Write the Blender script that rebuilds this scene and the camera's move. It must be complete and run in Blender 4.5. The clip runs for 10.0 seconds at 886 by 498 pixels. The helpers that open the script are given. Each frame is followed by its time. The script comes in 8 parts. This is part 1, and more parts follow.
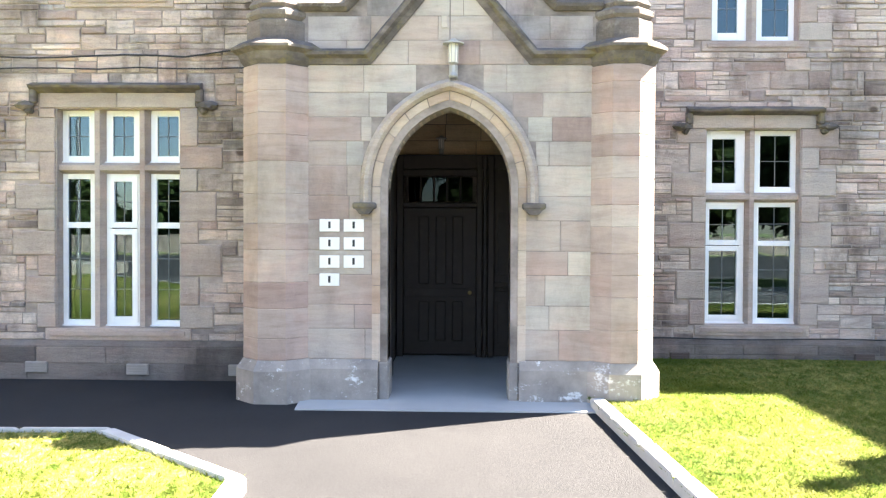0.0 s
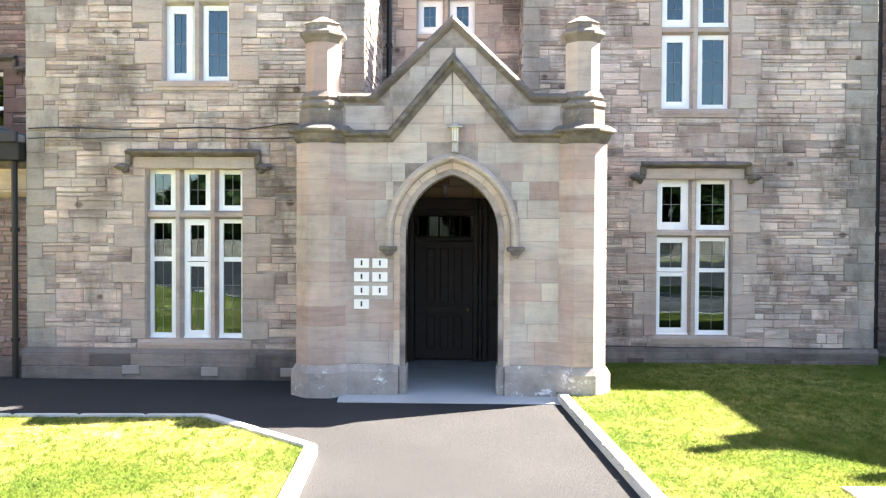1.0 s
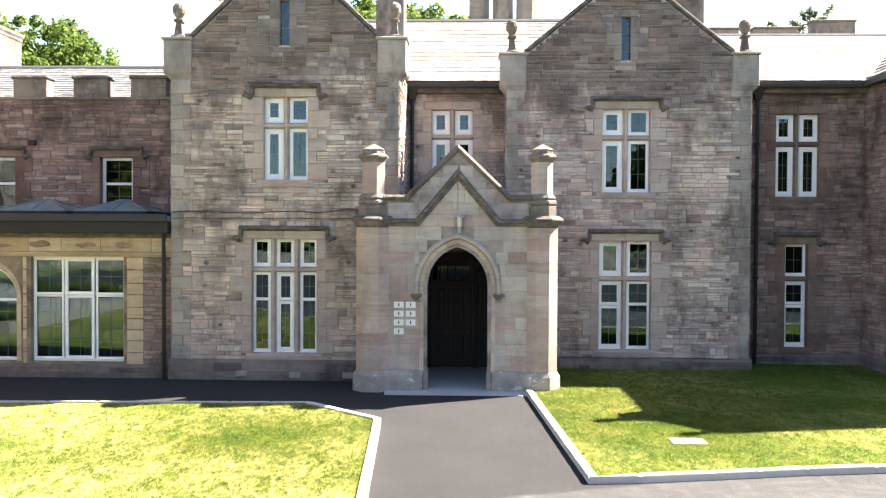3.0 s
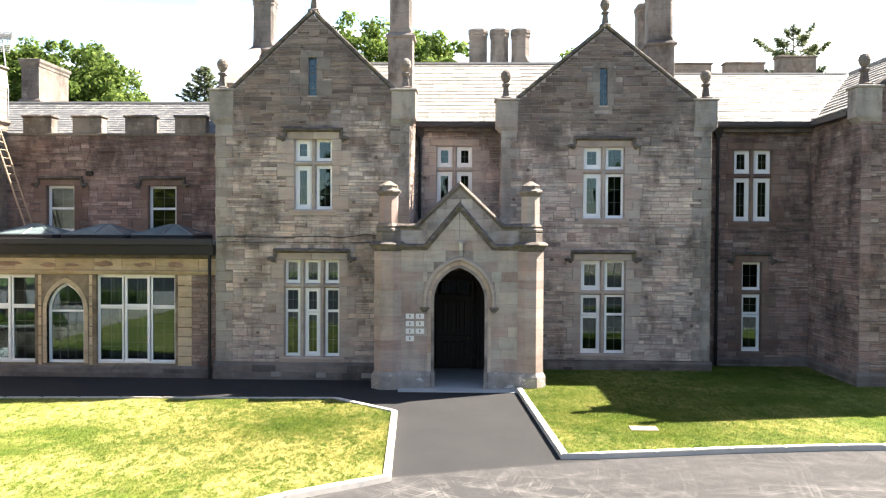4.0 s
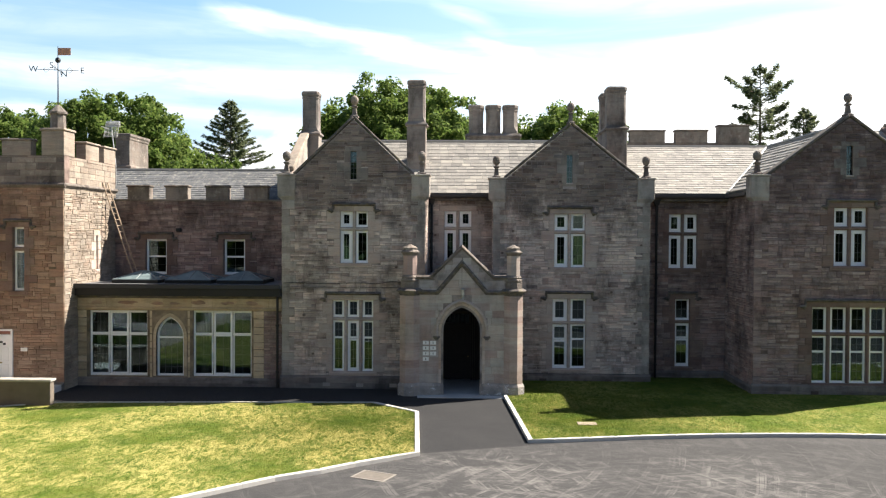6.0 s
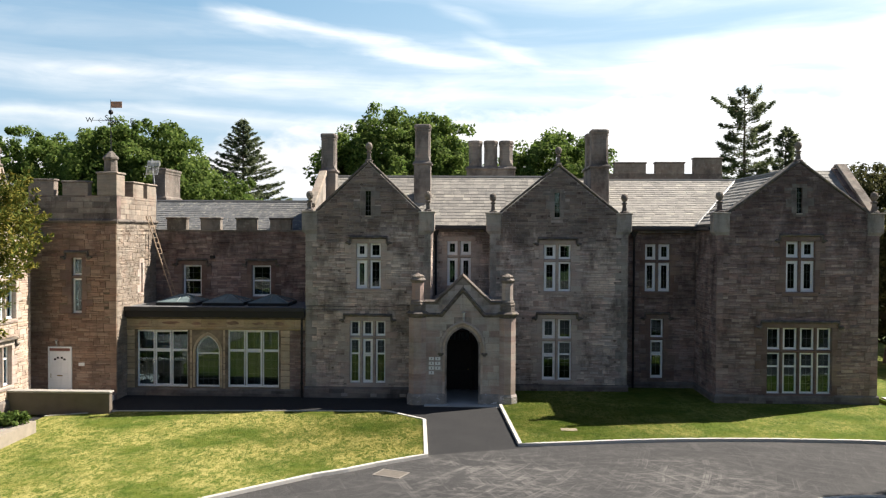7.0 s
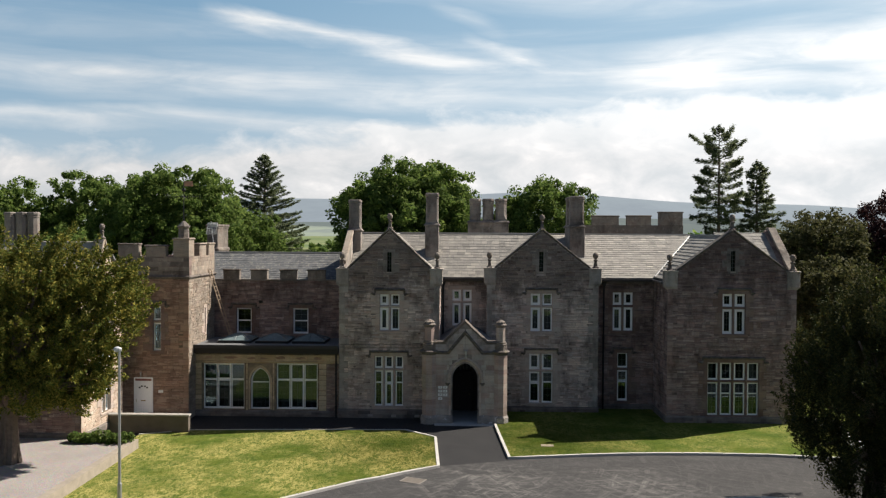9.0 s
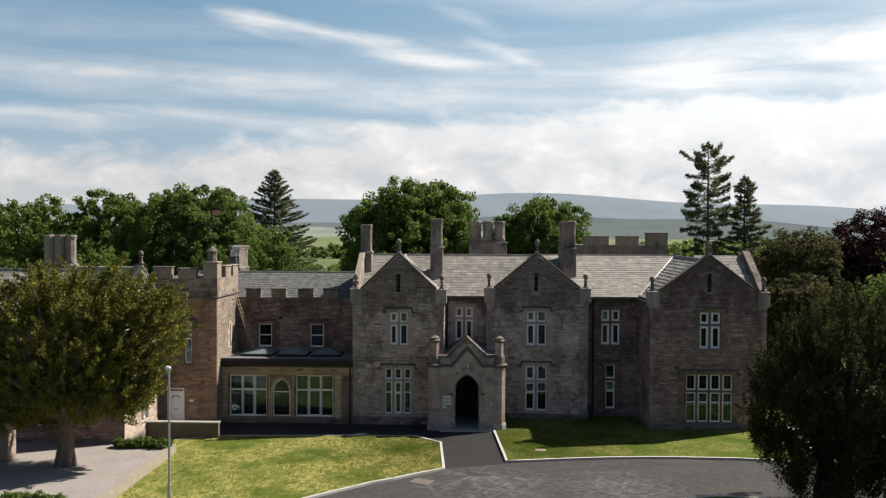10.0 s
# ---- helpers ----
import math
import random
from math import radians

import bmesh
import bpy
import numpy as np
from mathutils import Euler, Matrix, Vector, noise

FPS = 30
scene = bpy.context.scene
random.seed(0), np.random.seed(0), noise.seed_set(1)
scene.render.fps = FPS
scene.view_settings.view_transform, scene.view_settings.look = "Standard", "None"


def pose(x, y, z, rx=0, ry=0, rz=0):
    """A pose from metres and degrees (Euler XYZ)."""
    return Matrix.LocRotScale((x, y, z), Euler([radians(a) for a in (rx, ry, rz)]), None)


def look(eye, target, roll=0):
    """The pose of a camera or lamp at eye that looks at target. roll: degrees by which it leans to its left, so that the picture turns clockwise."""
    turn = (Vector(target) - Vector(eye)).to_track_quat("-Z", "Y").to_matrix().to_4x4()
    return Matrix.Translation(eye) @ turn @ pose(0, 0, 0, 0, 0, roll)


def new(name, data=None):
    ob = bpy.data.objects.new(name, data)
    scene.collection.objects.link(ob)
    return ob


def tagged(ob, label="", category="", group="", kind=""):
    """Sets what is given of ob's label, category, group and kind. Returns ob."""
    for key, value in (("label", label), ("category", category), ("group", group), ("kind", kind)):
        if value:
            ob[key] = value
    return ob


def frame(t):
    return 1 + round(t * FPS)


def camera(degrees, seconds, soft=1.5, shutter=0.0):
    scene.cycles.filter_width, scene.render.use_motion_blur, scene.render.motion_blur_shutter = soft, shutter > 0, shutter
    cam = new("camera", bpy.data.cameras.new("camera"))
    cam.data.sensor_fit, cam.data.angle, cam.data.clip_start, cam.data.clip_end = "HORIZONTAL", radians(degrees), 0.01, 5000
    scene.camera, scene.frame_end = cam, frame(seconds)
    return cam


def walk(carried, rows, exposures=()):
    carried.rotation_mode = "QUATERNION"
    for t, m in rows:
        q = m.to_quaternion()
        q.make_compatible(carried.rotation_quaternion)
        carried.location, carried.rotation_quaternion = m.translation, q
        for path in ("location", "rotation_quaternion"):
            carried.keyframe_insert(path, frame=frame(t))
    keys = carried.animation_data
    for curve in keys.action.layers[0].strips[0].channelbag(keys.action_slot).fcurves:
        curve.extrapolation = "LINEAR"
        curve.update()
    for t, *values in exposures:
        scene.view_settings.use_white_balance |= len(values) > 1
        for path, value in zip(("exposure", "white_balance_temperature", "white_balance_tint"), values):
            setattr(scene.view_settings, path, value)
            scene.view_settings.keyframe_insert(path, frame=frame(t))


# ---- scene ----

import mathutils

# ======== camera and its walk ========
cam = camera(56.0, 10.0, 1.25)
ROWS = [
    (0, -0.044, 0.112, 1.896), (0.5, -0.030, -1.388, 2.138), (1, -0.023, -2.910, 2.432), (1.5, -0.021, -4.509, 2.740),
    (2, -0.023, -6.167, 3.044), (2.5, -0.028, -7.855, 3.339), (3, -0.034, -9.568, 3.630), (3.5, -0.040, -11.322, 3.929),
    (4, -0.046, -13.149, 4.254), (4.5, -0.052, -15.082, 4.622), (5, -0.057, -17.143, 5.046), (5.5, -0.062, -19.330, 5.538),
    (6, -0.068, -21.617, 6.100), (6.5, -0.075, -23.961, 6.728), (7, -0.084, -26.313, 7.412), (7.5, -0.098, -28.635, 8.136),
    (8, -0.118, -30.914, 8.880), (8.5, -0.145, -33.173, 9.624), (9, -0.183, -35.461, 10.358), (9.5, -0.234, -37.817, 11.082),
    (10, -0.300, -40.203, 11.822),
]
YAW, PITCH, ROLL = radians(1.645), radians(-1.165), 0.29
AHEAD = Vector((-math.sin(YAW) * math.cos(PITCH), math.cos(YAW) * math.cos(PITCH), math.sin(PITCH)))
EXPOSURES = [(0, 4.05, 7000, 15), (1, 3.83, 7000, 15), (2, 3.45, 7000, 15), (2.7, 3.15, 7000, 15), (4, 2.66, 6950, 14), (5, 2.10, 6800, 12), (5.7, 1.77, 6780, 12), (7, 1.20, 6780, 12), (8, 0.93, 6780, 12), (9, 0.72, 6780, 12), (10, 0.65, 6780, 12)]
walk(cam, [(t, look((x, y, z), Vector((x, y, z)) + AHEAD, ROLL)) for t, x, y, z in ROWS], EXPOSURES)

# ======== sky and sun ========
SUN_WAY = Vector((0.925, 0.45, 1.0)).normalized()
world = bpy.data.worlds.new("sky")
scene.world = world
world.use_nodes = True
wn = world.node_tree.nodes
sky = wn.new("ShaderNodeTexSky")
sky.sky_type = "NISHITA"
sky.sun_disc = False
sky.sun_elevation = math.asin(SUN_WAY.z)
sky.sun_rotation = math.atan2(SUN_WAY.x, SUN_WAY.y)
sky.air_density, sky.dust_density, sky.ozone_density = 1.0, 0.7, 1.4
wn["Background"].inputs["Strength"].default_value = 0.05
world.node_tree.links.new(sky.outputs[0], wn["Background"].inputs["Color"])
sun = new("sun", bpy.data.lights.new("sun", "SUN"))
sun.data.energy, sun.data.angle, sun.data.color = 5.0, radians(0.53), (1.0, 0.95, 0.86)
sun.matrix_world = look(SUN_WAY * 100, (0, 0, 0))


# ======== materials ========
class Nodes:
    """A small writer of node materials."""

    def __init__(self, name, rough=0.85, metal=0.0):
        self.mat = bpy.data.materials.new(name)
        self.mat.use_nodes = True
        self.tree = self.mat.node_tree
        self.out = self.tree.nodes["Material Output"]
        self.bsdf = self.tree.nodes["Principled BSDF"]
        self.bsdf.inputs["Roughness"].default_value = rough
        self.bsdf.inputs["Metallic"].default_value = metal
        self.bsdf.inputs["Specular IOR Level"].default_value = 0.35

    def node(self, kind, **values):
        n = self.tree.nodes.new(kind)
        for key, v in values.items():
            n.inputs[key.replace("_", " ")].default_value = v
        return n

    def link(self, a, b):
        self.tree.links.new(a, b)

    def place(self, scale=(1, 1, 1)):
        geo = self.node("ShaderNodeNewGeometry")
        m = self.node("ShaderNodeMapping")
        m.inputs["Scale"].default_value = scale
        self.link(geo.outputs["Position"], m.inputs["Vector"])
        return m.outputs["Vector"]

    def noise(self, scale, detail=4, rough=0.55, squash=(1, 1, 1), wave=0.0):
        n = self.node("ShaderNodeTexNoise", Scale=scale, Detail=detail, Roughness=rough, Distortion=wave)
        self.link(self.place(squash), n.inputs["Vector"])
        return n.outputs["Fac"]

    def ramp(self, fac, stops):
        r = self.node("ShaderNodeValToRGB")
        e = r.color_ramp.elements
        while len(e) < len(stops):
            e.new(0.5)
        for el, (p, c) in zip(e, stops):
            el.position = p
            el.color = (*c, 1) if len(c) == 3 else c
        self.link(fac, r.inputs["Fac"])
        return r.outputs["Color"]

    def grey(self, fac, a, b, low=0.0, high=1.0):
        m = self.node("ShaderNodeMapRange")
        for k, v in (("From Min", low), ("From Max", high), ("To Min", a), ("To Max", b)):
            m.inputs[k].default_value = v
        self.link(fac, m.inputs["Value"])
        return m.outputs["Result"]

    def mix(self, fac, a, b, mode="MIX"):
        m = self.node("ShaderNodeMix")
        m.data_type, m.blend_type = "RGBA", mode
        for src, socket in ((fac, m.inputs[0]), (a, m.inputs[6]), (b, m.inputs[7])):
            if isinstance(src, (int, float)):
                socket.default_value = src
            elif isinstance(src, tuple):
                socket.default_value = (*src, 1)
            else:
                self.link(src, socket)
        return m.outputs[2]

    def bump(self, height, strength=0.4, distance=0.01):
        b = self.node("ShaderNodeBump", Strength=strength, Distance=distance)
        self.link(height, b.inputs["Height"])
        self.link(b.outputs["Normal"], self.bsdf.inputs["Normal"])

    def colour(self, c):
        if isinstance(c, tuple):
            self.bsdf.inputs["Base Color"].default_value = (*c, 1)
        else:
            self.link(c, self.bsdf.inputs["Base Color"])
        return self

    def piece(self, joined):
        if joined:
            return self.node("ShaderNodeNewGeometry").outputs["Random Per Island"]
        return self.node("ShaderNodeObjectInfo").outputs["Random"]


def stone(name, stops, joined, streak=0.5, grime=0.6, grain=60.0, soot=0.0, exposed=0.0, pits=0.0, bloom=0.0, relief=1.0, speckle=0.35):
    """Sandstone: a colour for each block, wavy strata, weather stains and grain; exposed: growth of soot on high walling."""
    m = Nodes(name, 0.92)
    col = m.ramp(m.piece(joined), stops)
    hue = m.noise(1.5, 4, 0.6, (1, 1, 1.6))
    col = m.mix(0.5, col, m.ramp(hue, [(0.34, (1.10, 0.93, 0.89)), (0.5, (1, 1, 1)), (0.66, (0.94, 0.97, 1.0))]), "MULTIPLY")
    strata = m.noise(2.0, 6, 0.62, (0.5, 0.5, 3.4), 0.7)
    col = m.mix(streak, col, m.ramp(strata, [(0.30, (0.60, 0.53, 0.50)), (0.5, (1, 1, 1)), (0.68, (1.24, 1.17, 1.10))]), "MULTIPLY")
    fine = m.noise(8.0, 5, 0.7, (0.45, 0.45, 3.2), 0.8)
    col = m.mix(streak * 0.6, col, m.ramp(fine, [(0.32, (0.58, 0.55, 0.53)), (0.5, (1, 1, 1)), (0.68, (1.16, 1.13, 1.10))]), "MULTIPLY")
    stain = m.noise(0.8, 6, 0.65, (1, 1, 0.6))
    col = m.mix(grime, col, m.ramp(stain, [(0.32, (0.48, 0.47, 0.46)), (0.5, (0.95, 0.94, 0.94)), (0.68, (1.2, 1.17, 1.13))]), "MULTIPLY")
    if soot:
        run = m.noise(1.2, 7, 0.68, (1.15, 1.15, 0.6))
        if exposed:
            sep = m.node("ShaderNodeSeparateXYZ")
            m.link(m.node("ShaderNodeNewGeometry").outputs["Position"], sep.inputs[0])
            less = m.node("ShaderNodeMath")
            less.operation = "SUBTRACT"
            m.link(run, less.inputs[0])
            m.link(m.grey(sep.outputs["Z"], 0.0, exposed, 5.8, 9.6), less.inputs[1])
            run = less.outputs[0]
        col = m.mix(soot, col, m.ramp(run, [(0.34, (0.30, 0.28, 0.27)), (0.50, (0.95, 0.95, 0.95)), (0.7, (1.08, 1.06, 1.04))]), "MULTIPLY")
    if bloom:
        spot = m.ramp(m.noise(3.4, 7, 0.72), [(0.55, (0, 0, 0)), (0.68, (bloom, bloom, bloom))])
        col = m.mix(spot, col, (0.40, 0.37, 0.32))
    if pits:
        v = m.node("ShaderNodeTexVoronoi", Scale=2.3)
        m.link(m.place((1, 1, 1.25)), v.inputs["Vector"])
        hole = m.ramp(v.outputs["Distance"], [(0.11, (pits, pits, pits)), (0.19, (0, 0, 0))])
        col = m.mix(m.mix(1.0, hole, m.ramp(m.noise(0.7, 3, 0.5), [(0.46, (0, 0, 0)), (0.56, (1, 1, 1))]), "MULTIPLY"), col, (0.075, 0.05, 0.035))
    speck = m.noise(grain, 3, 0.7)
    col = m.mix(speckle, col, m.ramp(speck, [(0.3, (0.6, 0.6, 0.6)), (0.6, (1.1, 1.1, 1.1))]), "MULTIPLY")
    m.colour(col)
    m.bump(m.noise(12.0, 7, 0.74, (1, 1, 2.2)), relief, 0.024)
    return m.mat


def both(name, stops, lift=1.0, **kw):
    stops = [(p, (lift * c[0], lift * c[1], lift * 0.975 * c[2])) for p, c in stops]
    return stone(name, stops, False, **kw), stone(name + "_joined", stops, True, **kw)


GREY_STOPS = [(0.0, (0.208, 0.172, 0.16)), (0.12, (0.379, 0.327, 0.298)), (0.25, (0.51, 0.447, 0.404)), (0.38, (0.293, 0.234, 0.214)), (0.52, (0.464, 0.401, 0.36)),
              (0.64, (0.339, 0.311, 0.298)), (0.76, (0.412, 0.33, 0.3)), (0.9, (0.563, 0.499, 0.449)), (1.0, (0.273, 0.237, 0.222))]
RED_STOPS = [(0.0, (0.125, 0.095, 0.094)), (0.18, (0.20, 0.145, 0.134)), (0.36, (0.25, 0.195, 0.18)), (0.52, (0.16, 0.128, 0.124)), (0.68, (0.295, 0.24, 0.218)), (0.84, (0.185, 0.138, 0.13)), (1.0, (0.235, 0.165, 0.15))]
ASHLAR_STOPS = [(0.0, (0.42, 0.315, 0.285)), (0.15, (0.52, 0.465, 0.42)), (0.30, (0.45, 0.43, 0.41)), (0.46, (0.60, 0.56, 0.50)),
                (0.60, (0.43, 0.345, 0.32)), (0.74, (0.55, 0.52, 0.475)), (0.88, (0.48, 0.39, 0.35)), (1.0, (0.62, 0.575, 0.51))]
GOLD_STOPS = [(0.0, (0.36, 0.28, 0.185)), (0.35, (0.45, 0.36, 0.24)), (0.65, (0.39, 0.32, 0.23)), (1.0, (0.53, 0.43, 0.30))]
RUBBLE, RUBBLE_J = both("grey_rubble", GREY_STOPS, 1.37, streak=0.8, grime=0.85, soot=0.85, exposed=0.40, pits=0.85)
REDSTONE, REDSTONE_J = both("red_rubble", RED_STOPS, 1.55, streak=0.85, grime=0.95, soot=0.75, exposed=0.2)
BROWN, BROWN_J = both("brown_tower_stone", [(0.0, (0.235, 0.152, 0.115)), (0.3, (0.37, 0.258, 0.195)), (0.55, (0.29, 0.19, 0.143)), (0.8, (0.44, 0.325, 0.25)), (1.0, (0.33, 0.218, 0.168))], streak=0.7, soot=0.4)
DRUM, DRUM_J = both("drum_ashlar", lift=0.87, stops=[(0.0, (0.43, 0.315, 0.28)), (0.2, (0.56, 0.505, 0.455)), (0.4, (0.47, 0.365, 0.325)), (0.6, (0.54, 0.46, 0.41)), (0.8, (0.41, 0.295, 0.265)), (1.0, (0.58, 0.525, 0.47))], streak=0.4, grime=0.55, soot=0.3, relief=0.35, speckle=0.12)
BUFF, BUFF_J = both("buff_tower_stone", [(0.0, (0.235, 0.196, 0.163)), (0.35, (0.32, 0.275, 0.232)), (0.65, (0.275, 0.23, 0.192)), (1.0, (0.37, 0.325, 0.275))], streak=0.6, soot=0.3)
ASHLAR, ASHLAR_J = both("pink_ashlar", ASHLAR_STOPS, 0.87, streak=0.36, grime=0.55, soot=0.35, relief=0.3, speckle=0.12)
GREYASH, GREYASH_J = both("grey_weathered_ashlar", [(0.0, (0.36, 0.315, 0.305)), (0.35, (0.43, 0.39, 0.375)), (0.7, (0.39, 0.36, 0.352)), (1.0, (0.48, 0.44, 0.41))], streak=0.36, grime=0.8, soot=0.6, relief=0.4, speckle=0.15)
ARCHSTONE, ARCHSTONE_J = both("ochre_arch_stone", [(0.0, (0.46, 0.36, 0.285)), (0.3, (0.53, 0.445, 0.37)), (0.6, (0.44, 0.335, 0.275)), (1.0, (0.56, 0.49, 0.42))], streak=0.35, grime=0.5, soot=0.3, relief=0.3, speckle=0.12)
GOLD, GOLD_J = both("gold_ashlar", GOLD_STOPS, 1.28, streak=0.5, grime=0.6, soot=0.2)
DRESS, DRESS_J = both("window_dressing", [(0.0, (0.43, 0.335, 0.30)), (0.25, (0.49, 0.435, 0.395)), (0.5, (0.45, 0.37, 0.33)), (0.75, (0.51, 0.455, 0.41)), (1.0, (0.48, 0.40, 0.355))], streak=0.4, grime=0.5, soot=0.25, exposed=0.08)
DRESS_RED, DRESS_RED_J = both("brown_window_dressing", [(0.0, (0.17, 0.115, 0.10)), (0.5, (0.23, 0.16, 0.135)), (1.0, (0.27, 0.205, 0.175))], streak=0.4, grime=0.7, soot=0.3)
DARKSTONE, DARKSTONE_J = both("weathered_stone", [(0.0, (0.125, 0.108, 0.098)), (0.5, (0.19, 0.167, 0.15)), (1.0, (0.27, 0.24, 0.21))], streak=0.4, grime=1.0, soot=0.6, bloom=0.55)
LINTEL, LINTEL_J = both("pale_lintel_stone", [(0.0, (0.41, 0.34, 0.30)), (0.5, (0.455, 0.39, 0.345)), (1.0, (0.50, 0.435, 0.385))], streak=0.3, grime=0.5, soot=0.2)
KNEEL, KNEEL_J = both("pale_kneeler_stone", [(0.0, (0.31, 0.285, 0.26)), (0.5, (0.37, 0.34, 0.31)), (1.0, (0.43, 0.40, 0.365))], streak=0.3, grime=0.9, soot=0.75)
STACK, STACK_J = both("sooty_stack_stone", [(0.0, (0.19, 0.17, 0.158)), (0.5, (0.25, 0.226, 0.208)), (1.0, (0.31, 0.282, 0.258))], streak=0.4, grime=1.0, soot=0.8)
PLINTH, PLINTH_J = both("plinth_stone", [(0.0, (0.135, 0.12, 0.113)), (0.5, (0.195, 0.174, 0.162)), (1.0, (0.26, 0.23, 0.21))], streak=0.55, grime=0.9, soot=0.5)


def mortar(name, c):
    m = Nodes(name, 0.95)
    wide = m.ramp(m.noise(1.1, 5, 0.65, (1, 1, 1.6)), [(0.36, (0.42, 0.41, 0.40)), (0.60, (1.12, 1.11, 1.10))])
    col = m.mix(0.6, c, m.ramp(m.noise(6.0, 5, 0.6), [(0.3, (0.55, 0.53, 0.5)), (0.7, (1.15, 1.12, 1.08))]), "MULTIPLY")
    m.colour(m.mix(0.9, col, wide, "MULTIPLY"))
    m.bump(m.noise(40, 4, 0.7), 0.5, 0.006)
    return m.mat


MORTAR = mortar("lime_mortar", (0.42, 0.366, 0.34))
MORTAR_RED = mortar("red_wall_mortar", (0.24, 0.18, 0.16))
MORTAR_GOLD = mortar("gold_wall_mortar", (0.27, 0.215, 0.155))
MORTAR_PORCH = mortar("ashlar_joint", (0.33, 0.29, 0.27))


def lichened(name):
    """Pale stone with white lichen blooms, for the foot of the porch."""
    m = Nodes(name, 0.93)
    col = m.ramp(m.noise(1.6, 6, 0.65), [(0.3, (0.17, 0.155, 0.145)), (0.5, (0.29, 0.26, 0.235)), (0.70, (0.43, 0.375, 0.325))])
    bloom = m.ramp(m.noise(3.4, 10, 0.8, (1, 1, 1.5)), [(0.56, (0, 0, 0)), (0.615, (0.85, 0.85, 0.85))])
    col = m.mix(bloom, col, (0.72, 0.72, 0.71))
    m.colour(col)
    m.bump(m.noise(24, 6, 0.7), 0.5, 0.012)
    return m.mat


LICHEN = lichened("lichened_plinth")


def mossy(name):
    m = Nodes(name, 0.95)
    base = m.ramp(m.noise(3.0, 6, 0.65, (1, 1, 2)), [(0.28, (0.055, 0.048, 0.044)), (0.5, (0.115, 0.10, 0.09)), (0.72, (0.23, 0.20, 0.176))])
    moss = m.ramp(m.noise(4.5, 6, 0.7), [(0.52, (0, 0, 0)), (0.66, (1, 1, 1))])
    m.colour(m.mix(moss, base, (0.17, 0.145, 0.085)))
    m.bump(m.noise(25, 6, 0.7), 0.6, 0.014)
    return m.mat


MOSSY = mossy("mossy_moulding")


def plain(name, c, rough, metal=0.0, vary=0.25, scale=4.0, bump=0.0, bump_scale=40):
    m = Nodes(name, rough, metal)
    m.colour(m.mix(vary, c, m.ramp(m.noise(scale, 5, 0.6), [(0.3, (0.6, 0.6, 0.6)), (0.7, (1.25, 1.25, 1.25))]), "MULTIPLY"))
    if bump:
        m.bump(m.noise(bump_scale, 5, 0.7), bump, 0.008)
    return m.mat


WHITE = plain("white_upvc", (0.88, 0.88, 0.87), 0.3, vary=0.08)
LEAD_BAR = plain("lead_bar", (0.15, 0.155, 0.155), 0.5, vary=0.1)
BLACK = plain("black_paint", (0.012, 0.012, 0.013), 0.45, vary=0.3)
DOOR_PAINT = plain("dark_door_paint", (0.042, 0.033, 0.028), 0.6, vary=0.35, scale=9, bump=0.1)
BRASS = plain("dull_brass", (0.32, 0.24, 0.10), 0.4, 1.0, vary=0.2)
STEEL = plain("galvanised_steel", (0.45, 0.46, 0.47), 0.45, 0.8, vary=0.2)
LANTERN_METAL = plain("grey_lantern_metal", (0.42, 0.41, 0.38), 0.5, 0.4, vary=0.2)
LEAD_ROOF = plain("grey_roof_felt", (0.16, 0.165, 0.17), 0.6, vary=0.4, scale=2)
CONCRETE = plain("pale_concrete", (0.50, 0.49, 0.47), 0.85, vary=0.3, scale=3, bump=0.25)
KERB = plain("new_concrete_kerb", (0.50, 0.48, 0.445), 0.85, vary=0.22, scale=5, bump=0.2)
SLAB = plain("porch_floor_slab", (0.40, 0.405, 0.40), 0.75, vary=0.22, scale=1.3, bump=0.15)
# room surfaces near black, so the gloom of unlit rooms is in the colour
ROOM_DARK = plain("shade_toned_room_paint", (0.085, 0.08, 0.07), 0.9, vary=0.15)
PLAQUE = plain("white_plaque", (0.78, 0.77, 0.74), 0.45, vary=0.1)
INK = plain("dark_lettering", (0.03, 0.03, 0.03), 0.6, vary=0.1)
TIMBER = plain("weathered_ladder_wood", (0.33, 0.25, 0.18), 0.85, vary=0.4, scale=12)
FLAG = plain("faded_copper_flag", (0.50, 0.26, 0.18), 0.6, 0.3, vary=0.2)
CABLE = plain("black_cable", (0.03, 0.03, 0.03), 0.6, vary=0.1)
BARK = plain("bark", (0.17, 0.13, 0.10), 0.95, vary=0.6, scale=7, bump=0.8, bump_scale=14)
CURTAIN = plain("pale_curtain", (0.55, 0.52, 0.46), 0.9, vary=0.2)
IRON = plain("cast_iron_vent", (0.10, 0.075, 0.065), 0.7, vary=0.3)
TERRACOTTA = plain("vent_brick", (0.33, 0.30, 0.27), 0.9, vary=0.3)


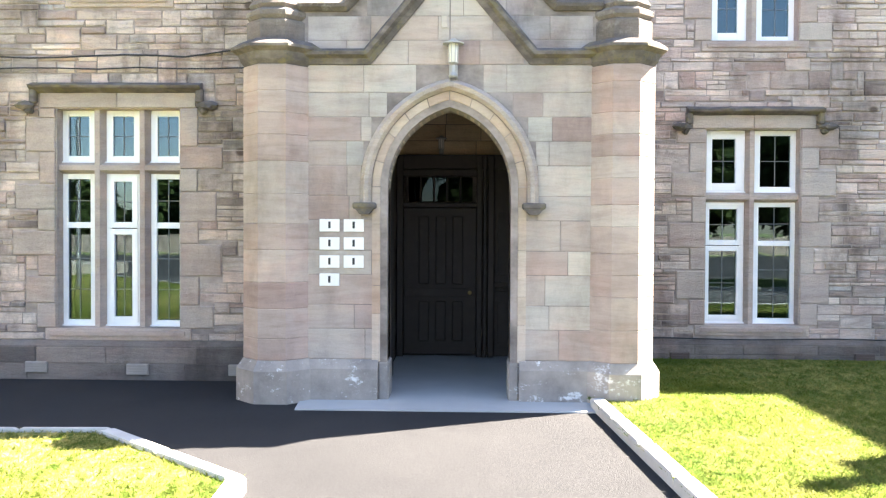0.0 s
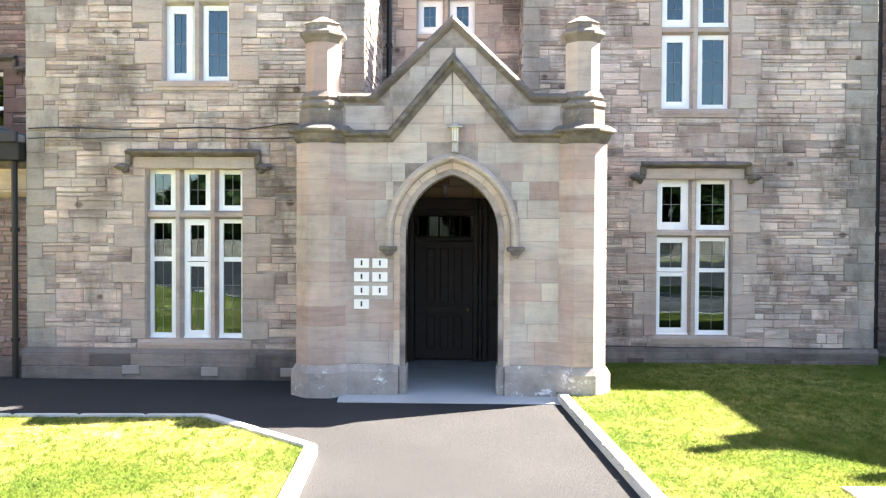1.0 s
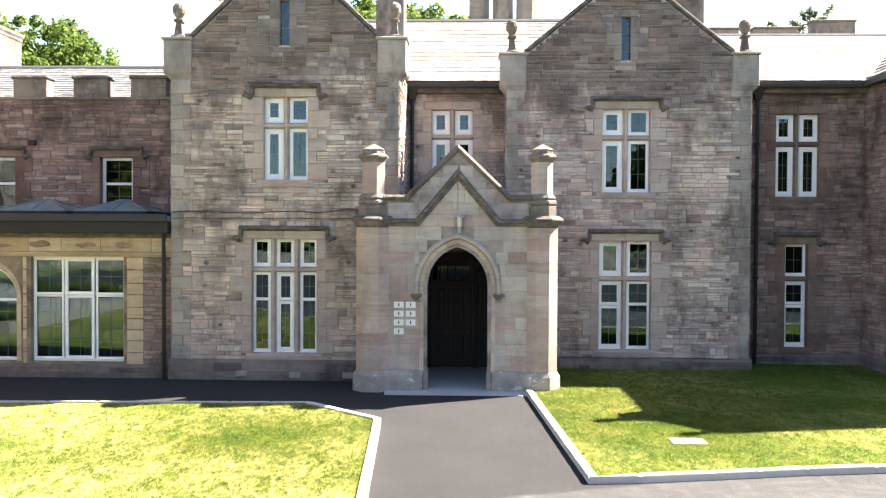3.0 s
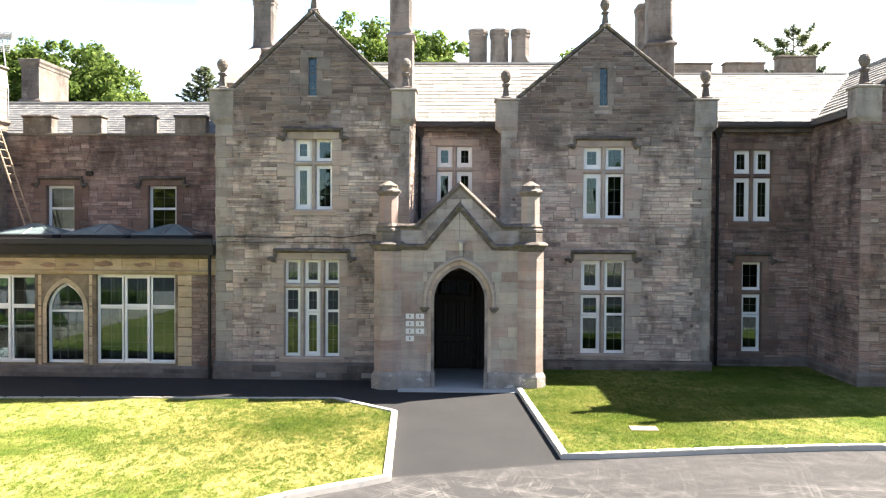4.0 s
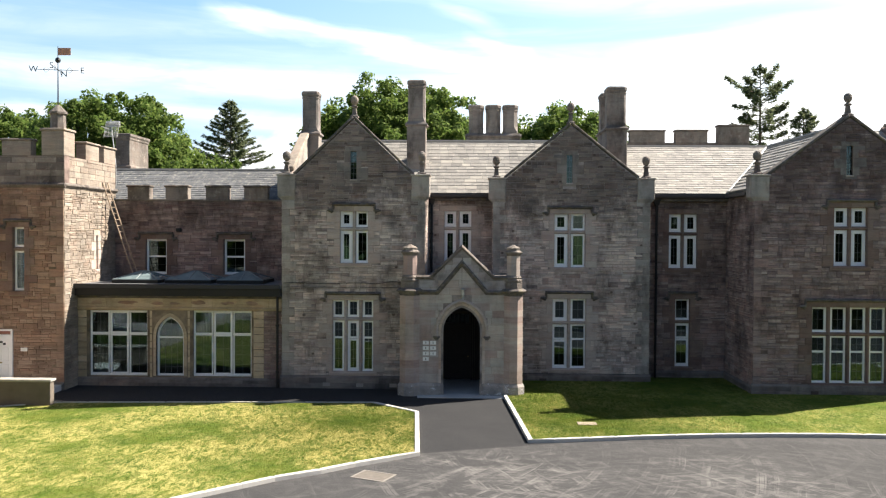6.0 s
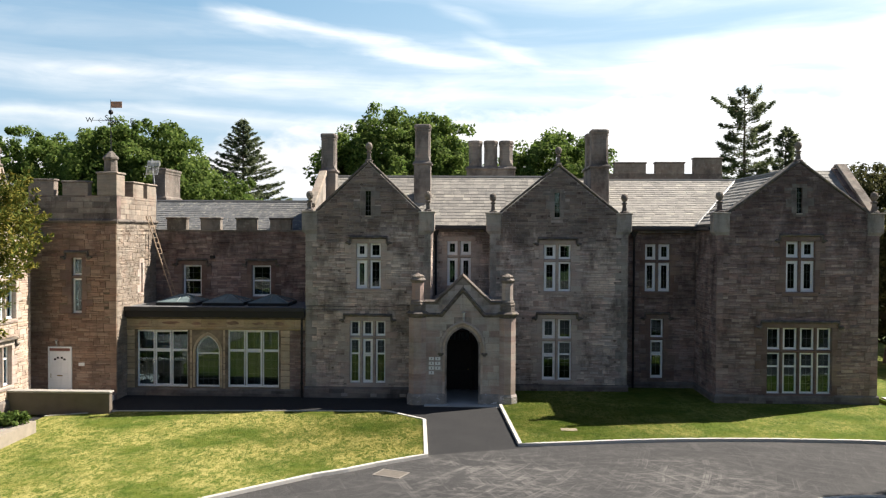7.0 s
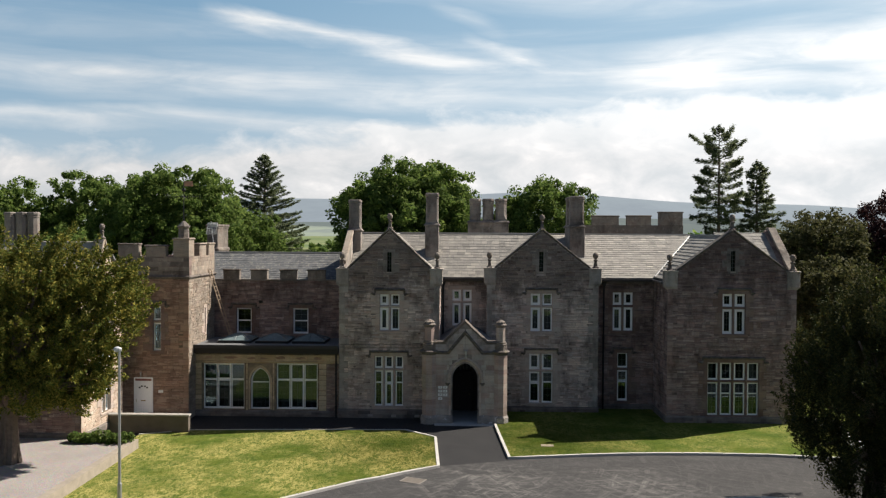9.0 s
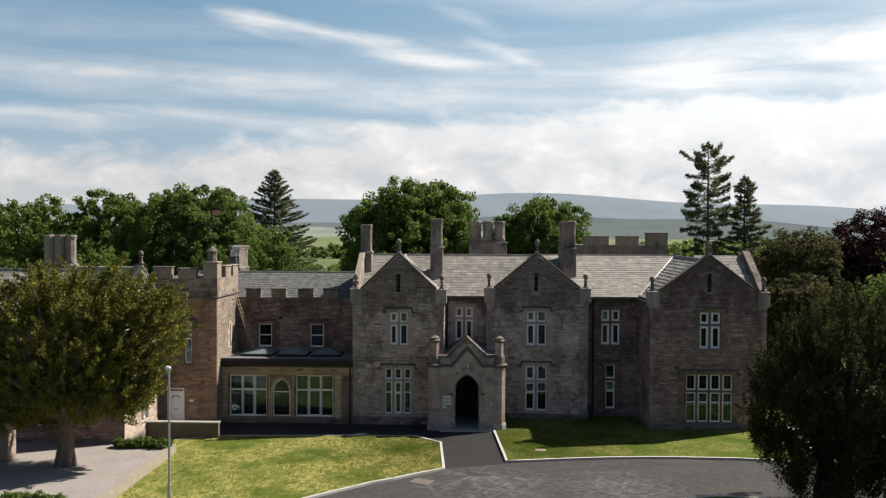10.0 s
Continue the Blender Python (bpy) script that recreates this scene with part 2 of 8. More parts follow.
def glass(name, ior, tint, shine=(0.64, 0.87, 1.0)):
    m = Nodes(name)
    t = m.tree
    t.nodes.remove(m.bsdf)
    fres = t.nodes.new("ShaderNodeFresnel")
    fres.inputs["IOR"].default_value = ior
    clear, gloss, mixer = (t.nodes.new("ShaderNodeBsdf" + k) for k in ("Transparent", "Glossy", "Diffuse"))
    t.nodes.remove(mixer)
    mixer = t.nodes.new("ShaderNodeMixShader")
    clear.inputs["Color"].default_value = (*tint, 1)
    gloss.inputs["Roughness"].default_value = 0.012
    gloss.inputs["Color"].default_value = (*shine, 1)
    wave = t.nodes.new("ShaderNodeTexNoise")
    wave.inputs["Scale"].default_value = 1.7
    geo = t.nodes.new("ShaderNodeNewGeometry")
    t.links.new(geo.outputs["Position"], wave.inputs["Vector"])
    bump = t.nodes.new("ShaderNodeBump")
    bump.inputs["Strength"].default_value = 0.06
    bump.inputs["Distance"].default_value = 0.02
    t.links.new(wave.outputs["Fac"], bump.inputs["Height"])
    t.links.new(bump.outputs["Normal"], gloss.inputs["Normal"])
    t.links.new(fres.outputs[0], mixer.inputs[0])
    t.links.new(clear.outputs[0], mixer.inputs[1])
    t.links.new(gloss.outputs[0], mixer.inputs[2])
    t.links.new(mixer.outputs[0], m.out.inputs["Surface"])
    return m.mat


GLASS = glass("window_glass", 1.7, (0.5, 0.55, 0.53))
# door panes tinted almost black to stand in for a dark hall behind
DOOR_GLASS = glass("dark_tint_door_glass", 1.25, (0.10, 0.10, 0.09))


def slates(name, stops, joined):
    m = Nodes(name, 0.78)
    m.bsdf.inputs["Specular IOR Level"].default_value = 0.3
    col = m.ramp(m.piece(joined), stops)
    col = m.mix(0.5, col, m.ramp(m.noise(1.2, 6, 0.65), [(0.3, (0.65, 0.65, 0.66)), (0.7, (1.2, 1.18, 1.12))]), "MULTIPLY")
    lich = m.ramp(m.noise(5.0, 8, 0.78), [(0.53, (0, 0, 0)), (0.66, (0.8, 0.8, 0.8))])
    col = m.mix(lich, col, (0.42, 0.40, 0.33))
    m.colour(col)
    m.bump(m.noise(30, 5, 0.7), 0.3, 0.006)
    return m.mat


SLATE_STOPS = [(0.0, (0.19, 0.181, 0.168)), (0.25, (0.25, 0.237, 0.217)), (0.5, (0.285, 0.27, 0.245)), (0.75, (0.225, 0.215, 0.20)), (0.9, (0.32, 0.30, 0.268)), (1.0, (0.36, 0.335, 0.295))]
SLATE, SLATE_J = slates("slate", SLATE_STOPS, False), slates("slate_joined", SLATE_STOPS, True)
TILE_J = slates("grey_tile_joined", [(0.0, (0.10, 0.105, 0.11)), (1.0, (0.15, 0.155, 0.16))], True)


def turf(m):
    """Colour of the mown lawn: greens with drifts of pale straw."""
    a = m.ramp(m.noise(0.9, 7, 0.72), [(0.30, (0.046, 0.086, 0.015)), (0.5, (0.078, 0.117, 0.018)), (0.68, (0.118, 0.136, 0.026))])
    a = m.mix(0.4, a, m.ramp(m.noise(4.5, 5, 0.65, (1, 1.5, 1)), [(0.34, (0.55, 0.6, 0.5)), (0.66, (1.3, 1.25, 1.2))]), "MULTIPLY")
    where = m.ramp(m.noise(0.3, 4, 0.6), [(0.40, (0.08, 0.08, 0.08)), (0.58, (1, 1, 1))])
    tuft = m.ramp(m.noise(2.2, 8, 0.72, (1.2, 0.8, 1), 0.5), [(0.49, (0, 0, 0)), (0.66, (0.6, 0.6, 0.6))])
    wisp = m.ramp(m.noise(3.1, 6, 0.65, (1.2, 0.6, 1), 1.0), [(0.43, (0, 0, 0)), (0.49, (0.8, 0.8, 0.8)), (0.55, (0, 0, 0))])
    hair = m.ramp(m.noise(9.0, 4, 0.6, (1.15, 0.55, 1), 0.8), [(0.45, (0, 0, 0)), (0.50, (0.5, 0.5, 0.5)), (0.55, (0, 0, 0))])
    straw = m.mix(1.0, m.mix(1.0, m.mix(1.0, tuft, wisp, "ADD"), hair, "ADD"), where, "MULTIPLY")
    sep = m.node("ShaderNodeSeparateXYZ")
    m.link(m.node("ShaderNodeNewGeometry").outputs["Position"], sep.inputs[0])
    straw = m.mix(1.0, straw, m.grey(sep.outputs["X"], 1.0, 0.5, -1.0, 2.5), "MULTIPLY")
    return m.mix(straw, a, (0.38, 0.335, 0.12))


def lawn(name):
    m = Nodes(name, 0.95)
    m.bsdf.inputs["Specular IOR Level"].default_value = 0.06
    fine = m.noise(45, 5, 0.8, (1, 0.6, 1))
    m.colour(m.mix(0.3, turf(m), m.ramp(fine, [(0.3, (0.75, 0.78, 0.7)), (0.65, (1.15, 1.15, 1.1))]), "MULTIPLY"))
    m.bump(m.noise(55, 5, 0.8), 0.6, 0.03)
    return m.mat


LAWN = lawn("mown_lawn")


def tarmac(name):
    m = Nodes(name, 0.9)
    m.bsdf.inputs["Specular IOR Level"].default_value = 0.2
    base = m.ramp(m.noise(0.5, 6, 0.65), [(0.3, (0.0225, 0.023, 0.0245)), (0.7, (0.034, 0.0342, 0.0352))])
    grit = m.noise(62, 4, 0.85)
    base = m.mix(0.7, base, m.ramp(grit, [(0.34, (0.3, 0.3, 0.3)), (0.52, (1, 1, 1)), (0.68, (2.6, 2.55, 2.45))]), "MULTIPLY")
    geo = m.node("ShaderNodeNewGeometry")
    sep = m.node("ShaderNodeSeparateXYZ")
    m.link(geo.outputs["Position"], sep.inputs[0])
    reach = m.node("ShaderNodeMapRange")
    for k, v in (("From Min", -14.0), ("From Max", -8.0), ("To Min", 0.12), ("To Max", 1.0)):
        reach.inputs[k].default_value = v
    m.link(sep.outputs["Y"], reach.inputs["Value"])
    edge = m.node("ShaderNodeMath")
    edge.operation = "MULTIPLY_ADD"
    m.link(sep.outputs["X"], edge.inputs[0])
    edge.inputs[1].default_value = -0.33
    m.link(sep.outputs["Y"], edge.inputs[2])
    drive = m.mix(1.0, m.grey(edge.outputs[0], 1.0, 0.0, 1.56, 1.70), reach.outputs[0], "MULTIPLY")
    col = base

    def spread(x, y, r0, r1):
        """One inside r0 round a spot on the ground, nought past r1."""
        d = m.node("ShaderNodeVectorMath")
        d.operation = "DISTANCE"
        d.inputs[1].default_value = (x, y, 0)
        m.link(geo.outputs["Position"], d.inputs[0])
        return d.outputs["Value"], m.grey(d.outputs["Value"], 1.0, 0.0, r0, r1)

    # tyre scuffs: arcs of uneven spacing round the turning points, thick where cars swing at the path's mouth
    mouth, beside = spread(0.7, -1.4, 1.2, 3.6)[1], spread(6.8, -1.6, 1.0, 3.4)[1]
    busy = m.node("ShaderNodeMath")
    busy.operation = "MAXIMUM"
    m.link(mouth, busy.inputs[0])
    m.link(beside, busy.inputs[1])
    where = m.grey(busy.outputs[0], 0.22, 1.0)
    for k, (cx, cy, freq, low) in enumerate(((-6.5, 3.5, 2.6, 0.53), (7.0, -7.0, 3.1, 0.54), (2.6, 6.2, 2.9, 0.55), (-3.0, -9.0, 2.4, 0.54), (14.0, 4.0, 2.2, 0.53), (1.2, -30.0, 2.0, 0.56))):
        dist, _ = spread(cx, cy, 0, 1)
        arcs = m.node("ShaderNodeTexNoise", Scale=freq, Detail=4.0, Roughness=0.7)
        arcs.noise_dimensions = "1D"
        wob = m.node("ShaderNodeMath")
        wob.operation = "ADD"
        m.link(dist, wob.inputs[0])
        m.link(m.grey(m.noise(0.3 + 0.05 * k, 1, 0.5), -0.3, 0.3), wob.inputs[1])
        m.link(wob.outputs[0], arcs.inputs["W"])
        line = m.ramp(arcs.outputs["Fac"], [(low, (0, 0, 0)), (low + 0.03, (1, 1, 1)), (low + 0.06, (0.1, 0.1, 0.1)), (low + 0.12, (0.35, 0.35, 0.35))])
        worn = m.mix(1.0, line, m.ramp(m.noise(0.9 + 0.13 * k, 6, 0.72), [(0.46, (0, 0, 0)), (0.60, (0.95, 0.95, 0.95))]), "MULTIPLY")
        worn = m.mix(1.0, worn, m.mix(1.0, where, drive, "MULTIPLY"), "MULTIPLY")
        col = m.mix(worn, col, (0.20, 0.19, 0.178))
    dusty = m.mix(1.0, m.ramp(m.noise(0.35, 6, 0.7, (0.6, 1.3, 1)), [(0.36, (0.16, 0.16, 0.16)), (0.7, (0.34, 0.34, 0.34))]), drive, "MULTIPLY")
    col = m.mix(dusty, col, (0.12, 0.116, 0.112))
    m.colour(col)
    m.bump(m.noise(95, 4, 0.8), 0.9, 0.01)
    return m.mat


TARMAC = tarmac("tarmac")


def gravel(name):
    m = Nodes(name, 0.95)
    v = m.node("ShaderNodeTexVoronoi", Scale=38.0)
    m.link(m.place(), v.inputs["Vector"])
    col = m.mix(0.75, m.ramp(m.noise(0.7, 4), [(0.3, (0.25, 0.225, 0.212)), (0.7, (0.34, 0.31, 0.292))]), v.outputs["Color"], "OVERLAY")
    m.colour(m.mix(0.5, col, (0.29, 0.265, 0.25)))
    m.bump(v.outputs["Distance"], 0.9, 0.015)
    return m.mat


GRAVEL = gravel("gravel")


def foliage(name, stops, gloss=0.5, shine=0.25):
    m = Nodes(name, 0.75)
    m.bsdf.inputs["Specular IOR Level"].default_value = 0.12
    col = m.ramp(m.piece(True), stops)
    col = m.mix(0.5, col, m.ramp(m.noise(0.35, 4, 0.6), [(0.3, (0.6, 0.65, 0.55)), (0.7, (1.25, 1.2, 1.05))]), "MULTIPLY")
    m.colour(col)
    trans = m.node("ShaderNodeBsdfTranslucent")
    m.link(col, trans.inputs["Color"])
    mx = m.node("ShaderNodeMixShader")
    mx.inputs[0].default_value = shine
    m.link(m.bsdf.outputs[0], mx.inputs[1])
    m.link(trans.outputs[0], mx.inputs[2])
    m.link(mx.outputs[0], m.out.inputs["Surface"])
    return m.mat


LEAF = foliage("broad_leaf", [(0.0, (0.06, 0.11, 0.026)), (0.5, (0.118, 0.18, 0.044)), (1.0, (0.205, 0.265, 0.075))], 0.5, 0.52)
YEW = foliage("yew_needles", [(0.0, (0.06, 0.092, 0.02)), (0.5, (0.14, 0.158, 0.034)), (1.0, (0.33, 0.27, 0.06))], 0.7, 0.22)
YEW_DARK = foliage("dark_yew_needles", [(0.0, (0.024, 0.036, 0.014)), (0.6, (0.05, 0.058, 0.020)), (1.0, (0.13, 0.115, 0.036))], 0.7, 0.25)
FIR = foliage("fir_needles", [(0.0, (0.08, 0.105, 0.062)), (0.6, (0.15, 0.18, 0.105)), (1.0, (0.24, 0.26, 0.155))], 0.6, 0.45)
BELT = foliage("shelter_belt_leaf", [(0.0, (0.02, 0.034, 0.010)), (0.6, (0.035, 0.055, 0.016)), (1.0, (0.06, 0.08, 0.024))], 0.6, 0.2)
OLIVE = foliage("olive_leaf", [(0.0, (0.045, 0.05, 0.02)), (0.5, (0.08, 0.084, 0.034)), (1.0, (0.12, 0.112, 0.052))], 0.55, 0.42)
COPPER = foliage("copper_leaf", [(0.0, (0.02, 0.010, 0.012)), (0.6, (0.045, 0.018, 0.020)), (1.0, (0.075, 0.035, 0.03))], 0.5, 0.2)
def grass_blade(name):
    m = Nodes(name, 0.8)
    m.bsdf.inputs["Specular IOR Level"].default_value = 0.1
    col = m.mix(0.4, turf(m), m.ramp(m.piece(True), [(0.0, (1.25, 1.2, 1.3)), (0.8, (1.55, 1.5, 1.7)), (1.0, (1.9, 1.8, 2.3))]), "MULTIPLY")
    m.colour(col)
    trans = m.node("ShaderNodeBsdfTranslucent")
    m.link(col, trans.inputs["Color"])
    mx = m.node("ShaderNodeMixShader")
    mx.inputs[0].default_value = 0.62
    m.link(m.bsdf.outputs[0], mx.inputs[1])
    m.link(trans.outputs[0], mx.inputs[2])
    m.link(mx.outputs[0], m.out.inputs["Surface"])
    return m.mat


BLADE = grass_blade("grass_blade")

# ======== makers ========


def mesh_of(name, bm, mat):
    me = bpy.data.meshes.new(name)
    bm.normal_update()
    bm.to_mesh(me)
    bm.free()
    if mat:
        me.materials.append(mat)
    return me


def part(name, bm, mat, parent, label=""):
    ob = new(name, mesh_of(name, bm, mat) if isinstance(bm, bmesh.types.BMesh) else bm)
    ob.parent = parent
    return tagged(ob, label)


def thing(name, label, category, at=(0, 0, 0), group="", kind=""):
    ob = new(name)
    ob.location = at
    ob.empty_display_size = 0.2
    return tagged(ob, label, category, group, kind)


def quads_mesh(name, verts, faces, mat):
    me = bpy.data.meshes.new(name)
    me.from_pydata(verts, [], faces)
    me.materials.append(mat)
    me.update()
    return me


def box(bm, x0, x1, y0, y1, z0, z1, bevel=0.0):
    vs = [bm.verts.new((x, y, z)) for z in (z0, z1) for x, y in ((x0, y0), (x1, y0), (x1, y1), (x0, y1))]
    fs = [bm.faces.new([vs[i] for i in f]) for f in ((3, 2, 1, 0), (4, 5, 6, 7), (0, 1, 5, 4), (1, 2, 6, 5), (2, 3, 7, 6), (3, 0, 4, 7))]
    if bevel:
        bmesh.ops.bevel(bm, geom=list({e for f in fs for e in f.edges}), offset=bevel, segments=1, affect="EDGES", profile=0.5)
    return bm


def solid(bm, low, high):
    """Bridges two rings of the same count and caps both."""
    a, b = [bm.verts.new(p) for p in low], [bm.verts.new(p) for p in high]
    n = len(a)
    for i in range(n):
        bm.faces.new((a[i], a[(i + 1) % n], b[(i + 1) % n], b[i]))
    bm.faces.new(list(reversed(a)))
    bm.faces.new(b)
    return bm


def rings(bm, loops):
    """A closed skin through several rings."""
    vs = [[bm.verts.new(p) for p in lo] for lo in loops]
    n = len(vs[0])
    for a, b in zip(vs, vs[1:]):
        for i in range(n):
            bm.faces.new((a[i], a[(i + 1) % n], b[(i + 1) % n], b[i]))
    bm.faces.new(list(reversed(vs[0])))
    bm.faces.new(vs[-1])
    return bm


def ngon(cx, cy, r, z, n=8, turn=0.0, sx=1.0, sy=1.0):
    """n-gon with apothem r, flat side to the front."""
    R = r / math.cos(math.pi / n)
    return [(cx + sx * R * math.cos(turn + math.pi / n + 2 * math.pi * i / n), cy + sy * R * math.sin(turn + math.pi / n + 2 * math.pi * i / n), z) for i in range(n)]


def lathe(bm, cx, cy, profile, n=12):
    return rings(bm, [ngon(cx, cy, max(r, 0.002), z, n) for r, z in profile])


def tube(bm, pts, r, n=6):
    pts = [Vector(p) for p in pts]
    loops = []
    for i, p in enumerate(pts):
        d = (pts[min(i + 1, len(pts) - 1)] - pts[max(i - 1, 0)]).normalized()
        side = d.cross(Vector((0, 0, 1)) if abs(d.z) < 0.95 else Vector((0, 1, 0))).normalized()
        up = side.cross(d)
        rr = r[i] if isinstance(r, (list, tuple)) else r
        loops.append([tuple(p + rr * (math.cos(2 * math.pi * k / n) * side + math.sin(2 * math.pi * k / n) * up)) for k in range(n)])
    return rings(bm, loops)


def sheet(bm, outer, holes, place, depth):
    """A slab with holes: outlines in the plane (u, v), place(u, v, w) into the world, depth along w."""
    loops = [outer, *holes]
    flat = [[Vector((u, v, 0)) for u, v in lo] for lo in loops]
    tris = mathutils.geometry.tessellate_polygon(flat)
    pts = [p for lo in loops for p in lo]
    front = [bm.verts.new(place(u, v, 0.0)) for u, v in pts]
    back = [bm.verts.new(place(u, v, depth)) for u, v in pts]
    for t in tris:
        if len(set(t)) == 3:
            bm.faces.new([front[i] for i in t])
            bm.faces.new([back[i] for i in reversed(t)])
    k = 0
    for lo in loops:
        n = len(lo)
        for i in range(n):
            a, b = k + i, k + (i + 1) % n
            bm.faces.new((front[a], front[b], back[b], back[a]))
        k += n
    bmesh.ops.recalc_face_normals(bm, faces=bm.faces[:])
    return bm


def facing_front(y0):
    return lambda u, v, w: (u, y0 + w, v)


def facing_east(x0):
    """u runs along y; the slab grows towards -x."""
    return lambda u, v, w: (x0 - w, u, v)


def rect(x0, x1, z0, z1):
    return [(x0, z0), (x1, z0), (x1, z1), (x0, z1)]


# ---- masonry: stones laid in courses, each with its own edges ----
def inside_span(outline, z):
    """The widest span of a simple outline at height z."""
    xs = []
    n = len(outline)
    for i in range(n):
        (xa, za), (xb, zb) = outline[i], outline[(i + 1) % n]
        if (za <= z < zb) or (zb <= z < za):
            xs.append(xa + (z - za) / (zb - za) * (xb - xa))
    return (min(xs), max(xs)) if len(xs) > 1 else None


def courses(rng, outline, holes, z0, z1, heights, lengths, joint=0.012, snecks=0.25, jumpers=0.0):
    """Rectangles (x0, x1, z0, z1) of stones inside the outline, clear of the holes."""
    out, z = [], z0
    holes = list(holes)
    h = rng.uniform(*heights)
    while z < z1 - 0.03:
        h = min(h, z1 - z)
        over = heights[0] + (heights[1] - heights[0]) * rng.random() ** 1.6
        a, b = inside_span(outline, z + 0.01), inside_span(outline, min(z + h, z1) - 0.01)
        if a and b:
            lo, hi = max(a[0], b[0]), min(a[1], b[1])
            gaps = [(lo, hi)]
            for x0, x1, c0, c1 in holes:
                if c0 < z + h - 0.015 and c1 > z + 0.015:
                    gaps = [g for s, e in gaps for g in ((s, min(e, x0)), (max(s, x1), e)) if g[1] - g[0] > 0.05]
            for s, e in gaps:
                x = s
                while x < e - 0.02:
                    w = rng.uniform(*lengths)
                    if e - x - w < lengths[0] * 0.6:
                        w = e - x
                    tall = z + h + over
                    room = inside_span(outline, tall - 0.01) if tall < z1 else None
                    if rng.random() < jumpers and room and room[0] <= x and x + w <= room[1] and not any(q[0] < x + w and q[1] > x and q[2] < tall and q[3] > z + h for q in holes):
                        w = min(w, 0.55)
                        out.append((x, x + w - joint, z, tall - joint))
                        holes.append((x, x + w, z + h, tall))
                    elif h > 0.13 and rng.random() < snecks and w > 0.25:
                        cut = z + h * rng.uniform(0.4, 0.6)
                        out.append((x, x + w - joint, z, cut - joint))
                        mid = x + w * rng.uniform(0.35, 0.65)
                        out.append((x, mid - joint, cut, z + h - joint))
                        out.append((mid, x + w - joint, cut, z + h - joint))
                    else:
                        out.append((x, x + w - joint, z, z + h - joint))
                    x += w
        z += h
        h = over
    return [s for s in out if s[1] - s[0] > 0.03 and s[3] - s[2] > 0.02]


UNIT = {}


def unit_stone(aspect, mat, kind=0):
    """A block one unit wide and high with worn front edges; front at w = -1."""
    key = (aspect, mat.name, kind)
    if key not in UNIT:
        w = random.Random(aspect * 10 + kind)
        j = 0.0 if kind == 9 else 1.0
        edge = [(-0.5, -0.5), (-0.17, -0.5), (0.17, -0.5), (0.5, -0.5), (0.5, 0.0), (0.5, 0.5), (0.17, 0.5), (-0.17, 0.5), (-0.5, 0.5), (-0.5, 0.0)]
        rough = [(x * (1 - j * w.uniform(0, 0.07) / aspect), z * (1 - j * w.uniform(0, 0.13))) for x, z in edge]
        v = [(x, 0, z) for x, z in rough] + [(x, -0.6, z) for x, z in rough]
        e = 0.09 if j else 0.04
        v += [(x - math.copysign(e / aspect, x), -1 + j * w.uniform(0, 0.4), z - (math.copysign(e * (1 + j * w.uniform(-0.4, 0.9)), z) if z else 0)) for x, z in rough]
        n = len(edge)
        f = [tuple(range(2 * n, 3 * n))]
        for i in range(n):
            k = (i + 1) % n
            f += [(i, k, n + k, n + i), (n + i, n + k, 2 * n + k, 2 * n + i)]
        UNIT[key] = quads_mesh("stone", v, f, mat)
    return UNIT[key]


def lay(stones, place, rng, mats, parent, name="stone", near=None, proud=(0.006, 0.022), limit=300):
    """Lays the stones on a wall. near(x, z): the stretch whose stones are parts of their own; the rest is joined."""
    own, rest = [], []
    for s in stones:
        own.append(s) if near and len(own) < limit and near((s[0] + s[1]) / 2, (s[2] + s[3]) / 2) else rest.append(s)
    base = Vector(place(0, 0, 0))
    ux, uz, uw = (Vector(place(*p)) - base for p in ((1, 0, 0), (0, 1, 0), (0, 0, 1)))
    for x0, x1, z0, z1 in own:
        w, h = x1 - x0, z1 - z0
        asp = min((1, 2, 3, 4, 6), key=lambda a: abs(a - w / h))
        ob = new(name, unit_stone(asp, mats[0], rng.randrange(4) if name == "stone" else 9))
        p = rng.uniform(*proud)
        c = Vector(place((x0 + x1) / 2, (z0 + z1) / 2, 0))
        m = Matrix((ux * w, uw * p, uz * h)).transposed().to_4x4()
        m.translation = c
        ob.parent = parent
        ob.matrix_local = m
    if rest:
        verts, faces = [], []
        for x0, x1, z0, z1 in rest:
            p = rng.uniform(*proud)
            k, m1, m2 = len(verts), x0 + (x1 - x0) * rng.uniform(0.25, 0.4), x0 + (x1 - x0) * rng.uniform(0.6, 0.75)
            edge = [(x0, z0), (m1, z0), (m2, z0), (x1, z0), (x1, z1), (m2, z1), (m1, z1), (x0, z1)]
            for u, v in edge:
                verts.append(place(u, v, 0))
            cx, cz = (x0 + x1) / 2, (z0 + z1) / 2
            worn = 1.0 if proud[1] > 0.03 else 0.5
            for u, v in edge:
                verts.append(place(u + math.copysign(rng.uniform(0.003, 0.018) * worn, cx - u), v + math.copysign(rng.uniform(0.003, 0.02) * worn, cz - v), -p * rng.uniform(1 - 0.4 * worn, 1.0)))
            faces.append(tuple(range(k + 8, k + 16)))
            for a in range(8):
                b = (a + 1) % 8
                faces.append((k + a, k + b, k + 8 + b, k + 8 + a))
        ob = new(name + "work", quads_mesh(name + "work", verts, faces, mats[1]))
        ob.parent = parent
        tagged(ob, kind="stuff")


